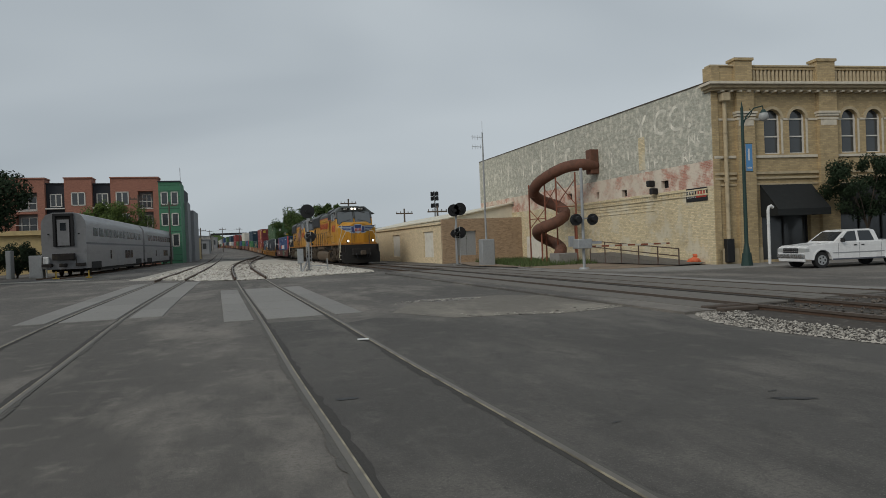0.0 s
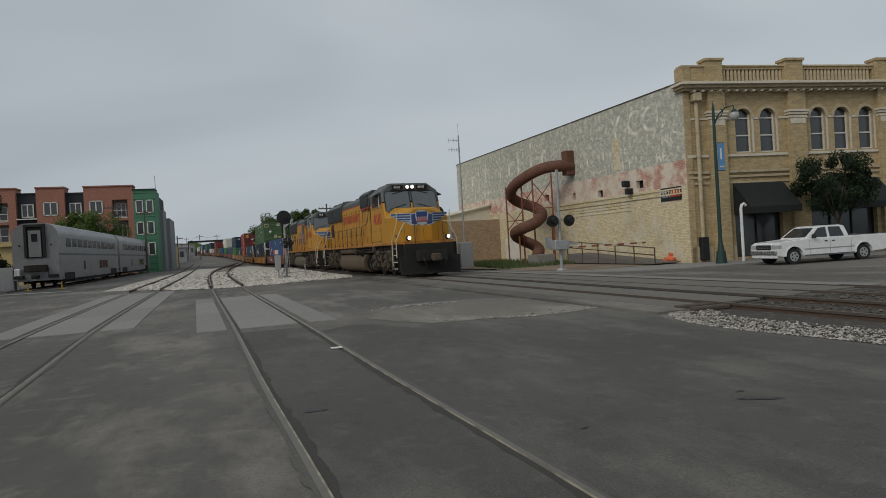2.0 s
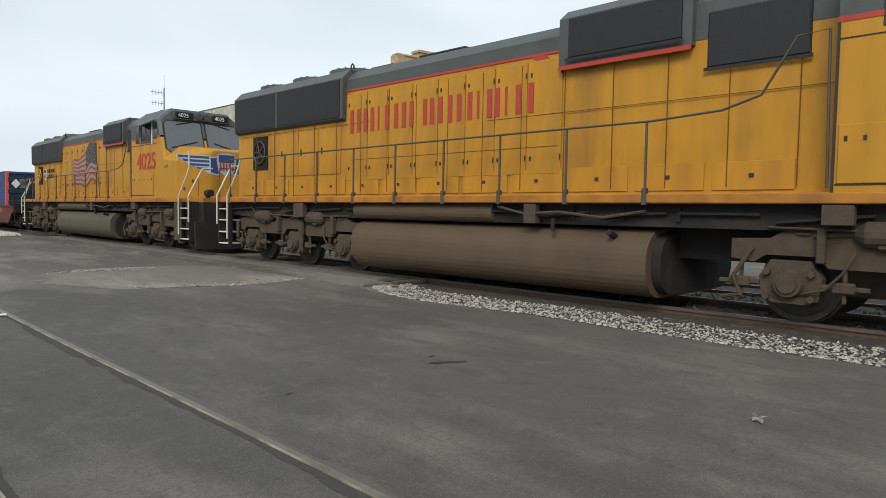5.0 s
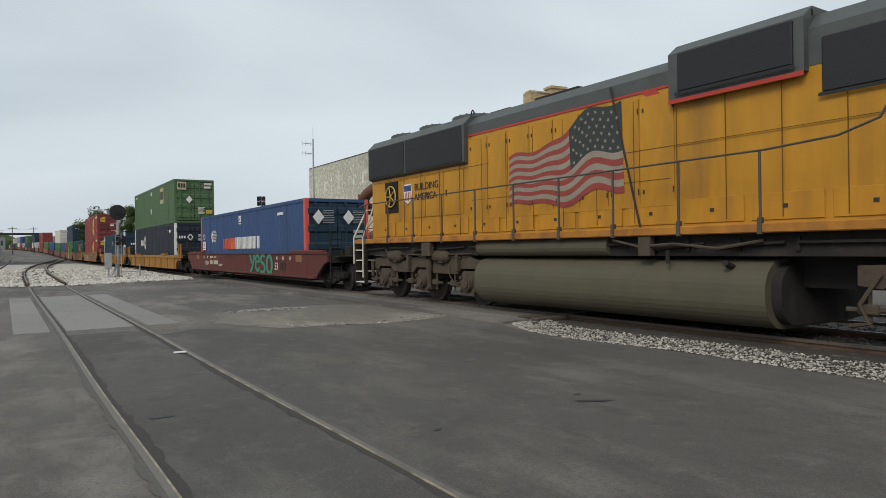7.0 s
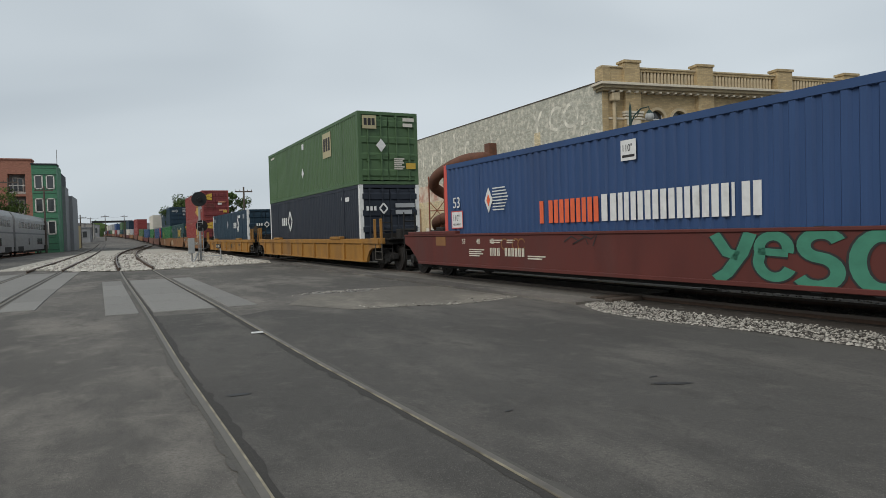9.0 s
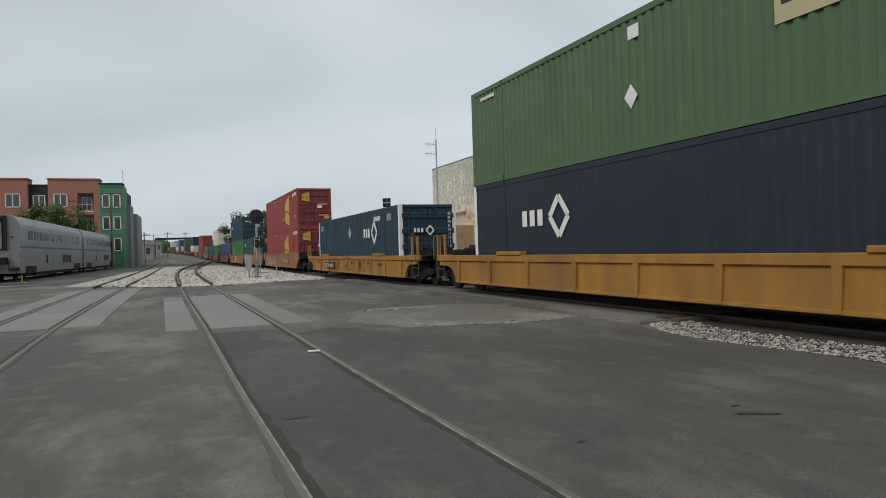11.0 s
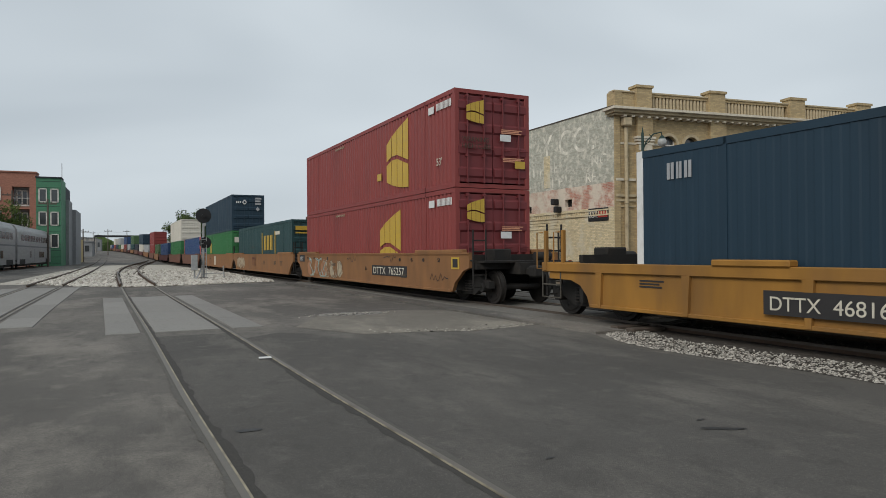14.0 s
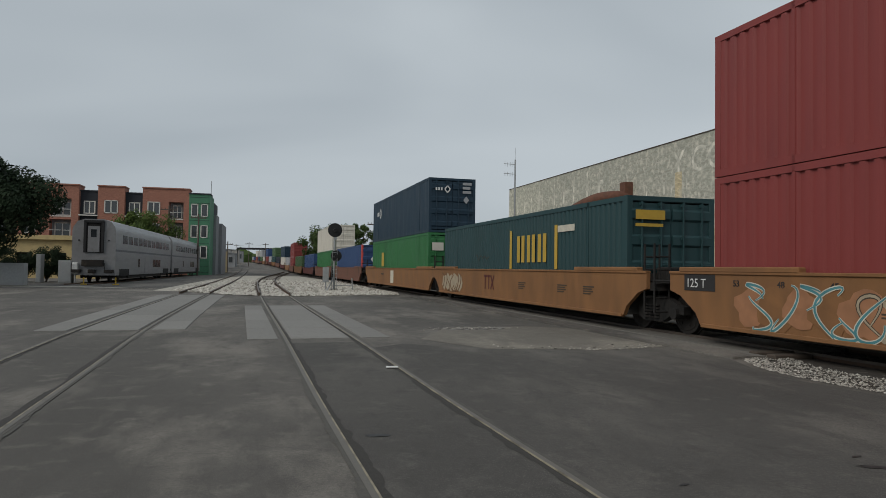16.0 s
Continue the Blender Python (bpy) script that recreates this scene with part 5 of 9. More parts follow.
    for e in (-1, 1):
        bm = B()
        box(bm, -0.14, e * 10.05, 0.78, 0.14, e * 10.9, 1.02, 0.03)
        box(bm, -0.2, e * 10.85, 0.72, 0.2, e * 11.2, 1.08, 0.06)
        part("coupler", bm, M["bogie"], root)
        for k in (-0.5, 0.45, 0.7):
            bm = B()
            tube(bm, [(k, e * 10.1, 1.2), (k, e * 10.5, 1.1), (k * 0.9, e * 10.65, 0.75), (k * 0.7, e * 10.6, 0.5)], 0.028, 6)
            part("air_hose", bm, M["black"], root)
        bm = B()
        tube(bm, [(-0.7, e * 10.12, 1.6), (-0.7, e * 10.12, 2.62), (0.7, e * 10.12, 2.62), (0.7, e * 10.12, 1.6)], 0.022, 6)
        part("end_rail", bm, M["rail_grey"], root)
    loco_truck(root, -6.5, 1), loco_truck(root, 7.07, -1)
    return root


# containers ----------------------------------------------------------------
CL, CW, CH = 16.15, 2.59, 2.9


def container_body(mat, deep=0.055):
    """Ribbed walls, roof and floor as one shell; the ribs stop at the reinforced posts."""
    bm = B()
    h = CH - 0.14
    for s in (-1, 1):
        x0, x1 = s * (CW / 2 - 0.012), s * (CW / 2 - deep)
        pts, y = [], -CL / 2 + 0.16
        while y < CL / 2 - 0.2:
            for dy, x in ((0.0, x0), (0.10, x0), (0.135, x1), (0.225, x1)):
                pts.append((x, y + dy))
            y += 0.262
        pts.append((x0, CL / 2 - 0.12))
        lo = [bm.verts.new((x, y, 0.14)) for x, y in pts]
        hi = [bm.verts.new((x, y, h)) for x, y in pts]
        for i in range(len(pts) - 1):
            bm.faces.new((lo[i], lo[i + 1], hi[i + 1], hi[i]))
    box(bm, -CW / 2 + 0.02, -CL / 2 + 0.06, h, CW / 2 - 0.02, CL / 2 - 0.06, CH - 0.03)
    box(bm, -CW / 2 + 0.06, -CL / 2 + 0.14, 0.02, CW / 2 - 0.06, CL / 2 - 0.02, 0.14)
    box(bm, -CW / 2 + 0.1, CL / 2 - 0.1, 0.1, CW / 2 - 0.1, CL / 2 - 0.03, h)
    return mesh_of("body", bm, mat)


def container_frame(mat):
    bm = B()
    for s in (-1, 1):
        x = s * (CW / 2 - 0.05)
        for y in (-6.05, 6.05):
            box(bm, x - 0.05, y - 0.035, 0.0, x + 0.052, y + 0.035, CH - 0.01)
        for z0, z1 in ((0.0, 0.15), (CH - 0.13, CH)):
            box(bm, x - 0.05, -CL / 2 + 0.02, z0, x + 0.05, CL / 2 - 0.02, z1)
    for z0, z1 in ((0.0, 0.12), (CH - 0.12, CH)):
        for y in (-CL / 2 + 0.06, CL / 2 - 0.06):
            box(bm, -CW / 2, y - 0.06, z0, CW / 2, y + 0.06, z1)
    return mesh_of("frame", bm, mat)


def container_posts(mat):
    bm = B()
    box(bm, -0.083, -0.082, 0.0, 0.083, 0.082, CH + 0.004, 0.01)
    return mesh_of("corner_post", bm, mat)


def door_mesh(mat):
    bm = B()
    box(bm, -0.60, 0.0, -1.28, 0.60, 0.05, 1.28)
    for k in range(4):
        z = -1.0 + 0.66 * k
        prism(bm, [(0.0, z - 0.16), (-0.04, z - 0.1), (-0.04, z + 0.1), (0.0, z + 0.16)], -0.57, 0.57)
    return mesh_of("door", bm, mat)


def rod_mesh(mat):
    bm = B()
    rod(bm, (0, -0.07, -1.32), (0, -0.07, 1.32), 0.022, 8)
    for z in (-1.25, -0.5, 0.4, 1.25):
        box(bm, -0.05, -0.08, z - 0.04, 0.05, -0.0, z + 0.04)
    rod(bm, (0, -0.08, -0.3), (0.3, -0.1, -0.3), 0.014, 6)
    return mesh_of("lock_rod", bm, mat)


CACHE = {}


def cached(key, f):
    if key not in CACHE:
        CACHE[key] = f()
    return CACHE[key]


def child(name, me, parent, at=None, label=""):
    o = new(name, me)
    o.parent = parent
    if at is not None:
        o.matrix_basis = at
    return tagged(o, label)


def container(colour, label, behind, tier, posts=None, doors=None, floor=0.42):
    c = thing("shipping_container", label, "shipping container", "containers on the train")
    child("body", cached(("body", colour), lambda: container_body(M[colour], 0.02 if colour in ("c_navy", "c_black") else 0.055)), c)
    child("frame", cached(("frame", colour), lambda: container_frame(M[colour])), c)
    post = cached(("posts", posts or colour), lambda: container_posts(M[posts or colour]))
    for px in (-CW / 2 + 0.08, CW / 2 - 0.08):
        for py in (-CL / 2 + 0.08, CL / 2 - 0.08):
            child("corner_post", post, c, Matrix.Translation((px, py, 0)))
    dm = cached(("door", doors or colour), lambda: door_mesh(M[doors or colour]))
    rm = cached(("rod", doors or colour), lambda: rod_mesh(M[doors or colour]))
    for s in (-1, 1):
        d = child("door", dm, c, pose(s * 0.61, -CL / 2 + 0.03, 1.45))
        for k in (-0.28, 0.28):
            child("lock_rod", rm, d, pose(k, 0, 0))
    MOVING.append((c, [(t, m @ pose(0, 0, floor + tier * (CH + 0.02))) for t, m in car_rows(behind, 8.6)]))
    return c


def side_bars(name, parent, y, z, rows, w, h, mat, gap=1.6, x=None, label=""):
    """Small writing as plain bars on the street flank."""
    bm = B()
    for r in range(rows):
        ww = w * (1, 0.82, 0.92, 0.7)[r % 4]
        box(bm, 0, -r * h * gap, 0, ww, -r * h * gap + h, 0.005)
    return part(name, bm, mat, parent, label, on_side(-CW / 2 - 0.004 if x is None else x, y, z))


def end_bars(name, parent, x, z, rows, w, h, mat, gap=1.6):
    bm = B()
    for r in range(rows):
        ww = w * (1, 0.85, 0.95, 0.75)[r % 4]
        box(bm, 0, -r * h * gap, 0, ww, -r * h * gap + h, 0.005)
    return part(name, bm, mat, parent, "", on_end(x, -CL / 2 - 0.07, z))


def diamond(name, parent, mat, at, r):
    bm = B()
    sheet(bm, [(0, r), (r * 0.82, 0), (0, -r), (-r * 0.82, 0)], 0.005)
    return part(name, bm, mat, parent, "", at)


def emblem_mark(parent, mat, at, r):
    """A diamond of four plain strokes with a few letter-sized blocks before it."""
    bm = B()
    for a, b in (((0, r), (r, 0)), ((r, 0), (0, -r)), ((0, -r), (-r, 0)), ((-r, 0), (0, r))):
        stroke(bm, [(a[0] * 0.85, a[1]), (b[0] * 0.85, b[1])], r * 0.34)
    for k in range(3):
        x = -r * 1.25 - (3 - k) * r * 0.8
        box(bm, x, -r * 0.42, 0, x + r * 0.5, r * 0.43, 0.006)
    return part("line_emblem", bm, mat, parent, "white diamond emblem with block shapes", at)


# well cars -----------------------------------------------------------------
def car_truck_bm():
    bm = B()
    for x in (-1.02, 1.02):
        prism(bm, [(-1.15, 0.44), (-1.15, 0.62), (-0.9, 0.66), (-0.45, 0.84), (0.45, 0.84), (0.9, 0.66), (1.15, 0.62), (1.15, 0.44), (0.8, 0.46), (0.36, 0.24), (-0.36, 0.24), (-0.8, 0.46)], x - 0.09, x + 0.09)
        for y in (-0.88, 0.88):
            rod(bm, (x * 0.9, y, 0.46), (x * 1.17, y, 0.46), 0.13, 12)
        for k in (-0.2, 0, 0.2):
            for j in range(5):
                rod(bm, (x * 1.1, k, 0.32 + 0.07 * j), (x * 1.1, k, 0.355 + 0.07 * j), 0.085, 9)
    box(bm, -1.0, -0.22, 0.5, 1.0, 0.22, 0.85, 0.03)
    for y in (-0.42, 0.42):
        box(bm, -0.8, y - 0.06, 0.36, 0.8, y + 0.06, 0.5)
    return bm


def well_car(paint, label, behind, length, ribs=True, ends=(True, True), detail=True):
    """An open well: deep flanks, sloped shoulders over the trucks, platforms and couplers."""
    c = thing("well_car", label, "rail car", "well cars of the train")
    H2, P = length / 2, M[paint]
    key = (paint, round(length, 1), ribs, ends)

    def flank(s):
        bm = B()
        t = H2 - (1.75 if ends[0] else 0.95)
        x0, x1 = s * 1.40, s * 1.50
        up, lo = (1.28, 0.42) if paint == "car_red" else (1.40, 0.32)
        out = [(-t - 0.55, 1.0), (-t - 0.55, up), (t + 0.55, up), (t + 0.55, 1.0), (t + 0.2, 0.9), (t - 0.3, 0.56), (t - 0.45, lo), (-t + 0.45, lo), (-t + 0.3, 0.56), (-t - 0.2, 0.9)]
        if ribs:
            out = [(-t - 0.55, 0.84), (-t - 0.55, 1.0), (t + 0.55, 1.0), (t + 0.55, 0.84), (t - 0.2, 0.82), (t - 0.5, 0.72), (t - 0.72, 0.5), (t - 0.8, 0.3), (-t + 0.8, 0.3), (-t + 0.72, 0.5), (-t + 0.5, 0.72), (-t + 0.2, 0.82)]
        prism(bm, out, x0, x1)
        if ribs:
            box(bm, s * 1.36, -t - 0.55, 0.99, s * 1.56, t + 0.55, 1.18, 0.012)
            box(bm, s * 1.40, -t + 0.85, 0.28, s * 1.55, t - 0.85, 0.35, 0.01)
            n = 9
            for k in range(n):
                y = -t + 1.15 + k * (2 * t - 2.3) / (n - 1)
                prism(bm, [(y - 0.09, 1.0), (y + 0.09, 1.0), (y + 0.045, 0.3), (y - 0.045, 0.3)], s * 1.49, s * 1.565)
            for k in (-5.6, 5.4):
                box(bm, s * 1.38, k - 0.7, 1.17, s * 1.6, k + 0.7, 1.28, 0.02)
        else:
            box(bm, s * 1.38, -t - 0.55, up - 0.04, s * 1.53, t + 0.55, up + 0.02, 0.01)
            box(bm, s * 1.40, -t + 0.5, lo - 0.04, s * 1.54, t - 0.5, lo + 0.04, 0.01)
            for k in (-t + 1.4, t - 1.4):
                box(bm, s * 1.36, k - 1.6, up, s * 1.54, k + 1.6, up + 0.11, 0.02)
        return mesh_of("side_wall", bm, P)
    for s in (-1, 1):
        child("side_wall", cached(("flank", s, *key), lambda: flank(s)), c, None, "")

    def floor():
        bm = B()
        t = H2 - (1.75 if ends[0] else 0.95)
        box(bm, -1.38, -t + 1.3, 0.30, 1.38, t - 1.3, 0.40)
        for k in (-1, 1):
            box(bm, -1.40, k * (t - 0.42) - 0.06, 0.35, 1.40, k * (t - 0.42) + 0.06, 1.36)
            box(bm, -1.40, k * (t - 0.1) - 0.9, 0.96, 1.40, k * (t - 0.1) + 0.66, 1.14)
            box(bm, -0.32, k * t, 0.82, 0.32, k * (H2 - 0.45), 1.14)
        return mesh_of("floor", bm, M["car_under"])
    child("floor", cached(("floor", *key), floor), c)
    tm = cached("car_truck", lambda: mesh_of("truck", car_truck_bm(), M["car_under"]))
    half = H2 - 1.95 if ends[0] else H2
    for e in (-1, 1):
        if not ends[0] and e < 0:
            pass
        y = e * (H2 - 1.95) if ends[0 if e < 0 else 1] else e * H2
        if not (e < 0 and not ends[0]):
            t = child("truck", tm, c, pose(0, y, 0))
            for k in (-0.88, 0.88):
                wheelset("car", t, k)
        if ends[0 if e < 0 else 1]:
            bm = B()
            box(bm, -0.13, e * (H2 - 0.7), 0.80, 0.13, e * (H2 - 0.25), 1.0, 0.03)
            box(bm, -0.19, e * (H2 - 0.3), 0.74, 0.19, e * (H2 + 0.02), 1.06, 0.05)
            part("coupler", bm, M["car_under"], c)
        yl = e * (H2 - 1.05) if ends[0 if e < 0 else 1] else e * (H2 - 0.55)
        bm = B()
        for x in (-1.45, -1.05):
            rod(bm, (x, yl, 0.45), (x, yl, 2.05), 0.025, 6)
        for z in (0.48, 0.8, 1.12, 1.45, 1.75):
            rod(bm, (-1.45, yl, z), (-1.05, yl, z), 0.02, 6)
        rod(bm, (-1.45, yl, 1.2), (-1.45, yl - e * 0.9, 1.2), 0.02, 6)
        part("end_ladder", bm, M["car_under"], c, "sooty end ladder and grab irons")
        part("end_post", rod(B(), (1.4, yl, 1.14), (1.4, yl, 2.0), 0.03, 6), M["car_under"], c)
        if ribs:
            for q in (0.0, -0.62):
                bm = B()
                box(bm, -1.52, yl + e * q - 0.04, 1.0, -1.43, yl + e * q + 0.04, 1.9, 0.012)
                tube(bm, [(-1.54, yl + e * (q + 0.1), 1.05), (-1.54, yl + e * (q + 0.26), 1.05), (-1.54, yl + e * (q + 0.26), 1.86), (-1.54, yl + e * (q + 0.05), 1.86)], 0.016, 6)
                part("end_stanchion", bm, P, c, "yellow end stanchion with a grab rail")
            bm = B()
            tube(bm, [(-1.5, yl + e * 0.1, 1.0), (-1.5, yl + e * 0.1, 0.42), (-1.5, yl - e * 0.55, 0.42), (-1.5, yl - e * 0.55, 1.0)], 0.02, 6)
            rod(bm, (-1.5, yl + e * 0.1, 0.7), (-1.5, yl - e * 0.55, 0.7), 0.018, 6)
            part("sill_step", bm, M["rail_grey"], c, "hanging sill step")
            part("end_sill", box(B(), -1.5, min(yl + e * 0.15, yl - e * 1.1), 0.98, -1.38, max(yl + e * 0.15, yl - e * 1.1), 1.2, 0.015), P, c)
        bm = B()
        box(bm, -1.30, yl - 0.35, 1.14, 1.30, yl + 0.35, 1.19)
        box(bm, -0.5, yl - e * 0.7 - 0.2, 1.14, 0.1, yl - e * 0.7 + 0.25, 1.52, 0.03)
        rod(bm, (0.4, yl - 0.25, 1.3), (0.9, yl - 0.25, 1.3), 0.13, 12)
        part("end_platform", bm, M["car_under"], c)
    MOVING.append((c, car_rows(behind, 8.6)))
    return c


# the consist ---------------------------------------------------------------
loco_a = locomotive("4010", False, "tank", True)
loco_b = locomotive("4025", True, "tank_grey", False)
MOVING += [(loco_a, car_rows(11.5, 6.6)), (loco_b, car_rows(33.9, 6.6))]

PITCH, UNIT = 23.57, 19.3
DOOR = {"blue": 49.3, "green": 72.85, "umax": 96.42, "red": 120.0, "teal": 139.4, "navy": 158.7}
MID = {k: v + CL / 2 for k, v in DOOR.items()}

car = well_car("car_red", "oxide red well car with a green spray-painted tag", MID["blue"], PITCH, False)
X = -1.506
words("length_mark", "53", 0.42, M["spray_pale"], car, on_side(X, -5.2, 0.62), 0.005, "stencilled figures")
for i, (tx, y) in enumerate((("53", -6.9), ("48", -6.1), ("45", -5.4))):
    words("position_mark", tx, 0.2, M["spray_pale"], car, on_side(X, y, 1.02), 0.005)
    words("position_mark", tx, 0.2, M["spray_pale"], car, on_side(X, -y - 0.2, 1.02), 0.005)
bm = B()
box(bm, 0, 0, 0, 0.62, 0.26, 0.004)
part("warning_patch", bm, M["car_tan"], car, "", on_side(X, -7.6, 0.96))
part("warning_patch", box(B(), 0, 0, 0, 0.62, 0.26, 0.004), M["car_tan"], car, "", on_side(X, 8.3, 0.96))
bm = B()
ring(bm, 0, 0, 0.62, 0.32, 0.02)
box(bm, 0.05, 0.04, 0, 0.28, 0.28, 0.003), box(bm, 0.33, 0.04, 0, 0.57, 0.28, 0.003)
part("inspection_plate", bm, M["spray_dark"], car, "", on_side(X, -5.85, 0.62))
for y, z, n, w in ((6.3, 0.85, 4, 0.8), (5.2, 1.1, 2, 0.6), (3.5, 0.72, 2, 0.7), (4.4, 1.1, 2, 0.35)):
    side_bars("stencil_mark", car, y, z, n, w, 0.03, M["spray_pale"], 1.8, X)
letter_blocks("reporting_mark", [0.12, 0.12, 0.12, -0.2, 0.1, 0.1, 0.1, 0.1, 0.1, 0.1], 0.2, 0.035, M["spray_pale"], car, on_side(X, 5.2, 0.72), 0.05)
# the tag: fat overlapping strokes, dark edge below and mint fill above
fat = [([(0, 1.0), (0.22, 0.62), (0.42, 0.55)], 0.2), ([(0.62, 1.02), (0.48, 0.62), (0.22, 0.2), (0.02, 0.04)], 0.22),
       (arc(0.98, 0.72, 0.22, 0.24, -20, 200) + arc(1.0, 0.5, 0.26, 0.34, 190, 330), 0.18), ([(0.74, 0.66), (1.2, 0.62)], 0.14),
       (arc(1.66, 0.78, 0.24, 0.22, 20, 250) + arc(1.6, 0.3, 0.28, 0.26, 80, -150), 0.2),
       (arc(2.42, 0.5, 0.3, 0.46, 0, 360, 22), 0.22)]
bm = B()
for pts, w in fat:
    stroke(bm, pts, w + 0.07, 0.004)
part("tag_outline", bm, M["spray_dark"], car, "", on_side(X, -1.9, 0.43) @ Matrix.Diagonal((1.1, 0.78, 1, 1)))
bm = B()
for pts, w in fat:
    stroke(bm, pts, w, 0.008)
part("tag_fill", bm, M["mint"], car, "fat mint green sprayed tag", on_side(X, -1.9, 0.43) @ Matrix.Diagonal((1.1, 0.78, 1, 1)))
bm = B()
for pts in ([(0, 0.1), (0.25, 0.22), (0.5, 0.12), (0.3, 0.05), (0.7, 0.2), (0.8, 0.05)], [(0.4, 0.3), (0.9, 0.16), (1.1, 0.28), (0.95, 0.02)]):
    stroke(bm, pts, 0.03, 0.005)
part("scrawl", bm, M["spray_dark"], car, "", on_side(X, 2.1, 0.98))
bm = B()
for cx in (0, 0.5, 0.75):
    stroke(bm, arc(cx, 0, 0.15, 0.13, 20, 330), 0.035, 0.005)
part("scrawl", bm, M["car_tan"], car, "", on_side(X, 4.5, 1.02))

box_ = container("c_blue", "blue ribbed shipping container with coral corner posts", MID["blue"], 0, "coral", "c_navy")
X = -CW / 2 - 0.004
letter_blocks("orange_lettering", [0.5, 0.34, 0.34, 0.32, 0.34], 0.52, 0.11, M["orange"], box_, on_side(X, 3.26, 1.08), 0.055, "orange block letters")
letter_blocks("white_lettering", [0.44, 0.3, 0.32, 0.34, 0.34, 0.3, 0.35, 0.35, 0.14, 0.36], 0.55, 0.13, M["white_paint"], box_, on_side(X, 1.1, 1.08), 0.055, "white block letters")
words("length_mark", "53", 0.44, M["white_paint"], box_, on_side(X, 7.55, 1.62), 0.005, "white figures")
bm = B()
box(bm, 0, 0, 0, 0.62, 0.46, 0.004)
pl = part("height_plate", bm, M["white_paint"], box_, "white height plate with a red edge", on_side(X, 7.62, 1.05))
words("plate_number", '110"', 0.24, M["spray_dark"], pl, Matrix.Translation((0.06, 0.2, 0.004)), 0.003, "", 0.9)
words("plate_print", "INSIDE HEIGHT", 0.075, M["spray_dark"], pl, Matrix.Translation((0.05, 0.07, 0.004)), 0.003, "", 0.9)
bm = B()
ring(bm, -0.02, -0.02, 0.66, 0.5, 0.025)
part("plate_edge", bm, M["coral"], pl, "", Matrix.Translation((0, 0, 0.001)))
pl = part("height_plate", box(B(), 0, 0, 0, 0.42, 0.4, 0.004), M["white_paint"], box_, "white height plate", on_side(X, 0.5, 2.24))
words("plate_number", '110"', 0.19, M["spray_dark"], pl, Matrix.Translation((0.03, 0.18, 0.004)), 0.003, "", 0.85)
part("plate_print", box(B(), 0.04, 0.06, 0, 0.38, 0.11, 0.004), M["spray_dark"], pl, "", Matrix.Translation((0, 0, 0.003)))
bm = B()
for k in range(8):
    box(bm, 0.2, 0.28 - 0.08 * k, 0, 0.95 - 0.05 * abs(k - 3), 0.31 - 0.08 * k, 0.004)
sheet(bm, [(0, 0.34), (0.2, 0), (0, -0.34), (-0.2, 0)], 0.006)
part("speed_emblem", bm, M["white_paint"], box_, "white striped emblem", on_side(X, 5.55, 1.75))
sheet_o = B()
sheet(sheet_o, [(0, 0.16), (0.09, 0), (0, -0.16), (-0.09, 0)], 0.01)
part("emblem_core", sheet_o, M["orange"], box_, "", on_side(X - 0.004, 5.55, 1.75))
side_bars("serial_mark", box_, -5.0, 2.4, 1, 0.75, 0.11, M["white_paint"])
for x in (-0.8, 0.42):
    diamond("door_emblem", box_, M["white_paint"], on_end(x, -CL / 2 - 0.08, 2.2), 0.28)
    bm = B()
    for k in range(8):
        box(bm, 0.1, 0.24 - 0.065 * k, 0, 0.55, 0.26 - 0.065 * k, 0.004)
    part("emblem_shading", bm, M["c_grey"], box_, "", on_end(x + 0.08, -CL / 2 - 0.079, 2.2))
words("height_mark", "110", 0.3, M["spray_pale"], box_, on_end(-1.14, -CL / 2 - 0.08, 0.42), 0.004)
end_bars("serial_mark", box_, 0.62, 1.6, 3, 0.42, 0.12, M["c_grey"])
end_bars("small_print", box_, 0.3, 0.85, 6, 0.4, 0.04, M["c_grey"])

# yellow car: olive green on dark slate
well_car("car_yellow", "weathered yellow well car with ribbed flanks", MID["green"], PITCH, True)
low = container("c_black", "dark slate shipping container with white rear corner posts", MID["green"], 0, "white_paint", "c_black")
emblem_mark(low, M["white_paint"], on_side(X, 3.2, 1.73), 0.5)
diamond("plate_mark", low, M["c_grey"], on_side(X, -5.8, 2.45), 0.08)
side_bars("serial_mark", low, -6.3, 2.3, 1, 0.5, 0.18, M["white_paint"])
emblem_mark(low, M["white_paint"], on_end(-0.32, -CL / 2 - 0.075, 1.95), 0.2)
end_bars("serial_mark", low, 0.2, 1.98, 2, 0.85, 0.17, M["c_grey"])
end_bars("small_print", low, 0.25, 0.85, 5, 0.75, 0.05, M["c_grey"])
up = container("c_green", "olive green ribbed shipping container with a cream plate", MID["green"], 1)
for (m, s) in ((on_side(X, -3.3, 1.5), 1.3), (on_end(-1.12, -CL / 2 - 0.08, 2.2), 0.62)):
    pl = part("logo_plate", box(B(), 0, 0, 0, 0.95 * s, 0.85 * s, 0.004), M["c_plate"], up, "cream plate with dark block shapes", m)
    bm = B()
    for k in range(3):
        box(bm, (0.1 + 0.27 * k) * s, 0.22 * s, 0, (0.3 + 0.27 * k) * s, 0.67 * s, 0.006)
    part("plate_print", bm, M["spray_dark"], pl, "", Matrix.Translation((0, 0, 0.004)))
diamond("hazard_diamond", up, M["white_paint"], on_end(-0.35, -CL / 2 - 0.08, 1.55), 0.26)
diamond("hazard_diamond", up, M["white_paint"], on_side(X, 0.3, 1.15), 0.26)
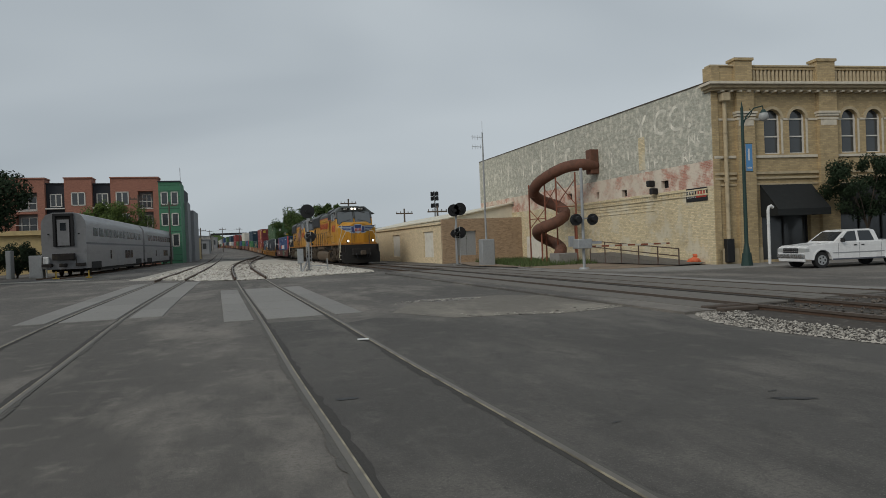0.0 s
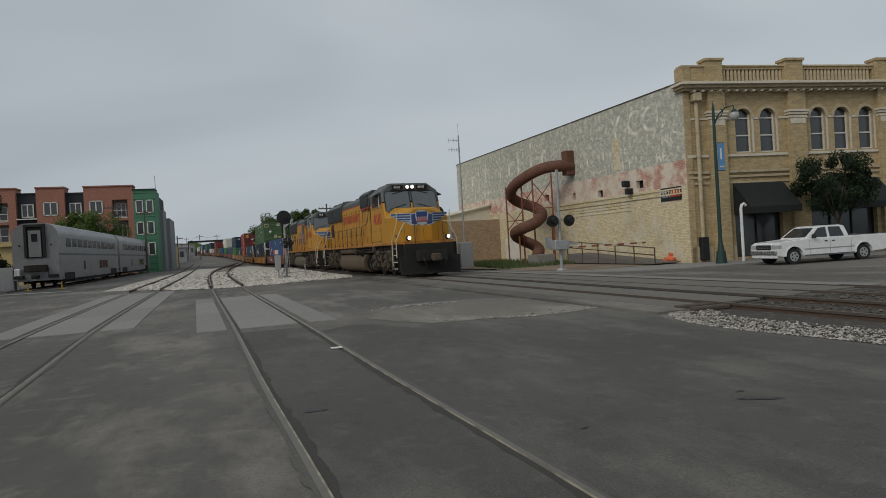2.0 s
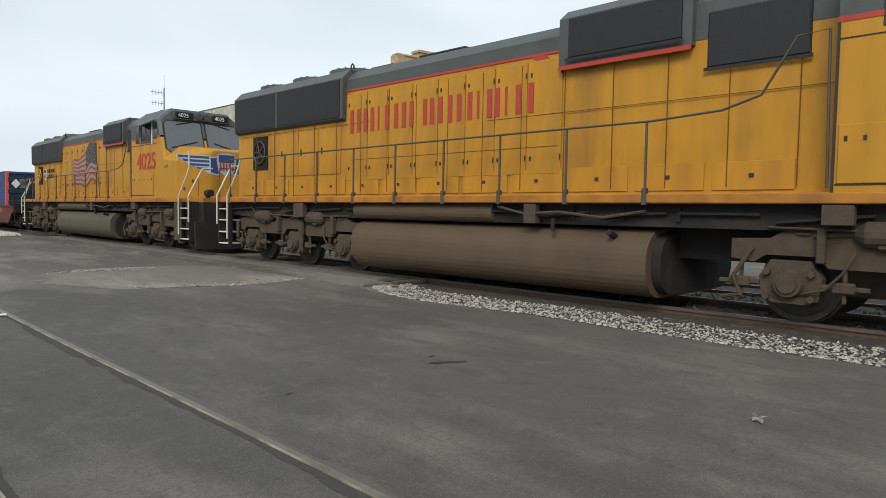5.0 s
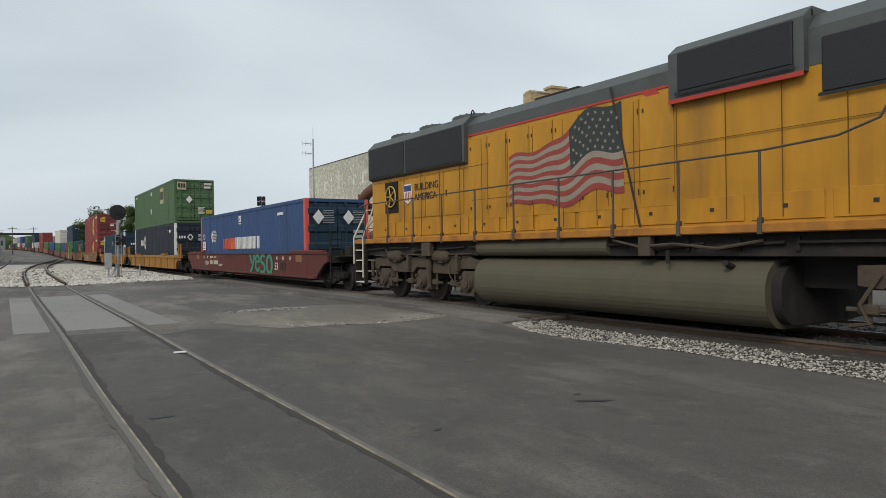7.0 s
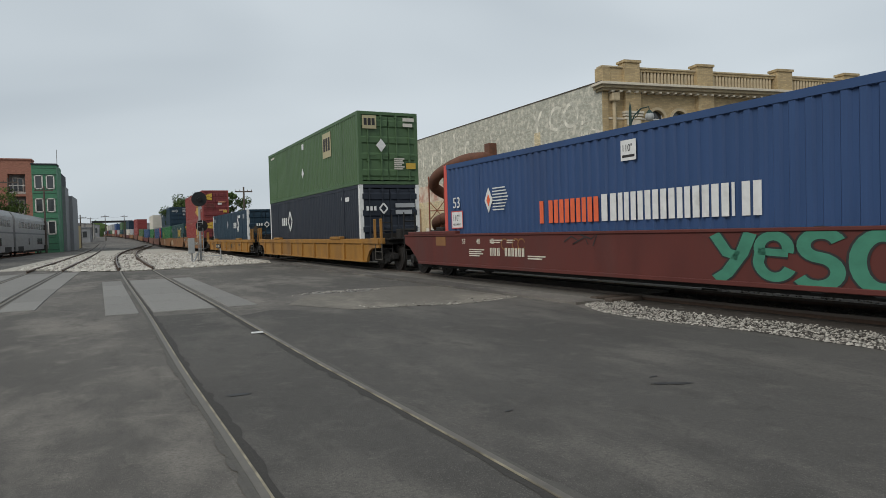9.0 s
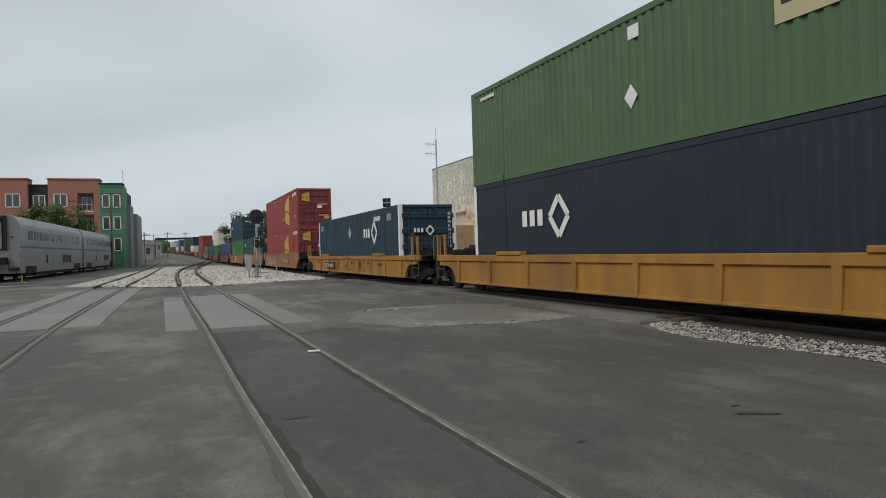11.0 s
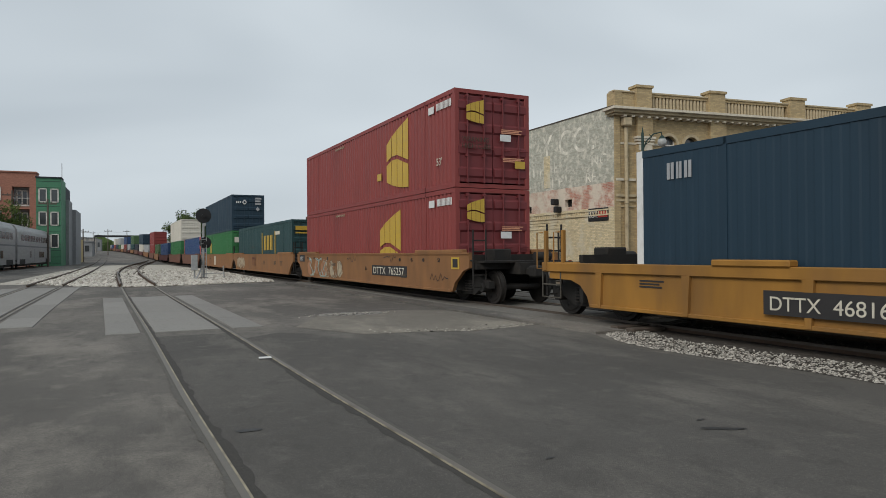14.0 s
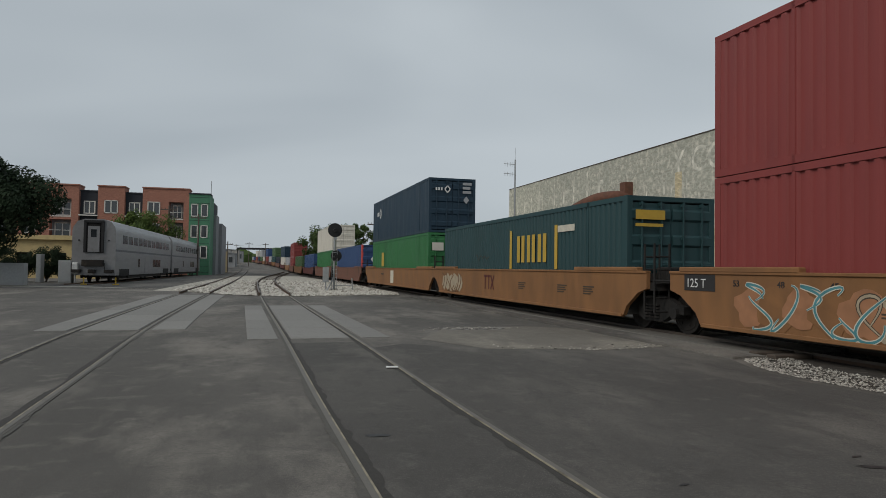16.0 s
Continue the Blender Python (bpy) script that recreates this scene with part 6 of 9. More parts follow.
part("white_patch", box(B(), 0, 0, 0, 0.35, 0.28, 0.004), M["white_paint"], up, "", on_side(X, 0.35, 2.34))
part("yellow_patch", box(B(), 0, 0, 0, 0.42, 0.24, 0.004), M["gold"], up, "", on_end(0.72, -CL / 2 - 0.08, 0.62))
end_bars("serial_mark", up, 0.62, 2.55, 2, 0.5, 0.14, M["c_white"])
end_bars("small_print", up, 0.2, 1.0, 6, 0.45, 0.05, M["c_white"])
side_bars("serial_mark", up, 7.4, 2.55, 1, 0.9, 0.1, M["c_white"])

# yellow car with one navy box
car = well_car("car_yellow", "weathered yellow well car with ribbed flanks", MID["umax"], PITCH, True)
bm = B()
box(bm, 0, 0, 0, 2.2, 0.36, 0.062)
pl = part("number_panel", bm, M["spray_dark"], car, "black panel with a pale car mark", on_side(-1.507, 5.15, 0.46))
words("panel_print", "DTTX  468169", 0.30, M["spray_pale"], pl, Matrix.Translation((0.09, 0.07, 0.064)), 0.003, "pale stencilled car mark", 1.02)
words("length_mark", "53", 0.36, M["spray_dark"], car, on_side(-1.507, 0.68, 0.52), 0.005)
for y0 in (2.75, -0.36, -2.6):
    bm = B()
    stroke(bm, arc(0.1, 0.3, 0.16, 0.28, 180, 360) + [(0.26, 0.6)], 0.035, 0.005)
    stroke(bm, arc(0.65, 0.42, 0.2, 0.14, 30, 220) + arc(0.6, 0.18, 0.2, 0.14, 60, -140), 0.035, 0.005)
    stroke(bm, [(1.0, 0.05), (1.1, 0.6), (1.25, 0.3), (1.4, 0.58)], 0.035, 0.005)
    part("scrawl", bm, M["bogie"], car, "", on_side(-1.506, y0, 0.4) @ Matrix.Diagonal((0.85, 0.85, 1, 1)))
bm = B()
for k in range(7):
    stroke(bm, [(k * 0.17, 0), (k * 0.17 + 0.08, 0.11), (k * 0.17 + 0.14, 0.01)], 0.022, 0.005)
part("scrawl", bm, M["spray_dark"], car, "", on_side(-1.562, 0.4, 1.03))
bm = B()
box(bm, 0, 0, 0, 0.36, 0.3, 0.004)
part("inspection_plate", bm, M["spray_dark"], car, "", on_side(-1.506, -2.2, 0.55))
for y, z, n, w in ((-3.9, 0.86, 2, 0.6), (-4.0, 0.68, 2, 0.5), (-5.5, 0.82, 3, 0.7), (7.8, 0.86, 3, 0.6), (-0.6, 0.84, 2, 0.5)):
    side_bars("stencil_mark", car, y, z, n, w, 0.03, M["spray_dark"], 1.8, -1.506)
box_ = container("c_navy", "navy blue shipping container with white corner posts", MID["umax"], 0, "white_paint", "c_navy")
emblem_mark(box_, M["white_paint"], on_side(X, -4.35, 1.85), 0.5)
diamond("pale_diamond", box_, M["c_grey"], on_side(X, 0.22, 1.95), 0.34)
letter_blocks("serial_mark", [0.1, 0.1, 0.1, 0.1, -0.06, 0.09, 0.09, 0.09, 0.09], 0.2, 0.03, M["white_paint"], box_, on_side(X, -4.35, 2.37), 0.03)
letter_blocks("short_mark", [0.16, 0.12, 0.16], 0.3, 0.05, M["c_grey"], box_, on_side(X, -6.4, 2.3), 0.06)
letter_blocks("short_mark", [0.16, 0.12, 0.16], 0.3, 0.05, M["c_grey"], box_, on_side(X, 7.3, 2.3), 0.06)
emblem_mark(box_, M["white_paint"], on_end(0.05, -CL / 2 - 0.075, 1.8), 0.2)
diamond("pale_diamond", box_, M["bogie"], on_end(-0.75, -CL / 2 - 0.078, 1.45), 0.3)
end_bars("serial_mark", box_, 0.88, 2.45, 9, 0.14, 0.12, M["c_grey"], 1.45)

# tan articulated units: two red boxes, one teal, navy over green
car = well_car("car_tan", "rust-stained tan well car with sprayed tags", MID["red"], UNIT + 1.6, False, (True, False))
X2 = -1.506
pl = part("number_panel", box(B(), 0, 0, 0, 3.27, 0.36, 0.004), M["spray_dark"], car, "black panel with a pale car mark", on_side(X2, -1.74, 0.62))
words("panel_print", "DTTX  765257", 0.36, M["spray_pale"], pl, Matrix.Translation((0.12, 0.055, 0.004)), 0.003, "pale stencilled car mark", 1.3)
words("unit_letter", "A", 0.22, M["spray_dark"], car, on_side(X2, -1.0, 0.78), 0.005)
pl = part("load_plate", box(B(), 0, 0, 0, 0.95, 0.34, 0.004), M["spray_dark"], car, "black plate", on_side(X2, 8.75, 1.02))
words("plate_number", "125 T", 0.26, M["white_paint"], pl, Matrix.Translation((0.06, 0.07, 0.004)), 0.003)
part("yellow_plate", box(B(), 0, 0, 0, 0.5, 0.34, 0.004), M["gold"], car, "", on_side(X2, -8.2, 0.95))
ins = part("inspection_plate", box(B(), 0, 0, 0, 0.3, 0.24, 0.004), M["spray_dark"], car, "", on_side(X2 - 0.005, -8.3, 1.0))
for i, (tx, y) in enumerate((("53", -7.3), ("48", -6.2), ("45", -5.3), ("40", -4.3))):
    words("position_mark", tx, 0.17, M["spray_dark"], car, on_side(X2, y, 1.14), 0.005)
    words("position_mark", tx, 0.17, M["spray_dark"], car, on_side(X2, 7.3 - i * 1.1, 1.14), 0.005)


def wild_tag(parent, y, z, scale, fills, edge, seed, label):
    """A sprawling sprayed piece: a cloudy ground, then looping outlined strokes with a coloured core."""
    rnd = random.Random(seed)
    W, H = 2.9 * scale, 0.92 * scale
    for k in range(5):
        cx, r = W * (k + 0.5) / 5, H * rnd.uniform(0.4, 0.52)
        pts = [(cx + r * 1.1 * rnd.uniform(0.75, 1.15) * math.cos(a * 0.3927), min(0.99 * H, max(0.02, H / 2 + r * rnd.uniform(0.75, 1.1) * math.sin(a * 0.3927)))) for a in range(16)]
        part("tag_ground", sheet(B(), pts, 0.002 + 0.0006 * k), M[fills[k % 2]], parent, "", on_side(X2, y, z))
    for k in range(7):
        cx = W * (k + 0.4) / 7
        a0, lean, b1, b2 = rnd.uniform(0, 6.3), rnd.uniform(-0.2, 0.3), rnd.uniform(0.7, 1.4), rnd.uniform(1.6, 2.4)
        pts = []
        for j in range(19):
            u = j / 18
            v = 0.5 + 0.45 * math.sin(a0 + u * 3.14 * b1)
            pts.append((cx + lean * v + 0.24 * scale * math.sin(a0 + 3.14 * u * b2), H * v))
        for nm, mt, w, d in (("tag_outline", edge, 0.085, 0.0065), ("tag_stroke", fills[2], 0.045, 0.0085)):
            bm = B()
            stroke(bm, pts, [w * (0.35 + 0.65 * math.sin(3.1 * (i + 0.3) / 19)) for i in range(19)], d + 0.0004 * k)
            part(nm, bm, M[mt], parent, label if k == 0 else "", on_side(X2, y, z))


wild_tag(car, 7.1, 0.32, 1.0, ("spray_peach", "car_tan", "spray_teal"), "spray_pale", 4, "large peach and teal sprayed tag")
wild_tag(car, 4.4, 0.34, 0.85, ("spray_faint", "car_tan", "spray_faint"), "bogie", 9, "pale sprayed tag")
for y0, sd in ((1.2, 3), (-2.9, 5), (-6.8, 8)):
    rnd = random.Random(sd)
    bm = B()
    stroke(bm, [(k * 0.12, rnd.uniform(0, 0.26)) for k in range(11)], 0.025, 0.005)
    part("scrawl", bm, M["spray_dark"], car, "", on_side(X2, y0, 1.08 if sd != 8 else 0.55))
for y, z, n, w in ((3.2, 0.98, 3, 0.55), (4.2, 0.8, 2, 0.4), (-1.9, 0.9, 2, 0.5), (-4.5, 0.7, 3, 0.5)):
    side_bars("stencil_mark", car, y, z, n, w, 0.03, M["bogie"], 1.8, X2)


def window_logo(parent, x, z, s, split):
    """A curved four-pane mark in gold with red glazing bars."""
    bm = B()
    for k in range(4):
        u0, u1 = (k + 0.04) / 4, (k + 0.96) / 4
        for j in range(2):
            def edge(u):
                mid = -0.08 + 0.07 * math.sin(4.2 * u)
                return (mid + 0.03, 0.2 + 0.3 * u ** 0.7) if j else (-0.5 + 0.14 * (1 - u) ** 2, mid - 0.03)
            pts = [(u0, edge(u0)[0]), (u1, edge(u1)[0]), (u1, edge(u1)[1]), (u0, edge(u0)[1])]
            sheet(bm, [(a * 1.65 * s, b * 1.95 * s) for a, b in pts], 0.004)
    m = on_side(X, x, z) if split else on_end(x, -CL / 2 - 0.08, z)
    return part("pane_mark", bm, M["gold"], parent, "gold four-pane mark", m)


for tier, lab in ((0, "brick red ribbed shipping container with a gold pane mark"), (1, "brick red ribbed shipping container, stacked on another")):
    b = container("c_red", lab, MID["red"], tier, "c_red", "c_red_door")
    window_logo(b, -2.75 if tier else -2.05, 1.48 if tier else 1.34, 1.2, True)
    window_logo(b, -0.95, 2.25, 0.36, False)
    letter_blocks("serial_mark", [0.14, 0.14, 0.14, 0.14, 0.14, 0.14], 0.22, 0.04, M["white_paint"], b, on_side(X, -6.88, 2.42), 0.03)
    part("prefix_plate", box(B(), 0, 0, 0, 0.4, 0.22, 0.004), M["white_paint"], b, "", on_side(X, -6.3, 2.4))
    if tier:
        words("length_mark", "53'", 0.32, M["spray_pale"], b, on_side(X, -6.85, 0.75), 0.005)
        words("warning_notice", "WARNING\nHIGH CUBE", 0.2, M["bogie"], b, on_end(-1.1, -CL / 2 - 0.08, 1.35), 0.004, "", 0.95)
        part("small_logo", box(B(), 0, 0, 0, 0.42, 0.26, 0.004), M["gold"], b, "", on_side(X, -1.82, 0.76))
    words("warning_notice", "WARNING HIGHCUBE", 0.13, M["spray_faint"], b, on_side(X, 3.3, 2.58), 0.004, "", 0.95)
    for k in range(2):
        end_bars("small_print", b, 0.25 + 0.05 * k, 1.75 - 0.85 * k, 3, 0.75, 0.03, M["spray_pink"])
    part("prefix_plate", box(B(), 0, 0, 0, 0.38, 0.2, 0.004), M["white_paint"], b, "", on_end(0.2, -CL / 2 - 0.08, 1.42))
    part("yellow_patch", box(B(), 0, 0, 0, 0.36, 0.22, 0.004), M["gold"], b, "", on_end(0.72, -CL / 2 - 0.08, 0.62))

car = well_car("car_tan", "rust-stained tan well car with a pale sprayed tag", MID["teal"], UNIT, False, (False, False))
wild_tag(car, 7.6, 0.36, 0.95, ("spray_faint", "spray_faint", "car_tan"), "bogie", 21, "pale outlined sprayed tag")
bm = B()
for k, pts in enumerate(([(0, 0.6), (0.35, 0.6)], [(0.17, 0.6), (0.17, 0.1)], [(0.4, 0.6), (0.75, 0.6)], [(0.57, 0.6), (0.57, 0.1)], [(0.8, 0.62), (1.1, 0.1)], [(1.12, 0.62), (0.78, 0.1)])):
    stroke(bm, pts, 0.09, 0.005)
part("tag_stroke", bm, M["car_red"], car, "", on_side(X2, 1.9, 0.55))
for y in (-1.6, -4.6, -6.2):
    side_bars("stencil_mark", car, y, 0.95, 4, 0.6, 0.035, M["bogie"], 1.8, X2)
b = container("c_teal", "teal ribbed shipping container with yellow block mark", MID["teal"], 0, "c_teal", "c_teal")
bm = B()
for x in (-1.55, 1.4):
    box(bm, x, -0.62, 0, x + 0.16, 0.62, 0.004)
for x in (-1.0, -0.3, 0.4):
    box(bm, x, -0.42, 0, x + 0.2, 0.42, 0.004)
    box(bm, x + 0.32, -0.42, 0, x + 0.52, 0.42, 0.004)
part("block_mark", bm, M["gold"], b, "yellow block mark between bars", on_side(X, -2.2, 1.7) @ Matrix.Diagonal((1.25, 1.1, 1, 1)))
side_bars("serial_mark", b, -4.17, 2.15, 1, 1.1, 0.2, M["spray_pale"])
part("name_mark", box(B(), 0, 0, 0, 0.85, 0.24, 0.004), M["gold"], b, "", on_end(-1.1, -CL / 2 - 0.08, 2.3))
end_bars("small_print", b, -1.1, 2.12, 1, 0.8, 0.08, M["gold"])
bm = B()
rnd = random.Random(2)
stroke(bm, [(k * 0.11, rnd.uniform(0, 0.22)) for k in range(15)], 0.035, 0.005)
part("scrawl", bm, M["bogie"], b, "", on_side(X, 3.4, 1.35))

car = well_car("car_tan", "rust-stained tan well car", MID["navy"], UNIT + 1.6, False, (False, True))
part("pale_patch", box(B(), 0, 0, 0, 0.9, 0.8, 0.004), M["spray_pale"], car, "", on_side(X2, 0.5, 0.45))
side_bars("stencil_mark", car, 3.6, 0.95, 1, 0.8, 0.1, M["bogie"], 1.8, X2)
b = container("c_bright", "bright green shipping container with a yellow plate", MID["navy"], 0)
part("logo_plate", box(B(), 0, 0, 0, 0.8, 0.95, 0.004), M["gold"], b, "", on_side(X, 4.6, 1.1))
end_pl = part("logo_plate", box(B(), 0, 0, 0, 0.62, 0.42, 0.004), M["c_white"], b, "", on_end(-1.1, -CL / 2 - 0.08, 1.95))
b = container("c_navy", "navy blue shipping container, stacked on a green one", MID["navy"], 1, "c_navy", "c_navy")
emblem_mark(b, M["white_paint"], on_side(X, 5.2, 1.95), 0.34)
emblem_mark(b, M["white_paint"], on_end(-0.3, -CL / 2 - 0.075, 2.3), 0.18)
end_bars("serial_mark", b, 0.55, 2.55, 3, 0.5, 0.14, M["c_grey"])
diamond("pale_diamond", b, M["c_grey"], on_end(0.75, -CL / 2 - 0.078, 1.75), 0.2)

# the tail of the train, down the line
TAIL = [("car_brown", [("c_blue", "coral")]), ("car_brown", [("c_bright", None), ("c_white", None)]), ("car_red", [("c_blue", None)]), ("car_tan", [("c_green", None)]),
        ("car_brown", [("c_red", None), ("c_red", None)]), ("car_tan", [("c_grey", None)]), ("car_red", [("c_white", None), ("c_navy", None)]), ("car_brown", [("c_black", None)]),
        ("car_tan", [("c_teal", None), ("c_green", None)]), ("car_red", [("c_grey", None)]), ("car_brown", [("c_red", None), ("c_blue", None)]), ("car_tan", [("c_white", None)]),
        ("car_red", [("c_green", None), ("c_grey", None)]), ("car_brown", [("c_navy", None)]), ("car_tan", [("c_red", None), ("c_white", None)]), ("car_red", [("c_blue", None)]), ("car_brown", [("c_grey", None)])]
PLAIN = {"c_blue": "blue", "c_bright": "bright green", "c_white": "cream", "c_green": "olive green", "c_red": "brick red", "c_grey": "grey", "c_navy": "navy", "c_black": "dark slate", "c_teal": "teal"}
spin_near = len(SPIN)
s = DOOR["navy"] + 21.3
for i, (cp, load) in enumerate(TAIL):
    mid = s + CL / 2
    well_car(cp, "dull well car in the far part of the train", mid, 21.0, False)
    for tier, (col, posts) in enumerate(load):
        cc = container(col, PLAIN[col] + " ribbed shipping container in the far part of the train", mid, tier, posts)
        if i in (0, 2):
            diamond("door_emblem", cc, M["white_paint"], on_end(-0.2, -CL / 2 - 0.08, 1.7), 0.4)
    s += 20.9

# ---- buildings ----
def brick_paint(name, colour, mortar, dirt, dirt_at=(0.55, 0.75), rough=0.9, patch=None, patch_at=(0.5, 0.6), patch_scale=0.5, wide=0.21):
    """Brickwork with joints, stains at two scales and worn paint patches, on upright walls."""
    m = bpy.data.materials.new(name)
    m.use_nodes = True
    n, l = m.node_tree.nodes, m.node_tree.links
    b = n["Principled BSDF"]
    b.inputs["Roughness"].default_value = rough
    tc, sep, com, add = n.new("ShaderNodeTexCoord"), n.new("ShaderNodeSeparateXYZ"), n.new("ShaderNodeCombineXYZ"), n.new("ShaderNodeMath")
    l.new(tc.outputs["Object"], sep.inputs[0])
    l.new(sep.outputs["X"], add.inputs[0]), l.new(sep.outputs["Y"], add.inputs[1])
    l.new(add.outputs[0], com.inputs["X"]), l.new(sep.outputs["Z"], com.inputs["Y"])
    br = n.new("ShaderNodeTexBrick")
    br.inputs["Scale"].default_value = 1.0
    br.inputs["Brick Width"].default_value, br.inputs["Row Height"].default_value, br.inputs["Mortar Size"].default_value = wide, 0.075, 0.006
    br.inputs["Color1"].default_value = (*[c * 0.82 for c in colour], 1)
    br.inputs["Color2"].default_value = (*[min(1, c * 1.15) for c in colour], 1)
    br.inputs["Mortar"].default_value = (*mortar, 1)
    l.new(com.outputs[0], br.inputs["Vector"])
    col = br.outputs["Color"]

    def blend(scale, at, c, amount, detail=7):
        nonlocal col
        t, r, x = n.new("ShaderNodeTexNoise"), n.new("ShaderNodeMapRange"), n.new("ShaderNodeMix")
        t.inputs["Scale"].default_value, t.inputs["Detail"].default_value = scale, detail
        t.inputs["Roughness"].default_value = 0.65
        l.new(tc.outputs["Object"], t.inputs["Vector"])
        r.inputs["From Min"].default_value, r.inputs["From Max"].default_value, r.inputs["To Max"].default_value = at[0], at[1], amount
        l.new(t.outputs["Fac"], r.inputs["Value"])
        x.data_type = "RGBA"
        l.new(r.outputs["Result"], x.inputs["Factor"])
        l.new(col, x.inputs["A"])
        x.inputs["B"].default_value = (*c, 1)
        col = x.outputs["Result"]
    if patch:
        blend(patch_scale, patch_at, patch, 0.9)
    blend(0.35, dirt_at, dirt, 0.55)
    blend(4.0, (0.55, 0.75), tuple(c * 0.6 for c in dirt), 0.5)
    l.new(col, b.inputs["Base Color"])
    bp = n.new("ShaderNodeBump")
    bp.inputs["Strength"].default_value, bp.inputs["Distance"].default_value = 0.4, 0.01
    l.new(br.outputs["Fac"], bp.inputs["Height"])
    bp.invert = True
    l.new(bp.outputs["Normal"], b.inputs["Normal"])
    return m


M["buff_brick"] = brick_paint("buff_brick", (0.43, 0.325, 0.175), (0.34, 0.27, 0.17), (0.29, 0.215, 0.12))
M["buff_wall"] = brick_paint("pale_buff_brick", (0.62, 0.52, 0.325), (0.40, 0.35, 0.26), (0.33, 0.26, 0.16), patch=(0.60, 0.55, 0.42), patch_at=(0.5, 0.62), patch_scale=0.9)
M["mural"] = brick_paint("ghost_sign_brick", (0.41, 0.405, 0.335), (0.36, 0.355, 0.3), (0.25, 0.255, 0.215), patch=(0.64, 0.61, 0.515), patch_at=(0.48, 0.62), patch_scale=3.4)
M["red_band"] = brick_paint("flaking_red_brick", (0.46, 0.215, 0.155), (0.52, 0.44, 0.36), (0.56, 0.5, 0.4), dirt_at=(0.45, 0.6), patch=(0.68, 0.61, 0.5), patch_at=(0.42, 0.56), patch_scale=1.1)
M["tan_brick"] = brick_paint("tan_rough_brick", (0.66, 0.54, 0.35), (0.55, 0.45, 0.3), (0.52, 0.42, 0.26))
M["brown_brick"] = brick_paint("brown_brick", (0.36, 0.25, 0.155), (0.32, 0.24, 0.16), (0.22, 0.145, 0.09))
M["trim"] = surface("buff_stone_trim", (0.47, 0.385, 0.25), 0.85, vary=0.2, grain=6, dirt=(0.3, 0.24, 0.16), bump=0.1)
M["pale_trim"] = surface("pale_stone_trim", (0.60, 0.545, 0.44), 0.85, vary=0.15, grain=6, dirt=(0.4, 0.35, 0.27), bump=0.1)
M["awning"] = surface("black_canvas", (0.016, 0.018, 0.018), 0.85, vary=0.25, grain=5, bump=0.1)
M["pane"] = surface("window_glass", (0.045, 0.05, 0.052), 0.06, vary=0.2, grain=1.5, bump=0, spec=0.8)
M["curtain"] = surface("plum_curtain", (0.16, 0.10, 0.095), 0.9, vary=0.2, grain=8, bump=0.1)
M["white_frame"] = surface("white_window_frame", (0.62, 0.60, 0.55), 0.6, vary=0.12, grain=6, bump=0.03)
M["rust_tube"] = surface("rusty_slide_tube", (0.155, 0.072, 0.047), 0.8, 0.15, vary=0.3, grain=5, coarse=0.8, dirt=(0.075, 0.045, 0.035), bump=0.2)
M["rust_frame"] = surface("rusty_red_frame", (0.24, 0.085, 0.05), 0.8, 0.1, vary=0.25, grain=8, bump=0.1)
M["galv"] = surface("galvanised_steel", (0.36, 0.37, 0.37), 0.5, 0.4, vary=0.15, grain=9, bump=0.05)
M["signal_black"] = surface("signal_black", (0.014, 0.014, 0.015), 0.6, vary=0.2, grain=9, bump=0.05)
M["cream_door"] = surface("cream_door_paint", (0.66, 0.63, 0.55), 0.7, vary=0.12, grain=4, dirt=(0.45, 0.4, 0.32), bump=0.05)
M["roof_cream"] = surface("cream_metal_roof", (0.60, 0.56, 0.45), 0.6, vary=0.1, grain=3, bump=0.05)
M["green_post"] = surface("dark_green_post", (0.022, 0.05, 0.042), 0.5, 0.2, vary=0.2, grain=9, bump=0.05)
M["globe"] = surface("frosted_globe", (0.36, 0.37, 0.36), 0.3, vary=0.05, grain=3, bump=0)
M["banner"] = surface("blue_banner", (0.10, 0.27, 0.52), 0.8, vary=0.12, grain=4, bump=0.05)
M["cone"] = surface("orange_bag", (0.62, 0.14, 0.06), 0.8, vary=0.25, grain=6, bump=0.2)


def wall(bm, x0, x1, z0, z1, holes, y0, y1, mi=0):
    """An upright wall in the x-z plane, y0 to y1 thick, with rectangular openings through it."""
    xs = sorted({x0, x1, *[h[0] for h in holes], *[h[1] for h in holes]})
    zs = sorted({z0, z1, *[h[2] for h in holes], *[h[3] for h in holes]})
    xs, zs = [v for v in xs if x0 <= v <= x1], [v for v in zs if z0 <= v <= z1]
    for a, b in zip(xs, xs[1:]):
        run = None
        for c, d in zip(zs, zs[1:]):
            solid = not any(h[0] < (a + b) / 2 < h[1] and h[2] < (c + d) / 2 < h[3] for h in holes)
            if solid:
                run = (run[0], d) if run else (c, d)
            if (not solid or d == zs[-1]) and run:
                box(bm, a, y0, run[0], b, y1, run[1], 0, mi)
                run = None
    return bm


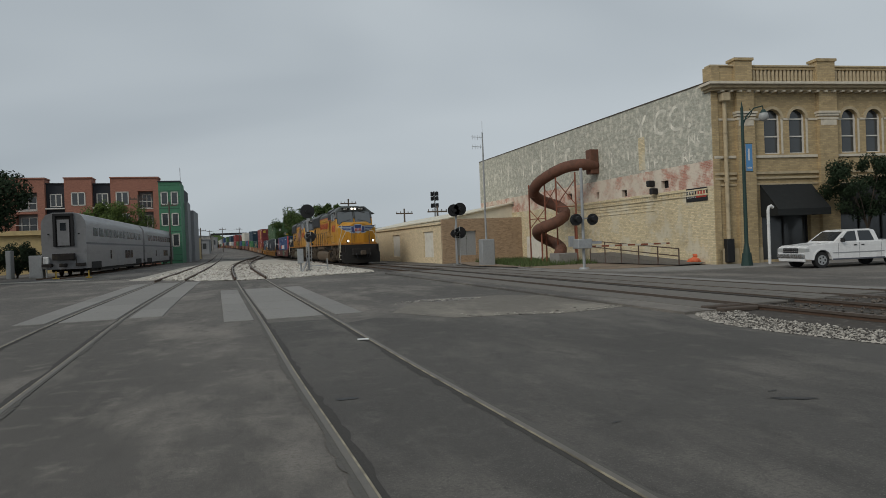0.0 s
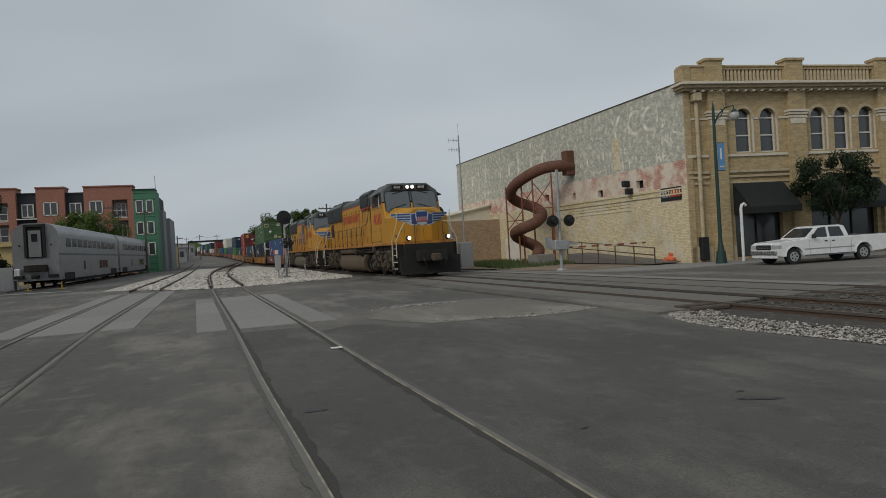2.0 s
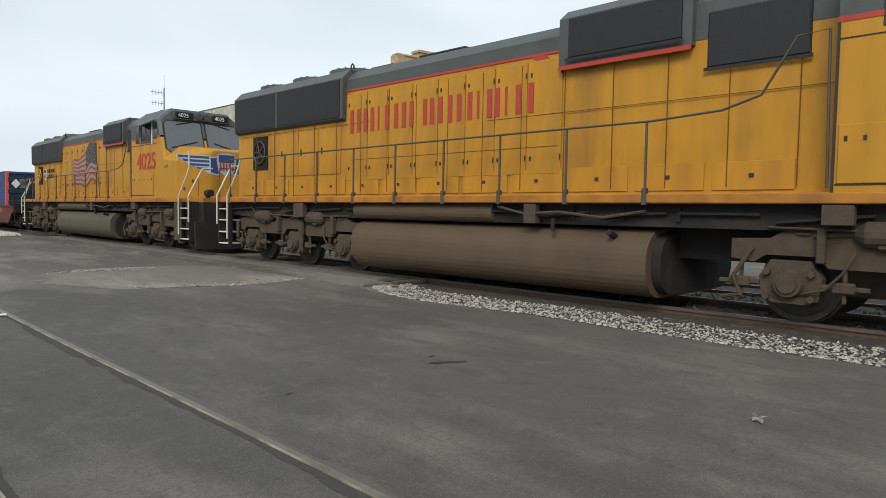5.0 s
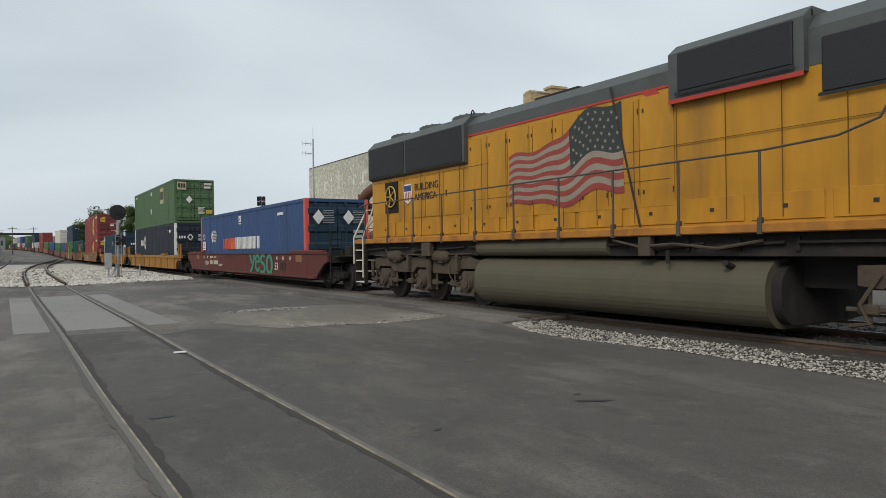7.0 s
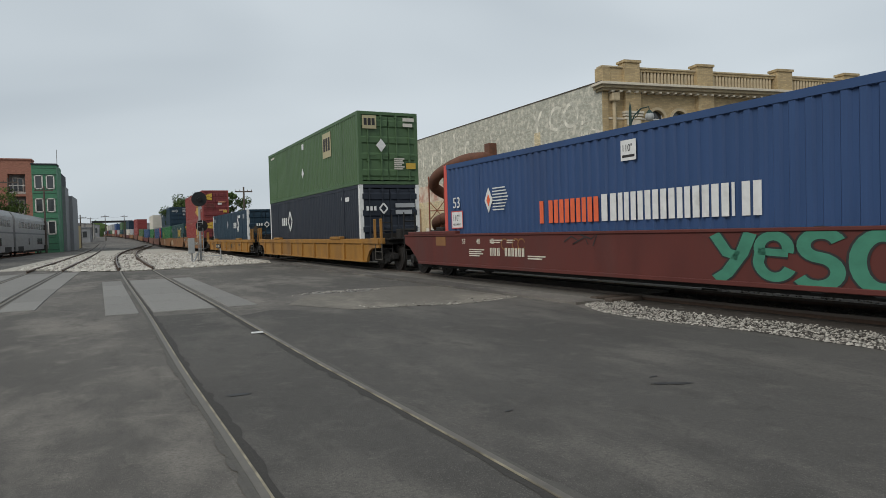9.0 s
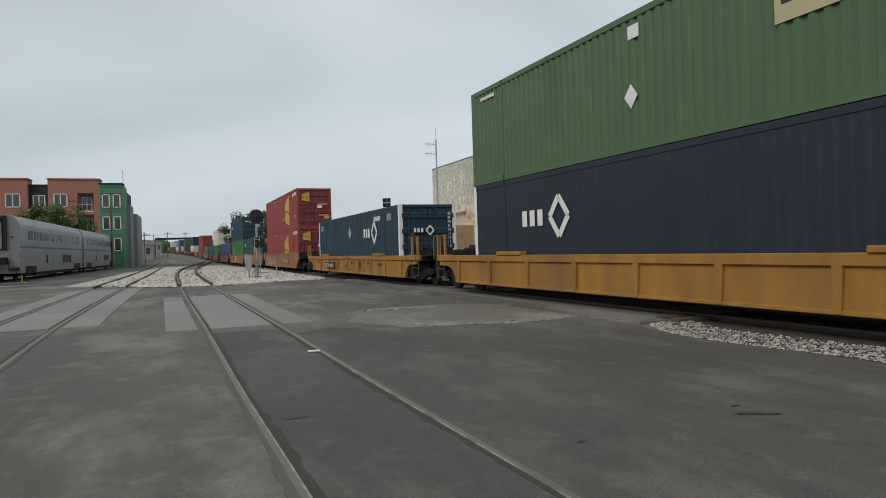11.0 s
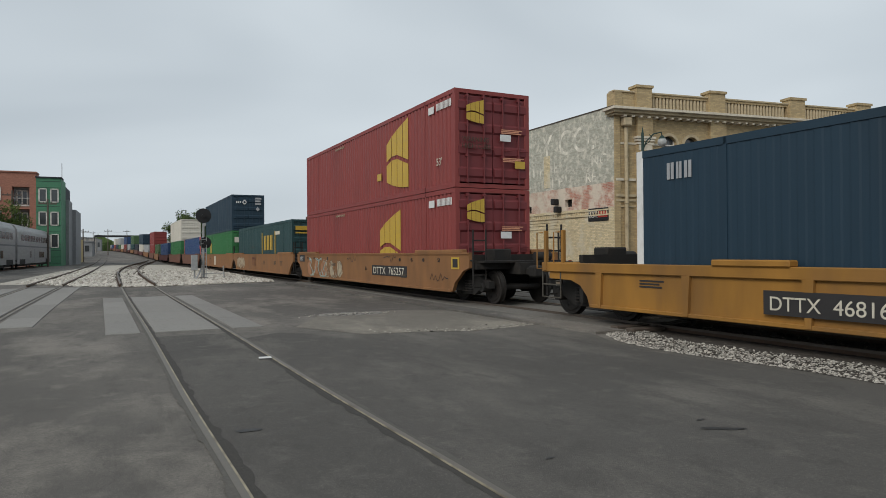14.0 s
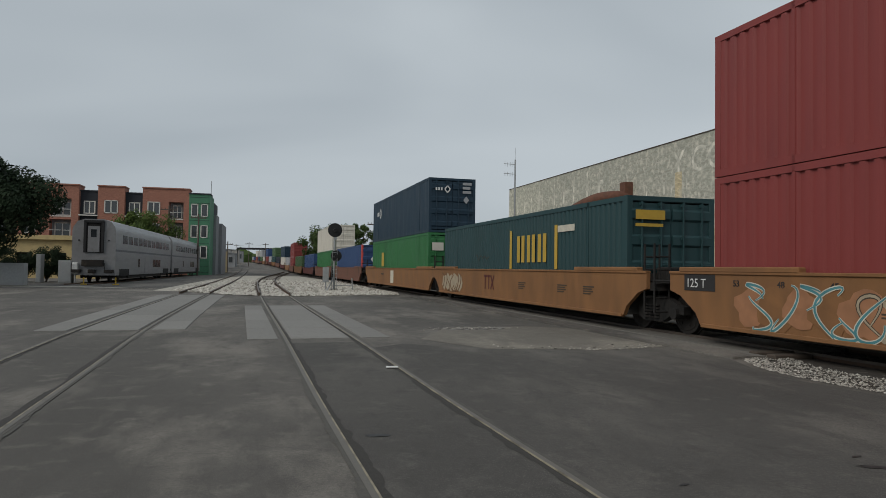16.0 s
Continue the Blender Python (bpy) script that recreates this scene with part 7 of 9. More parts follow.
# the brick hall on the corner
HX, HY = 20.6, 25.8
hall = thing("brick_hall", "two-storey buff brick corner hall with a faded painted side wall", "building", at=Matrix.Translation((HX, HY, 0)))
FA = Matrix.Rotation(radians(-6.5), 4, "Z")            # facade: x along it, street side at -y
SI = Matrix.Rotation(radians(1.7), 4, "Z")             # side wall: y along it, track side at -x
FW, DEEP = 17.4, 29.4
BAYS = [[2.62, 3.92], [6.68, 8.0, 9.4], [11.75, 12.95, 14.1]]
WW, WZ0, WZ1 = 0.86, 5.07, 6.7
holes = [(x, x + WW, WZ0, WZ1 + WW / 2) for bay in BAYS for x in bay]
shops = [(2.35, 4.9, 0.15, 3.5), (6.45, 10.2, 0.75, 3.5), (11.6, 14.75, 0.75, 3.5)]
part("front_wall", wall(B(), 0, FW, 0, 8.3, holes + shops, 0, 0.4), M["buff_brick"], hall, "buff brick street front", FA)
for bay in BAYS:
    for x in bay:
        # brick spandrels that round the window head
        bm = B()
        c, r = x + WW / 2, WW / 2
        for s in (-1, 1):
            pts = [(c + s * r, WZ1), (c + s * r, WZ1 + r)] + [(c + s * r * math.sin(radians(a)), WZ1 + r * math.cos(radians(a))) for a in range(0, 91, 15)]
            prism(bm, pts, 0.002, 0.398, "y")
        part("arch_spandrel", bm, M["buff_brick"], hall, "", FA)
        bm = B()
        stroke_pts = [(c + (r + 0.07) * math.cos(radians(a)), WZ1 + (r + 0.07) * math.sin(radians(a))) for a in range(0, 181, 12)]
        for (xa, za), (xb, zb) in zip(stroke_pts, stroke_pts[1:]):
            d = Vector((xb - xa, 0, zb - za)).normalized()
            nrm = Vector((d.z, 0, -d.x)) * 0.07
            prism(bm, [(xa - nrm.x, za - nrm.z), (xb - nrm.x, zb - nrm.z), (xb + nrm.x, zb + nrm.z), (xa + nrm.x, za + nrm.z)], -0.05, 0.0, "y")
        part("arch_hood", bm, M["trim"], hall, "", FA)
        win = part("window", box(B(), x + 0.03, 0.2, WZ0 + 0.02, x + WW - 0.03, 0.215, WZ1 + r - 0.02), M["pane"], hall, "tall arched sash window", FA)
        bm = B()
        for a in (x, x + WW - 0.06):
            box(bm, a, 0.14, WZ0, a + 0.06, 0.24, WZ1 + r * 0.6)
        for z in (WZ0, (WZ0 + WZ1) / 2 - 0.03, WZ1 - 0.03):
            box(bm, x + 0.06, 0.15, z, x + WW - 0.06, 0.23, z + 0.06)
        part("sash_frame", bm, M["white_frame"], win)
        part("curtain", box(B(), x + 0.07, 0.26, WZ0, x + WW - 0.07, 0.28, WZ1 - 0.1 if int(x * 7) % 2 else (WZ0 + WZ1) / 2 + 0.3), M["curtain"], win, "drawn plum curtain")
        part("side_trim", box(B(), x + WW, -0.02, WZ0, x + WW + 0.1, 0.0, WZ1), M["pale_trim"], hall, "", FA)
# a black sheet behind the glass paints the shade of the unlit rooms
part("dark_interior", box(B(), 0.4, 0.42, 0.2, FW - 0.4, 0.5, 8.2), M["shade_black"], hall, "", FA)
for a, b in ((1.14, 2.0), (5.36, 6.3), (10.42, 11.4), (15.0, 16.0)):
    p = part("pilaster", box(B(), a, -0.22, 0, b, 0.0, 7.95), M["buff_brick"], hall, "buff brick pilaster", FA)
    bm = B()
    for z, o in ((6.62, 0.03), (6.78, 0.06), (6.9, 0.1)):
        box(bm, a - o, -0.22 - o, z, b + o, 0.0, z + 0.1)
    box(bm, a + 0.06, -0.235, 6.35, b - 0.06, -0.22, 6.6)
    part("capital", bm, M["pale_trim"], p)
    part("parapet_pier", box(box(B(), a, -0.16, 8.32, b, 0.4, 9.35), a - 0.06, -0.22, 9.35, b + 0.06, 0.46, 9.47), M["buff_brick"], hall, "", FA)
for z0, z1, o, mt in ((7.95, 8.05, 0.18, "trim"), (8.05, 8.18, 0.34, "trim"), (8.18, 8.30, 0.5, "pale_trim")):
    part("cornice", box(B(), -o * 0.8, -o - 0.1, z0, FW + o * 0.5, 0.38, z1, 0.01), M[mt], hall, "moulded stone cornice", FA)
bm = B()
x = 0.3
while x < FW - 0.2:
    box(bm, x, -0.4, 7.87, x + 0.12, -0.0, 7.95)
    x += 0.44
tagged(part("dentil_row", bm, M["pale_trim"], hall, "", FA), kind="stuff")
part("parapet", wall(B(), 0, FW, 8.32, 9.1, [(2.1, 5.3, 8.45, 8.98), (6.4, 10.36, 8.45, 8.98), (11.5, 14.95, 8.45, 8.98)], 0, 0.35), M["buff_brick"], hall, "", FA)
part("parapet_back", box(B(), 0.2, 0.2, 8.32, FW - 0.2, 0.3, 9.0), M["buff_brick"], hall, "", FA)
part("coping", box(B(), -0.05, -0.06, 9.1, FW + 0.05, 0.42, 9.18, 0.01), M["trim"], hall, "", FA)
bm = box(B(), -0.06, -0.06, 0, 0.06, 0.06, 0.52, 0.015)
bal = None
for a, b in ((2.1, 5.3), (6.4, 10.36), (11.5, 14.95)):
    k = a + 0.12
    while k < b - 0.05:
        at = FA @ Matrix.Translation((k, 0.09, 8.455))
        bal = part("baluster", bm, M["trim"], hall, "", at) if bal is None else again(bal, "baluster", hall, at)
        k += 0.2
for z0, z1, o in ((4.88, 5.0, 0.07), (4.12, 4.24, 0.1), (3.9, 4.0, 0.08), (3.62, 3.7, 0.05), (6.62, 6.72, 0.04), (0.0, 0.75, 0.06)):
    for a, b in ((2.02, 5.34), (6.32, 10.4), (11.42, 14.98), (0.02, 1.12)):
        segs = [(a, b)]
        if z0 > 6:
            segs, k = [], a
            for x in sorted(x for bay in BAYS for x in bay if a < x < b):
                segs.append((k, x - 0.04))
                k = x + WW + 0.12
            segs.append((k, b))
        if z0 == 0.0:
            segs = [(a, b)] if a not in (2.02,) else [(a, 2.33), (4.92, b)]
        for u, w in segs:
            part("string_course", box(B(), u, -o, z0, w, -0.001, z1, 0.006), M["pale_trim" if z0 > 4.5 else "trim"], hall, "", FA)
for i, (a, b) in enumerate(((2.3, 4.95), (6.38, 10.25), (11.55, 14.8))):
    bm = B()
    prism(bm, [(-0.02, 3.66), (-1.25, 2.45), (-1.25, 2.15), (-1.2, 2.15), (-1.2, 2.42), (-0.02, 3.58)], a, b)
    for k in (a, b - 0.02):
        prism(bm, [(-0.02, 3.62), (-1.22, 2.44), (-1.22, 2.16), (-0.02, 2.16)], k, k + 0.02)
    part("awning", bm, M["awning"], hall, "black canvas shop awning", FA)
for a, b, z0, z1 in shops:
    part("shop_glass", box(B(), a, 0.3, z0, b, 0.32, z1), M["pane"], hall, "dark shop glass", FA)
    bm = B()
    n = max(2, int((b - a) / 1.2))
    for k in range(n + 1):
        q = a + (b - a - 0.07) * k / n
        box(bm, q, 0.24, z0, q + 0.07, 0.3, z1)
    box(bm, a, 0.24, 2.3, b, 0.3, 2.38)
    part("shop_frame", bm, M["signal_black"], hall, "", FA)
bm = B()
rod(bm, (0.55, -0.14, 0.9), (0.55, -0.14, 7.5), 0.09, 12)
for z in (1.6, 2.7, 3.8, 4.9, 6.0):
    rod(bm, (0.55, -0.14, z), (0.55, -0.14, z + 0.08), 0.115, 12)
box(bm, 0.33, -0.36, 7.45, 0.77, 0.0, 7.86, 0.05)
part("downpipe", bm, M["trim"], hall, "buff downpipe with a hopper head", FA)
part("utility_box", box(B(), 0.38, -0.28, 0.12, 0.75, 0.0, 1.2, 0.02), M["signal_black"], hall, "black utility box", FA)
part("quoin", box(B(), -0.03, -0.06, 0, 0.28, 0.0, 7.9), M["buff_brick"], hall, "", FA)

# side wall in three bands, with small openings through it
sq = [(7.0, 7.5, 3.72, 4.1), (3.3, 3.9, 3.86, 4.25), (26.4, 26.8, 4.15, 4.5), (22.4, 22.9, 4.15, 4.5), (13.2, 13.7, 4.0, 4.4), (9.9, 10.2, 3.8, 4.2)]
lowh = [(23.1, 25.4, 0.55, 2.85)]


def side_band(z0, z1, mat, holes, label, o=0.0):
    bm = wall(B(), 0, DEEP, z0, z1, holes, 0, 0.4)
    # wall() runs along x: turn it so that it runs along y with its face to -x
    for v in bm.verts:
        v.co = Vector((v.co.y - o, v.co.x, v.co.z))
    return part("side_wall", bm, M[mat], hall, label, SI)


side_band(4.85, 8.42, "mural", [], "grey-green faded painted brick")
side_band(3.66, 4.85, "red_band", sq, "flaking red and white brick band")
side_band(0.0, 3.66, "buff_wall", lowh, "pale buff brick wall")
part("side_coping", box(B(), -0.03, 0, 8.42, 0.42, DEEP, 8.47), M["tie"], hall, "", SI)
part("corner_parapet", box(B(), -0.02, -0.1, 8.3, 0.4, 0.5, 9.1), M["buff_brick"], hall, "", SI)
part("roof", prism(B(), [(0.3, 0.3), (17.0, -1.4), (17.0, 28), (-0.5, 28.9)], 8.0, 8.1, "z"), M["underframe"], hall)
bm = wall(B(), 0, 27, 0, 8.4, [], 0, 0.4)
for v in bm.verts:
    v.co = Vector((v.co.y + FW * 0.992 - 0.4, v.co.x - FW * 0.113, v.co.z))
part("far_wall", bm, M["buff_brick"], hall)
part("rear_wall", box(B(), 0.4, DEEP - 0.4, 0, FW - 1.4, DEEP, 8.4), M["buff_brick"], hall, "", SI)
# near-black panels inside the holes paint the shade within
for a, b, z0, z1 in sq:
    part("vent", box(B(), 0.22, a, z0, 0.26, b, z1), M["shade_black"], hall, "small opening backed by a panel of painted shade", SI)
bm = B()
box(bm, 0.12, 23.1, 0.55, 0.18, 25.4, 2.85)
for k in range(7):
    box(bm, 0.10, 23.1 + 0.33 * k, 0.55, 0.12, 23.13 + 0.33 * k, 2.85)
part("shuttered_door", bm, M["cream_door"], hall, "cream boarded door", SI)
bm = B()
for k in range(8):
    for y in (22.85, 25.4):
        if k % 2:
            box(bm, -0.03, y, 0.5 + 0.32 * k, -0.001, y + 0.25, 0.72 + 0.32 * k)
box(bm, -0.05, 22.8, 2.85, -0.001, 25.7, 3.0)
part("door_surround", bm, M["pale_trim"], hall, "", SI)
part("pale_door", box(B(), -0.03, 17.6, 0.1, -0.001, 20.2, 1.75), M["cream_door"], hall, "", SI)
bm = B()
for z in (3.28, 3.52):
    box(bm, -0.06, 0.4, z, -0.001, 12.5, z + 0.07)
for k in range(60):
    box(bm, -0.05, 0.5 + 0.2 * k, 3.36, -0.001, 0.58 + 0.2 * k, 3.5)
for k in range(40):
    box(bm, -0.05, 21 + 0.2 * k, 3.56, -0.001, 21.08 + 0.2 * k, 3.66)
for z in (2.75, 2.95, 3.1):
    box(bm, -0.03, 4.5, z, -0.001, 10.5, z + 0.04)
tagged(part("brick_corbel", bm, M["buff_wall"], hall, "", SI), kind="stuff")
part("wall_strip", box(B(), -0.02, 5.2, 5.0, -0.001, 5.75, 6.75), M["buff_wall"], hall, "", SI)


def on_wall(y, z, o=0.004):
    return SI @ Matrix(((0, 0, -1, -o), (-1, 0, 0, y), (0, 1, 0, z), (0, 0, 0, 1)))


M["ghost"] = surface("faded_white_paint", (0.76, 0.73, 0.63), 0.95, vary=0.2, grain=4, coarse=1, dirt=(0.38, 0.375, 0.315), dirt_at=(0.42, 0.58), bump=0.1)
words("ghost_lettering", "Y CO.", 1.85, M["ghost"], hall, on_wall(6.0, 6.6), 0.001, "faded white sign letters", 0.95)
words("ghost_lettering", "NG", 0.75, M["ghost"], hall, on_wall(1.75, 5.75), 0.001, "faded white sign letters", 1.1)
words("ghost_lettering", "RE", 0.7, M["ghost"], hall, on_wall(2.2, 4.98), 0.001, "faded white sign letters", 1.1)
rnd = random.Random(31)
for y, z, h, n in ((27.5, 6.2, 1.5, 4), (20.5, 6.3, 1.6, 3), (15.5, 6.4, 1.7, 2), (11.5, 5.6, 0.8, 5), (6.8, 5.7, 0.7, 4), (23.5, 5.1, 0.6, 7), (5.0, 4.98, 0.6, 3)):
    bm = B()
    for k in range(n):
        w = h * rnd.uniform(0.35, 0.6)
        box(bm, k * h * 0.95, 0, 0, k * h * 0.95 + w * 0.3, h * rnd.uniform(0.8, 1), 0.001)
        if k % 2:
            box(bm, k * h * 0.95 + w * 0.3, h * 0.4, 0, k * h * 0.95 + w, h * 0.55, 0.001)
    part("ghost_lettering", bm, M["ghost"], hall, "", on_wall(y, z))
sg = part("wall_sign", box(B(), -0.04, 0.45, 3.02, -0.003, 1.95, 3.66, 0.008), M["signal_black"], hall, "black hanging sign with white letters", SI)
words("sign_words", "UNEAS\nESCAPE", 0.22, M["white_paint"], sg, Matrix(((0, 0, -1, -0.042), (-1, 0, 0, 1.88), (0, 1, 0, 3.42), (0, 0, 0, 1))), 0.003, "white letters", 0.9)
part("sign_patch", box(B(), -0.046, 0.5, 3.2, -0.041, 1.2, 3.5), M["red_paint"], sg)
for y, z in ((4.4, 4.02), (4.15, 3.6)):
    part("wall_lamp", box(B(), -0.4, y, z, -0.001, y + 0.25, z + 0.32, 0.04), M["signal_black"], hall, "black wall lamp", SI)

# spiral escape slide
slide = thing("spiral_slide", "rusty enclosed spiral fire-escape slide on a braced frame", "fire escape", at=Matrix.Translation((HX, HY, 0)) @ SI)
pts = [(-0.05, 10.1, 5.75), (-0.9, 10.0, 5.86), (-1.7, 10.6, 5.8), (-2.3, 11.3, 5.5), (-2.7, 12.6, 5.0), (-2.6, 13.4, 4.45), (-1.9, 13.7, 4.0), (-1.2, 13.0, 3.6), (-1.3, 11.9, 3.2), (-1.9, 10.9, 2.85), (-2.7, 10.3, 2.5), (-3.3, 10.6, 2.25), (-3.3, 11.6, 2.05), (-2.8, 12.5, 1.8), (-2.2, 12.75, 1.5), (-1.8, 12.2, 1.2), (-2.0, 11.2, 0.95), (-2.5, 10.3, 0.75), (-2.8, 9.9, 0.6)]


def smooth_path(p, k=4):
    out = []
    for i in range(len(p) - 1):
        a, b, c, d = Vector(p[max(0, i - 1)]), Vector(p[i]), Vector(p[i + 1]), Vector(p[min(len(p) - 1, i + 2)])
        for j in range(k):
            t = j / k
            out.append(0.5 * (2 * b + (c - a) * t + (2 * a - 5 * b + 4 * c - d) * t * t + (3 * b - a - 3 * c + d) * t ** 3))
    return out + [Vector(p[-1])]


sp = smooth_path(pts)
part("slide_tube", tube(B(), sp, 0.34, 16), M["rust_tube"], slide, "rusty round sheet tube", None, True)
for i in range(4, len(sp) - 2, 8):
    part("tube_seam", tube(B(), [sp[i] - (sp[i + 1] - sp[i]).normalized() * 0.03, sp[i] + (sp[i + 1] - sp[i]).normalized() * 0.03], 0.36, 16), M["rust_tube"], slide)
part("entry_hood", box(B(), -0.55, 9.8, 5.3, -0.0, 10.4, 6.75, 0.03), M["rust_tube"], slide, "rusty hood at the wall")
for x, y, z in ((-2.9, 13.5, 5.0), (-1.6, 13.9, 4.2), (-2.4, 12.3, 5.0), (-2.4, 10.8, 5.2), (-1.2, 10.8, 3.0), (-1.6, 9.9, 5.4), (-3.4, 10.9, 2.2)):
    part("frame_post", rod(B(), (x, y, 0.1), (x, y, z), 0.05, 8), M["rust_frame"], slide, "rusty red post")
for a, b in (((-2.4, 10.8, 3.5), (-1.6, 9.9, 5.0)), ((-2.4, 10.8, 5.0), (-1.6, 9.9, 3.5)), ((-2.9, 13.5, 2.2), (-2.4, 12.3, 3.4)), ((-2.9, 13.5, 3.4), (-2.4, 12.3, 2.2)), ((-2.9, 13.5, 2.8), (-2.4, 12.3, 2.8)), ((-2.4, 12.3, 3.6), (-2.4, 10.8, 4.6)), ((-2.4, 12.3, 4.6), (-2.4, 10.8, 3.6)), ((-2.4, 10.8, 3.4), (-1.6, 9.9, 3.4))):
    part("brace", rod(B(), a, b, 0.03, 6), M["rust_frame"], slide)
part("base_block", box(B(), -3.2, 9.2, 0.0, -2.0, 10.4, 0.66, 0.03), M["concrete"], slide, "concrete block under the slide")

# access ramp with its pipe rail
ramp = thing("access_ramp", "concrete ramp with a brown pipe handrail", "ramp", at=Matrix.Translation((HX, HY, 0)) @ SI)
part("slope", prism(B(), [(0.4, 0.1), (8.2, 0.1), (8.2, 0.62), (0.4, 0.14)], -1.75, -0.3), M["old_concrete"], ramp)
for dx in (-1.75,):
    for z in (0.72, 0.38):
        part("pipe_rail", tube(B(), [(dx, 0.4, z + 0.12), (dx, 8.2, z + 0.6)], 0.03, 6), M["pipe_brown"], ramp)
    for k in range(6):
        y = 0.4 + 1.56 * k
        part("rail_post", rod(B(), (dx, y, 0.1), (dx, y, 0.84 + 0.0615 * (y - 0.4)), 0.03, 6), M["pipe_brown"], ramp)
bag = B()
for k, (x, y, z, r) in enumerate(((0, 0, 0.16, 0.2), (0.22, 0.1, 0.13, 0.16), (-0.18, 0.12, 0.14, 0.15), (0.05, 0.05, 0.4, 0.11))):
    bmesh.ops.create_icosphere(bag, subdivisions=2, radius=r, matrix=Matrix.Translation((x, y, z)))
for v in bag.verts:
    v.co += Vector((noise.noise(v.co * 7), noise.noise(v.co * 7 + Vector((3, 1, 2))), noise.noise(v.co * 7 + Vector((9, 4, 1))))) * 0.05
tagged(part("orange_bag", bag, M["cone"], None, "", pose(20.1, 26.7, 0.05), False), "crumpled orange plastic bag by the wall", "bag")

# low warehouse along the track
low = thing("low_warehouse", "low tan brick warehouse with boarded openings", "building")
bm = wall(B(), 0, 38, 0, 2.9, [(1.9, 4.4, 0.45, 2.45), (11.6, 14.2, 0.45, 2.4)], 0, 0.35)
LW = Matrix.Translation((13.7, 47.2, 0)) @ Matrix.Rotation(radians(92.6), 4, "Z") @ Matrix.Diagonal((1, -1, 1, 1))
bmesh.ops.transform(bm, matrix=LW, verts=bm.verts)
part("track_wall", bm, M["tan_brick"], low)
for a, b in ((1.9, 4.4), (11.6, 14.2)):
    bm = box(B(), a, 0.1, 0.45, b, 0.16, 2.45)
    bmesh.ops.transform(bm, matrix=LW, verts=bm.verts)
    part("boarded_opening", bm, M["cream_door"], low, "opening boarded in cream")
bm = box(B(), -0.05, -0.12, 2.9, 38, 0.4, 3.05)
bmesh.ops.transform(bm, matrix=LW, verts=bm.verts)
part("wall_cap", bm, M["tan_brick"], low)
part("end_wall", wall(B(), 13.7, 20.0, 0, 3.25, [(14.85, 16.3, 0.55, 2.35)], 46.85, 47.2), M["brown_brick"], low, "brown brick end wall")
part("end_shutter", box(box(B(), 14.85, 47.0, 0.55, 15.55, 47.05, 2.35), 15.6, 47.0, 0.55, 16.3, 47.05, 2.35), M["galv"], low)
bm = B()
prism(bm, [(14.3, 3.05), (14.3, 3.25), (19.8, 4.35), (24, 4.35), (24, 3.05)], 48.5, 85, "y")
part("upper_roof", bm, M["roof_cream"], low, "cream metal upper wall and roof")
part("roof_edge", prism(B(), [(14.2, 3.26), (14.2, 3.34), (19.8, 4.46), (24, 4.46), (24, 4.36), (19.8, 4.36)], 48.3, 85, "y"), M["roof_cream"], low)
part("flat_roof", prism(B(), [(13.95, 47.3), (12.3, 84.8), (20, 84.8), (20, 47.3)], 2.82, 2.88, "z"), M["roof_cream"], low)

# flats across the tracks
M["flat_red"] = brick_paint("terracotta_brick", (0.33, 0.145, 0.10), (0.28, 0.14, 0.1), (0.27, 0.12, 0.085))
M["flat_dark"] = surface("charcoal_cladding", (0.028, 0.032, 0.04), 0.8, vary=0.15, grain=3, bump=0.1)
M["flat_green"] = surface("green_cladding", (0.065, 0.20, 0.115), 0.7, vary=0.15, grain=3, coarse=0.4, bump=0.1)
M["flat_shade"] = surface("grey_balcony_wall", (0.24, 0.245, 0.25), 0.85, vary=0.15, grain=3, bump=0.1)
M["stucco"] = surface("ochre_stucco", (0.50, 0.385, 0.19), 0.9, vary=0.15, grain=3, dirt=(0.36, 0.27, 0.14), bump=0.1)
flats = thing("apartment_block", "four-storey terracotta and charcoal apartment block with white windows", "building")
FY = 111.0


def flat_window(x0, x1, z0, z1, y, dbl=True):
    w = part("window", box(B(), x0 + 0.08, y - 0.02, z0 + 0.08, x1 - 0.08, y + 0.02, z1 - 0.08), M["pane"], flats, "white-framed window")
    bm = B()
    cols = [x0, (x0 + x1) / 2 - 0.08, x1 - 0.14] if dbl else [x0, x1 - 0.14]
    for a in cols:
        box(bm, a, y - 0.08, z0, a + 0.15, y - 0.02, z1)
    for z in (z0, z1 - 0.14):
        box(bm, x0, y - 0.08, z, x1, y - 0.021, z + 0.14)
    part("frame", bm, M["white_frame"], w)


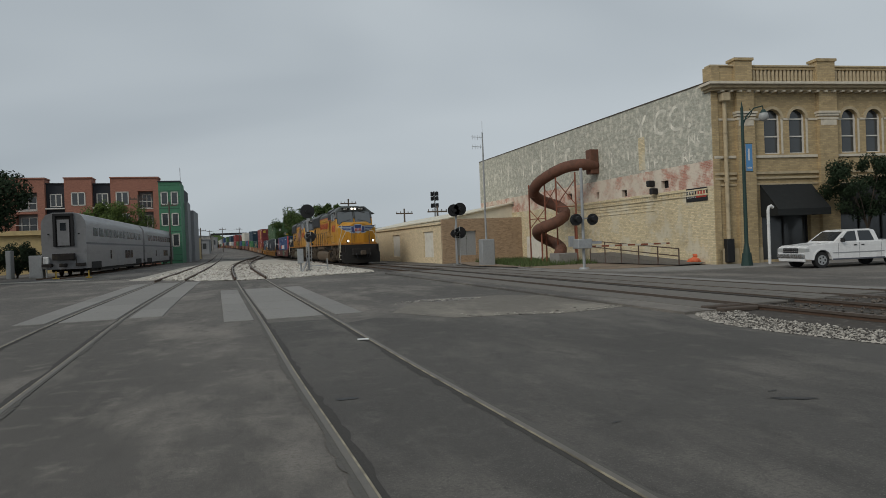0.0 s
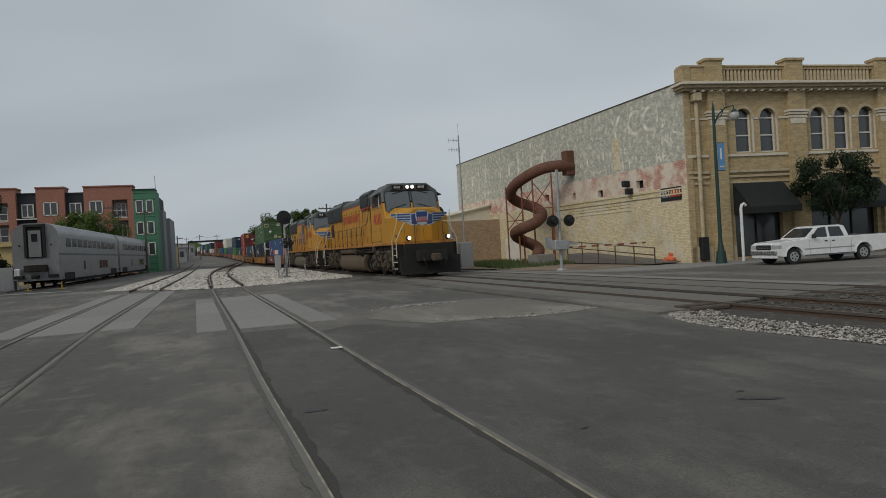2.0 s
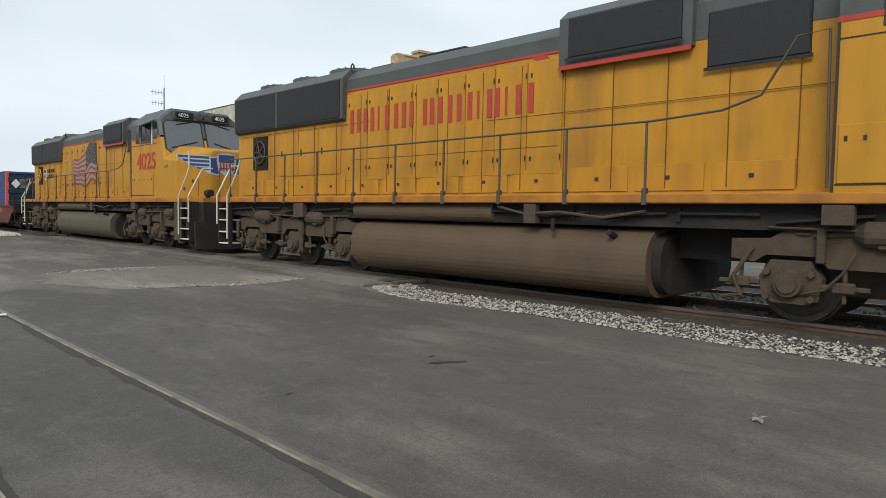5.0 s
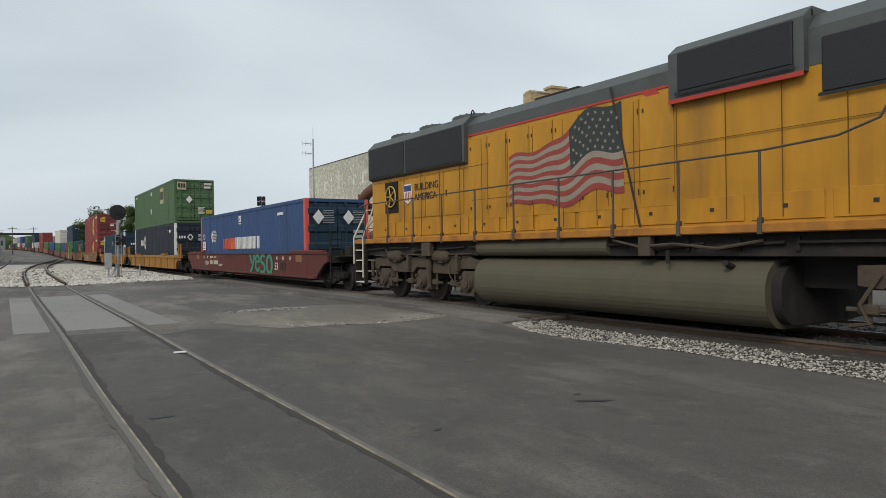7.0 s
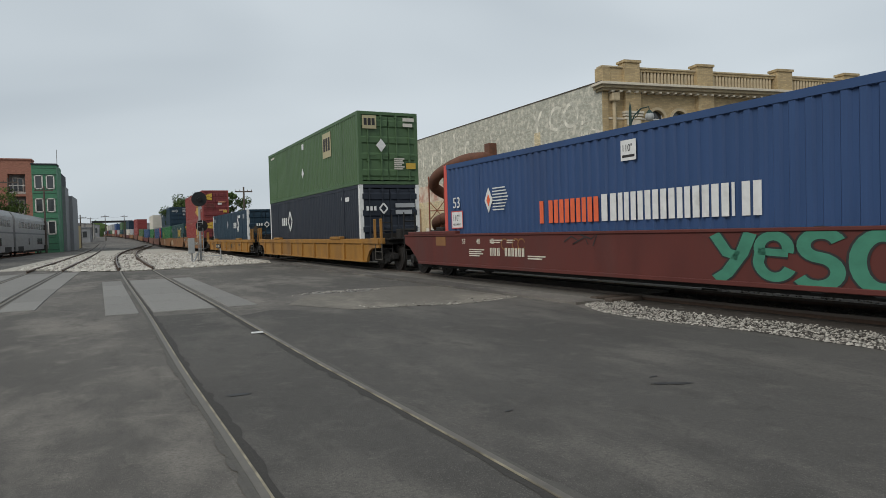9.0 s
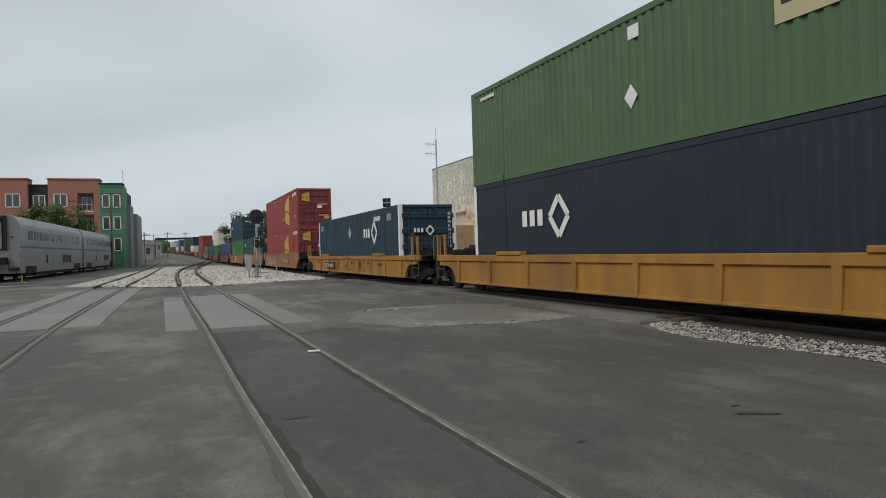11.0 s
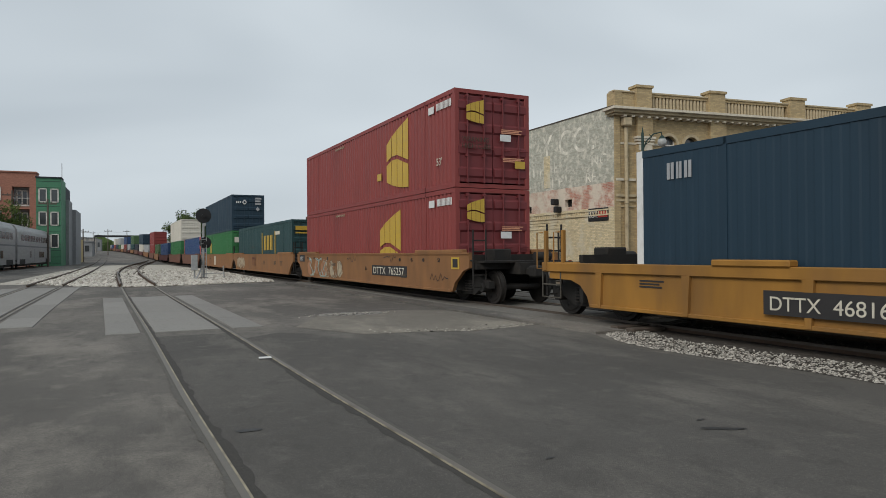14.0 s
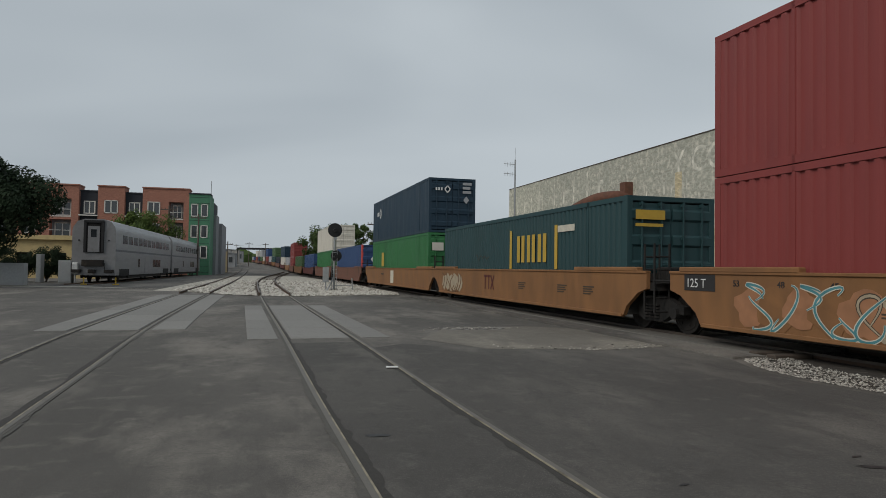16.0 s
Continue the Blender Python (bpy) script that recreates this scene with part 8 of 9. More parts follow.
for x0, x1, kind, top in ((-46, -41.5, "flat_red", 13.2), (-41.5, -36.5, "flat_dark", 12.6), (-36.5, -28.3, "flat_red", 13.25), (-28.3, -25.7, "flat_dark", 12.5), (-25.7, -22.0, "flat_red", 13.25), (-22.0, -19.45, "flat_dark", 12.4), (-19.45, -12.75, "flat_red", 13.25), (-12.75, -9.65, "flat_green", 12.6)):
    y0 = FY + (0.8 if kind == "flat_dark" else 0.0)
    hs = []
    if kind == "flat_red" and x1 - x0 > 5:
        bx = (x1 - 2.9, x1 - 0.8) if x0 > -30 else (-32.2, -29.3)
        hs = [(bx[0], bx[1], z, z + 2.6) for z in (2.3, 5.5, 8.65)]
    part("wall", wall(B(), x0, x1, 0, top, hs, y0, FY + 3), M[kind], flats, {"flat_red": "terracotta brick bay", "flat_dark": "charcoal bay", "flat_green": "green clad corner bay"}[kind])
    part("wall_cap", box(B(), x0 - 0.1, y0 - 0.15, top, x1 + 0.1, FY + 3, top + 0.18), M["flat_dark" if kind != "flat_red" else "flat_red"], flats)
    for h in hs:
        part("balcony_back", box(B(), h[0], FY + 1.4, h[2], h[1], FY + 1.5, h[3]), M["flat_shade"], flats)
        flat_window(h[0] + 0.35, h[1] - 0.35, h[2] + 0.1, h[3] - 0.4, FY + 1.38)
        bm = box(B(), h[0], FY - 0.05, h[2] - 0.15, h[1], FY + 0.1, h[2] - 0.02)
        box(bm, h[0], FY - 0.02, h[2] + 0.95, h[1], FY + 0.03, h[2] + 1.02)
        part("balcony_rail", bm, M["white_frame"], flats)
    for z in (2.6, 5.8, 9.1):
        if kind == "flat_dark":
            c = (x0 + x1) / 2
            flat_window(c - 0.8, c + 0.8, z, z + 1.95, y0)
            part("balcony_slab", box(B(), x0, FY - 0.1, z - 0.35, x1, FY + 0.8, z - 0.2), M["white_frame"], flats)
        elif kind == "flat_green":
            for a in (x0 + 0.3, x0 + 1.75):
                flat_window(a, a + 1.05, z, z + 2.0, FY, False)
        elif x1 - x0 < 5:
            c = (x0 + x1) / 2
            flat_window(c - 0.95, c + 0.95, z + 0.1, z + 2.1, FY)
        else:
            flat_window(x0 + 0.7, x0 + 2.5, z + 0.1, z + 2.1, FY)
bm = B()
for k in range(14):
    box(bm, -12.7, FY - 0.03, 0.4 + 0.9 * k, -9.7, FY - 0.001, 0.44 + 0.9 * k)
tagged(part("cladding_joint", bm, M["flat_dark"], flats), kind="stuff")
part("block_body", box(B(), -46, FY + 3, 0, -9.9, FY + 18, 12.3), M["flat_dark"], flats)
bm = wall(B(), FY + 3.2, FY + 7, 0, 12.6, [], -0.3, 0)
for v in bm.verts:
    v.co = Vector((v.co.y - 9.65, v.co.x, v.co.z))
part("green_flank", bm, M["flat_green"], flats)
part("dark_annexe", box(B(), -11.5, FY + 7, 0, -9.2, FY + 13, 10.0), M["flat_shade"], flats)
part("dark_annexe", box(B(), -11.5, FY + 13, 0, -8.7, FY + 24, 8.9), M["flat_shade"], flats)
part("roof_mast", rod(B(), (-9.7, FY + 2, 12.6), (-9.7, FY + 2, 15.0), 0.05, 6), M["galv"], flats)
mis = thing("gabled_hall", "ochre stucco hall with a curved mission gable", "building")
bm = B()
prism(bm, [(-13.5, 0), (-13.5, 4.6), (-12.8, 4.8), (-12.5, 5.6), (-11.9, 6.3), (-11.2, 6.5), (-10.5, 6.3), (-10.0, 5.6), (-9.7, 4.8), (-9.2, 4.6), (-9.2, 0)], 126, 127, "y")
part("gable_wall", bm, M["stucco"], mis)
part("body", box(B(), -13.3, 127, 0, -9.3, 150, 4.5), M["stucco"], mis)
yel = thing("yellow_building", "low yellow stucco building behind the hedge", "building")
part("wall", wall(B(), -40, -17.2, 0, 3.9, [(-21.8, -20.4, 1.0, 2.6), (-25, -23.6, 1.0, 2.6)], 76, 76.4), M["stucco"], yel)
part("roof", prism(B(), [(-40.4, 3.9), (-16.8, 3.9), (-17.4, 4.35), (-40, 4.35)], 75.6, 90, "y"), M["stucco"], yel)
# black block behind the wall paints the shade in its window openings
part("back", box(B(), -40, 76.5, 0, -17.4, 90, 3.9), M["shade_black"], yel)

# ---- passenger coaches standing on the far siding ----
M["coach"] = surface("brushed_stainless_coach", (0.27, 0.27, 0.275), 0.42, 0.45, vary=0.12, grain=4, coarse=0.6, dirt=(0.16, 0.155, 0.15), dirt_at=(0.55, 0.85), bump=0.05, streak=(1, 0.2, 1))
M["coach_dark"] = surface("dark_coach_stripe", (0.085, 0.09, 0.105), 0.5, vary=0.15, grain=5, bump=0.03)


def coach(label, m):
    """A two-level coach: x across, y along, 25.9 m long, its end door towards -y."""
    c = thing("passenger_coach", label, "passenger coach", "coaches on the far siding", m)
    L = 25.9
    sec = [(-1.55, 0.55), (-1.55, 3.95), (-1.48, 4.3), (-1.2, 4.72), (-0.7, 4.9), (0.7, 4.9), (1.2, 4.72), (1.48, 4.3), (1.55, 3.95), (1.55, 0.55)]
    part("body", prism(B(), sec, 0.25, L - 0.25, "y"), M["coach"], c, "brushed stainless steel body")
    bm = B()
    for s in (-1, 1):
        box(bm, s * 1.55, 0.25, 2.42, s * 1.562, L - 0.25, 2.58)
    part("stripe", bm, M["coach_dark"], c)
    bm = B()
    for s in (-1, 1):
        for z in [1.75 + 0.1 * k for k in range(6)] + [2.72 + 0.1 * k for k in range(3)] + [3.98, 4.08]:
            box(bm, s * 1.55, 0.3, z, s * 1.557, L - 0.3, z + 0.03)
    tagged(part("flute", bm, M["coach"], c), kind="stuff")
    for k in range(11):
        y = 2.6 + 2.0 * k
        part("upper_window", box(B(), 1.53, y, 3.1, 1.566, y + 1.55, 3.78, 0.0), M["coach_glass"], c, "dark upper deck window" if k == 0 else "")
        part("upper_window", box(B(), -1.566, y, 3.1, -1.53, y + 1.55, 3.78, 0.0), M["coach_glass"], c)
    for y, w in ((8.6, 0.5), (15.3, 1.2), (16.7, 1.2), (18.1, 1.2)):
        part("lower_window", box(B(), 1.53, y, 1.2, 1.566, y + w, 1.95), M["coach_glass"], c)
    part("side_door", box(B(), 1.54, 11.4, 0.62, 1.57, 12.5, 2.3, 0.01), M["coach"], c)
    for y in (0.22, L - 0.26):
        bm = B()
        box(bm, -0.72, y - 0.12, 2.3, -0.52, y + 0.12, 4.75, 0.03), box(bm, 0.52, y - 0.12, 2.3, 0.72, y + 0.12, 4.75, 0.03), box(bm, -0.72, y - 0.12, 4.6, 0.72, y + 0.12, 4.82, 0.03)
        part("diaphragm", bm, M["signal_black"], c, "dark rubber diaphragm")
    # a flat black sheet paints the shade of the recessed doorway
    part("end_recess", box(B(), -0.55, 0.2, 2.3, 0.55, 0.26, 4.62), M["shade_black"], c)
    d = part("end_door", box(B(), -0.42, 0.12, 2.35, 0.42, 0.2, 4.35, 0.01), M["coach"], c, "steel end door with a small window")
    part("door_window", box(B(), -0.2, 0.1, 3.5, 0.2, 0.12, 4.1), M["glass"], d)
    bm = B()
    for x in (-1.15, 1.15):
        box(bm, x - 0.32, -0.15, 0.75, x + 0.32, 0.3, 1.0, 0.03)
        rod(bm, (x - 0.28, -0.1, 1.0), (x - 0.28, -0.1, 1.5), 0.03, 6)
    box(bm, -0.75, -0.2, 1.25, 0.75, 0.3, 1.75, 0.03)
    box(bm, -0.2, -0.55, 0.72, 0.2, 0.2, 1.0, 0.04)
    part("end_gear", bm, M["underframe"], c)
    for x in (-1.05, 1.05):
        part("marker_lamp", box(B(), x - 0.06, 0.2, 3.2, x + 0.06, 0.26, 3.3), M["signal_black"], c)
    for y in (3.3, L - 3.3):
        t = part("truck", box(box(box(B(), -1.35, y - 1.5, 0.3, -1.15, y + 1.5, 0.85, 0.05), 1.15, y - 1.5, 0.3, 1.35, y + 1.5, 0.85, 0.05), -1.1, y - 0.3, 0.4, 1.1, y + 0.3, 0.7), M["underframe"], c)
        for k in (-1.2, 1.2):
            w = new("wheelset", WHEEL["car"])
            w.parent, w.matrix_basis = t, pose(0, y + k, 0.46)
    part("underfloor", box(B(), -1.4, 5.5, 0.3, 1.4, L - 5.5, 0.56), M["underframe"], c)
    # black sheets on the solid flank paint the shaded openings over the trucks
    bm = B()
    for y in (1.6, L - 5.0):
        box(bm, 1.545, y, 0.5, 1.56, y + 3.4, 1.05)
    part("truck_opening", bm, M["shade_black"], c)
    return c


CO = Matrix.Translation((-13.45, 57.0, 0.08)) @ Matrix.Rotation(radians(-1.2), 4, "Z")
coach("two-level stainless steel passenger coach with an end door", CO)
coach("two-level stainless steel passenger coach coupled to another", CO @ Matrix.Translation((0, 26.6, 0)))
tr = thing("far_siding", "rails under the standing coaches", "rail track", kind="structure")
for s in (-1, 1):
    part("rail", box(B(), s * 0.755 - 0.035, -4, -0.08, s * 0.755 + 0.035, 60, 0.0), M["rail_rust"], tr, "", CO)

# ---- signals, posts and street furniture ----
def target_signal(m, label, cab):
    """A railway block signal: ladder mast, two round black targets with hooded lamps, a base cabinet."""
    s = thing("railway_signal", label, "railway signal", "railway signals", m)
    part("mast", rod(B(), (0, 0, 0), (0, 0, 4.0), 0.07, 10), M["galv"], s)
    bm = B()
    for x in (-0.16, 0.16):
        rod(bm, (x, -0.2, 0.1), (x, -0.2, 2.6), 0.02, 6)
    for k in range(9):
        rod(bm, (-0.16, -0.2, 0.3 + 0.27 * k), (0.16, -0.2, 0.3 + 0.27 * k), 0.015, 6)
    part("ladder", bm, M["galv"], s)
    for dx, z, r in ((0, 3.93, 0.46), (0.1, 2.25, 0.36)) if cab else ((-0.18, 3.6, 0.40), (0.25, 3.68, 0.42), (0.22, 2.15, 0.38), (-0.15, 2.1, 0.28)):
        t = part("target", rod(B(), (dx, -0.16, z), (dx, -0.12, z), r, 28), M["signal_black"], s, "round black target")
        part("lamp_case", rod(B(), (dx, -0.12, z), (dx, 0.3, z), 0.18, 14), M["signal_black"], t)
        part("hood", tube(B(), [(dx, -0.16, z), (dx, -0.42, z - 0.02)], 0.12, 12), M["signal_black"], t)
    part("base", box(B(), -0.25, -0.25, 0, 0.25, 0.25, 0.12, 0.02), M["concrete"], s)
    if cab:
        part("relay_box", box(B(), -0.75, -0.5, 0.55, -0.38, -0.15, 1.5, 0.02), M["galv"], s, "grey relay box")
        part("box_leg", rod(B(), (-0.56, -0.32, 0), (-0.56, -0.32, 0.6), 0.05, 8), M["galv"], s)
        part("guy", rod(B(), (-0.5, -0.6, 0), (0, 0, 0.9), 0.05, 6), M["galv"], s)
        part("guy", rod(B(), (1.2, -0.2, 0), (1.15, -0.2, 0.8), 0.04, 6), M["galv"], s)
        part("guy", rod(B(), (0, -0.1, 0.35), (1.2, -0.2, 0.35), 0.03, 6), M["galv"], s)
        part("top_lamp", rod(B(), (0.05, -0.18, 3.38), (0.05, 0.1, 3.38), 0.1, 12), M["galv"], s)
    return s


target_signal(pose(3.85, 44.6, 0), "railway block signal with two round black targets in gravel", True)
target_signal(pose(13.1, 41.5, 0), "railway block signal with paired round black targets", False)

cx = thing("crossing_signal", "level crossing signal with paired hooded lamps and a barrier motor", "crossing signal", at=pose(15.03, 28.0, 0.0))
part("mast", rod(B(), (0, 0, 0), (0, 0, 4.75), 0.07, 10), M["galv"], cx)
part("foot", rod(B(), (0, 0, 0), (0, 0, 0.12), 0.28, 12, 0.2), M["galv"], cx)
part("motor_box", box(B(), -0.42, -0.3, 1.0, 0.3, 0.3, 1.45, 0.03), M["galv"], cx, "grey barrier motor")
part("counterweight", box(box(B(), 0.2, -0.35, 1.2, 0.75, -0.28, 1.32), -0.6, 0.2, 1.1, -0.35, 0.35, 1.6), M["galv"], cx)
part("barrier_arm", box(B(), 0.3, -0.06, 1.04, 4.6, 0.0, 1.12), M["rust_frame"], cx, "lowered barrier arm in dull red")
for k in range(6):
    part("arm_stripe", box(B(), 0.6 + 0.7 * k, -0.07, 1.036, 0.9 + 0.7 * k, 0.01, 1.124), M["spray_pale"], cx)
part("cross_arm", rod(B(), (-0.5, 0, 2.4), (0.7, 0, 2.4), 0.03, 6), M["galv"], cx)
for x, y in ((-0.38, -0.12), (-0.28, 0.2), (0.45, -0.12), (0.6, 0.2)):
    l_ = part("flasher", rod(B(), (x, y, 2.35), (x, y - 0.04, 2.35), 0.27, 20), M["signal_black"], cx, "round black flasher")
    part("hood", tube(B(), [(x, y - 0.04, 2.38), (x, y - 0.3, 2.36)], 0.14, 12), M["signal_black"], l_)
bm = B()
for k in range(10):
    rod(bm, (-0.15, 0.12, 2.6 + 0.2 * k), (0.15, 0.12, 2.6 + 0.2 * k), 0.012, 5)
part("rungs", bm, M["galv"], cx)

ant = thing("antenna_mast", "slim galvanised antenna mast on a grey cabinet", "antenna mast", at=pose(14.3, 39.2, 0))
part("cabinet", box(B(), -0.4, -0.35, 0, 0.42, 0.35, 1.65, 0.03), M["galv"], ant, "grey equipment cabinet")
part("mast", rod(B(), (0, 0, 1.6), (0.0, 0, 8.3), 0.07, 8, 0.045), M["galv"], ant)
part("whip", rod(B(), (0, 0, 8.3), (0, 0, 9.0), 0.012, 5), M["galv"], ant)
for z in (8.0, 7.4):
    bm = rod(B(), (0, 0, z), (-0.75, -0.1, z), 0.018, 5)
    for k in range(4):
        rod(bm, (-0.15 - 0.17 * k, 0, z - 0.14), (-0.15 - 0.17 * k, 0, z + 0.14), 0.01, 4)
    part("yagi", bm, M["galv"], ant, "small yagi antenna")

lamp_ = thing("street_lamp", "dark green street lamp with a frosted globe and a blue banner", "street lamp", at=pose(20.5, 23.75, 0.04))
part("base", rod(rod(B(), (0, 0, 0), (0, 0, 0.55), 0.24, 14, 0.18), (0, 0, 0.55), (0, 0, 0.95), 0.15, 12, 0.09), M["green_post"], lamp_)
part("post", rod(B(), (0, 0, 0.9), (0, 0, 6.75), 0.085, 12, 0.06), M["green_post"], lamp_)
part("finial", rod(B(), (0, 0, 6.75), (0, 0, 7.05), 0.05, 8, 0.0), M["green_post"], lamp_)
part("arm", tube(B(), [(0, 0, 5.95), (0.18, -0.05, 6.4), (0.5, -0.15, 6.72), (0.85, -0.25, 6.8), (0.88, -0.26, 6.6)], 0.03, 6), M["green_post"], lamp_)
part("scroll", tube(B(), [(0.05, 0, 6.2), (0.3, -0.08, 6.35), (0.42, -0.12, 6.6), (0.3, -0.08, 6.7)], 0.018, 5), M["green_post"], lamp_)
gl = B()
bmesh.ops.create_uvsphere(gl, u_segments=18, v_segments=10, radius=0.2, matrix=Matrix.Translation((0.88, -0.26, 6.36)) @ Matrix.Diagonal((1, 1, 1.1, 1)))
part("globe", gl, M["globe"], lamp_, "frosted glass globe", None, True)
part("globe_cap", rod(B(), (0.88, -0.26, 6.5), (0.88, -0.26, 6.65), 0.16, 12, 0.06), M["green_post"], lamp_)
bn = part("banner", box(B(), 0.1, -0.05, 4.05, 0.42, -0.03, 5.2), M["banner"], lamp_, "blue street banner")
part("banner_bars", box(box(B(), 0.2, -0.058, 4.5, 0.28, -0.051, 5.0), 0.15, -0.058, 4.15, 0.37, -0.051, 4.22), M["white_paint"], bn)
for z in (4.02, 5.22):
    part("banner_rod", rod(B(), (0, 0, z), (0.45, -0.04, z), 0.015, 5), M["green_post"], lamp_)
vp = thing("vent_pipe", "white vent pipe with a bent top", "pipe", at=pose(22.0, 24.1, 0.04))
part("pipe", tube(B(), [(0, 0, 0), (0, 0, 2.35), (0.05, 0, 2.5), (0.17, 0, 2.55), (0.27, 0, 2.47)], 0.065, 10), M["white_paint"], vp)

# pickup truck --------------------------------------------------------------
M["truck_white"] = surface("white_car_paint", (0.70, 0.70, 0.69), 0.25, vary=0.05, grain=3, dirt=(0.5, 0.48, 0.45), dirt_at=(0.62, 0.9), bump=0.01, spec=0.5)
M["tyre"] = surface("tyre_rubber", (0.02, 0.02, 0.02), 0.85, vary=0.2, grain=12, bump=0.1)
M["chrome"] = surface("dull_chrome", (0.5, 0.5, 0.5), 0.25, 0.9, vary=0.1, grain=8, bump=0)
pk = thing("pickup_truck", "white extended-cab pickup truck parked at the kerb", "pickup truck", at=Matrix.Translation((20.9, 20.2, 0.0)) @ Matrix.Rotation(radians(-6.5), 4, "Z") @ Matrix.Scale(0.80, 4))
# x runs from the front axle to the tail; the near flank is at y = 0


def wheel_arch(cx, r):
    return [(cx + r * math.cos(radians(a)), 0.40 + r * math.sin(radians(a))) for a in range(0, 181, 15)]


def soften(bm, off, seg=2):
    """Rounds the long edges of a side profile."""
    bmesh.ops.recalc_face_normals(bm, faces=bm.faces)
    ends = [e for e in bm.edges if abs(e.verts[0].co.y - e.verts[1].co.y) < 1e-4 and e.verts[0].co.z > 0.7 and e.verts[1].co.z > 0.7]
    bmesh.ops.bevel(bm, geom=ends, offset=off, segments=seg, affect="EDGES", profile=0.6, clamp_overlap=True)
    return bm


OUT = [(-0.9, 0.44), (-0.94, 0.8), (-0.88, 1.0), (-0.7, 1.09), (0.2, 1.16), (0.72, 1.2), (3.2, 1.2), (3.22, 1.24), (5.25, 1.24), (5.3, 0.55), (5.1, 0.46), (4.42, 0.42)] + wheel_arch(3.92, 0.47) + [(3.4, 0.36), (0.52, 0.36)] + wheel_arch(0.0, 0.47)
part("body", soften(prism(B(), OUT, 0.0, 1.95, "y"), 0.06), M["truck_white"], pk, "white steel body")
# the body is solid: a dark slab on top paints the open bed's shade
part("bed_hollow", box(B(), 3.3, 0.12, 1.15, 5.15, 1.83, 1.244), M["underframe"], pk)
part("bed_rail", box(box(B(), 3.24, 0.0, 1.235, 5.28, 0.1, 1.265, 0.01), 3.24, 1.85, 1.235, 5.28, 1.95, 1.265, 0.01), M["coach_dark"], pk)
bm = prism(B(), [(0.68, 1.18), (1.42, 1.72), (1.65, 1.79), (2.75, 1.8), (2.98, 1.74), (3.14, 1.19)], 0.06, 1.89, "y")
for v in bm.verts:
    if v.co.z > 1.5:
        v.co.y += 0.13 if v.co.y < 1 else -0.13
cab = part("cab", soften(bm, 0.05), M["truck_white"], pk, "white extended cab")


def side_pane(pts, far):
    """A pane on the cab's flank, leaning inwards with it."""
    bm = B()
    for q in (-0.012, 0.02):
        ps = [(x, (0.06 + 0.13 * min(1, max(0, (z - 1.18) / 0.55)) + q), z) for x, z in pts]
        quad(bm, *[(x, 1.95 - y if far else y, z) for x, y, z in ps])
    return bm


for far in (False, True):
    part("side_window", side_pane([(1.0, 1.24), (1.5, 1.69), (1.92, 1.72), (1.92, 1.24)], far), M["glass"], cab, "dark side window")
    part("side_window", side_pane([(2.06, 1.24), (2.06, 1.72), (2.72, 1.71), (2.88, 1.24)], far), M["glass"], cab)
bm = B()
for q in (-0.014, 0.01):
    quad(bm, (0.79 + q, 0.2, 1.255 - q), (0.79 + q, 1.75, 1.255 - q), (1.38 + q, 1.64, 1.685 - q), (1.38 + q, 0.31, 1.685 - q))
part("windscreen", bm, M["glass"], cab, "grey windscreen")
for x in (0.86, 2.0, 3.2):
    part("panel_gap", box(B(), x, -0.003, 0.45, x + 0.012, 0.02, 1.14), M["coach_dark"], pk)
part("side_moulding", box(B(), 0.56, -0.014, 0.68, 3.36, 0.0, 0.73, 0.005), M["galv"], pk)
part("rocker", box(B(), 0.55, -0.006, 0.36, 3.38, 0.0, 0.43), M["coach_dark"], pk)
for cx in (0.0, 3.92):
    bm, ring_o, ring_i = B(), wheel_arch(cx, 0.53), wheel_arch(cx, 0.465)
    for k in range(len(ring_o) - 1):
        prism(bm, [ring_o[k], ring_o[k + 1], ring_i[k + 1], ring_i[k]], -0.03, 0.02, "y")
    part("wheel_lip", bm, M["truck_white"], pk)
    part("arch_liner", box(B(), cx - 0.44, 0.26, 0.42, cx + 0.44, 1.7, 0.86), M["shade_black"], pk)
for x in (1.7, 2.1):
    part("door_handle", box(B(), x, -0.03, 1.02, x + 0.16, -0.001, 1.07, 0.01), M["signal_black"], pk)
part("mirror", box(B(), 0.98, -0.2, 1.2, 1.1, 0.02, 1.4, 0.03), M["signal_black"], pk)
part("grille", box(B(), -0.965, 0.45, 0.74, -0.9, 1.5, 0.98, 0.02), M["signal_black"], pk, "dark grille")
for z in (0.82, 0.9):
    part("grille_bar", box(B(), -0.975, 0.47, z - 0.012, -0.96, 1.48, z + 0.012), M["chrome"], pk)
part("bumper", box(B(), -1.02, 0.03, 0.5, -0.84, 1.92, 0.7, 0.04), M["chrome"], pk, "pale front bumper")
part("air_dam", box(B(), -0.96, 0.08, 0.32, -0.8, 1.87, 0.5, 0.03), M["truck_white"], pk)
part("rear_bumper", box(B(), 5.28, 0.05, 0.5, 5.45, 1.9, 0.68, 0.03), M["chrome"], pk)
part("tail_lamp", box(B(), 5.22, -0.006, 0.82, 5.31, 0.14, 1.14, 0.01), M["red_paint"], pk)
for y in (0.0, 1.5):
    part("headlight", box(B(), -0.95, y - 0.004, 0.76, -0.66, y + 0.45, 0.98, 0.03), M["globe"], pk, "clear headlight")
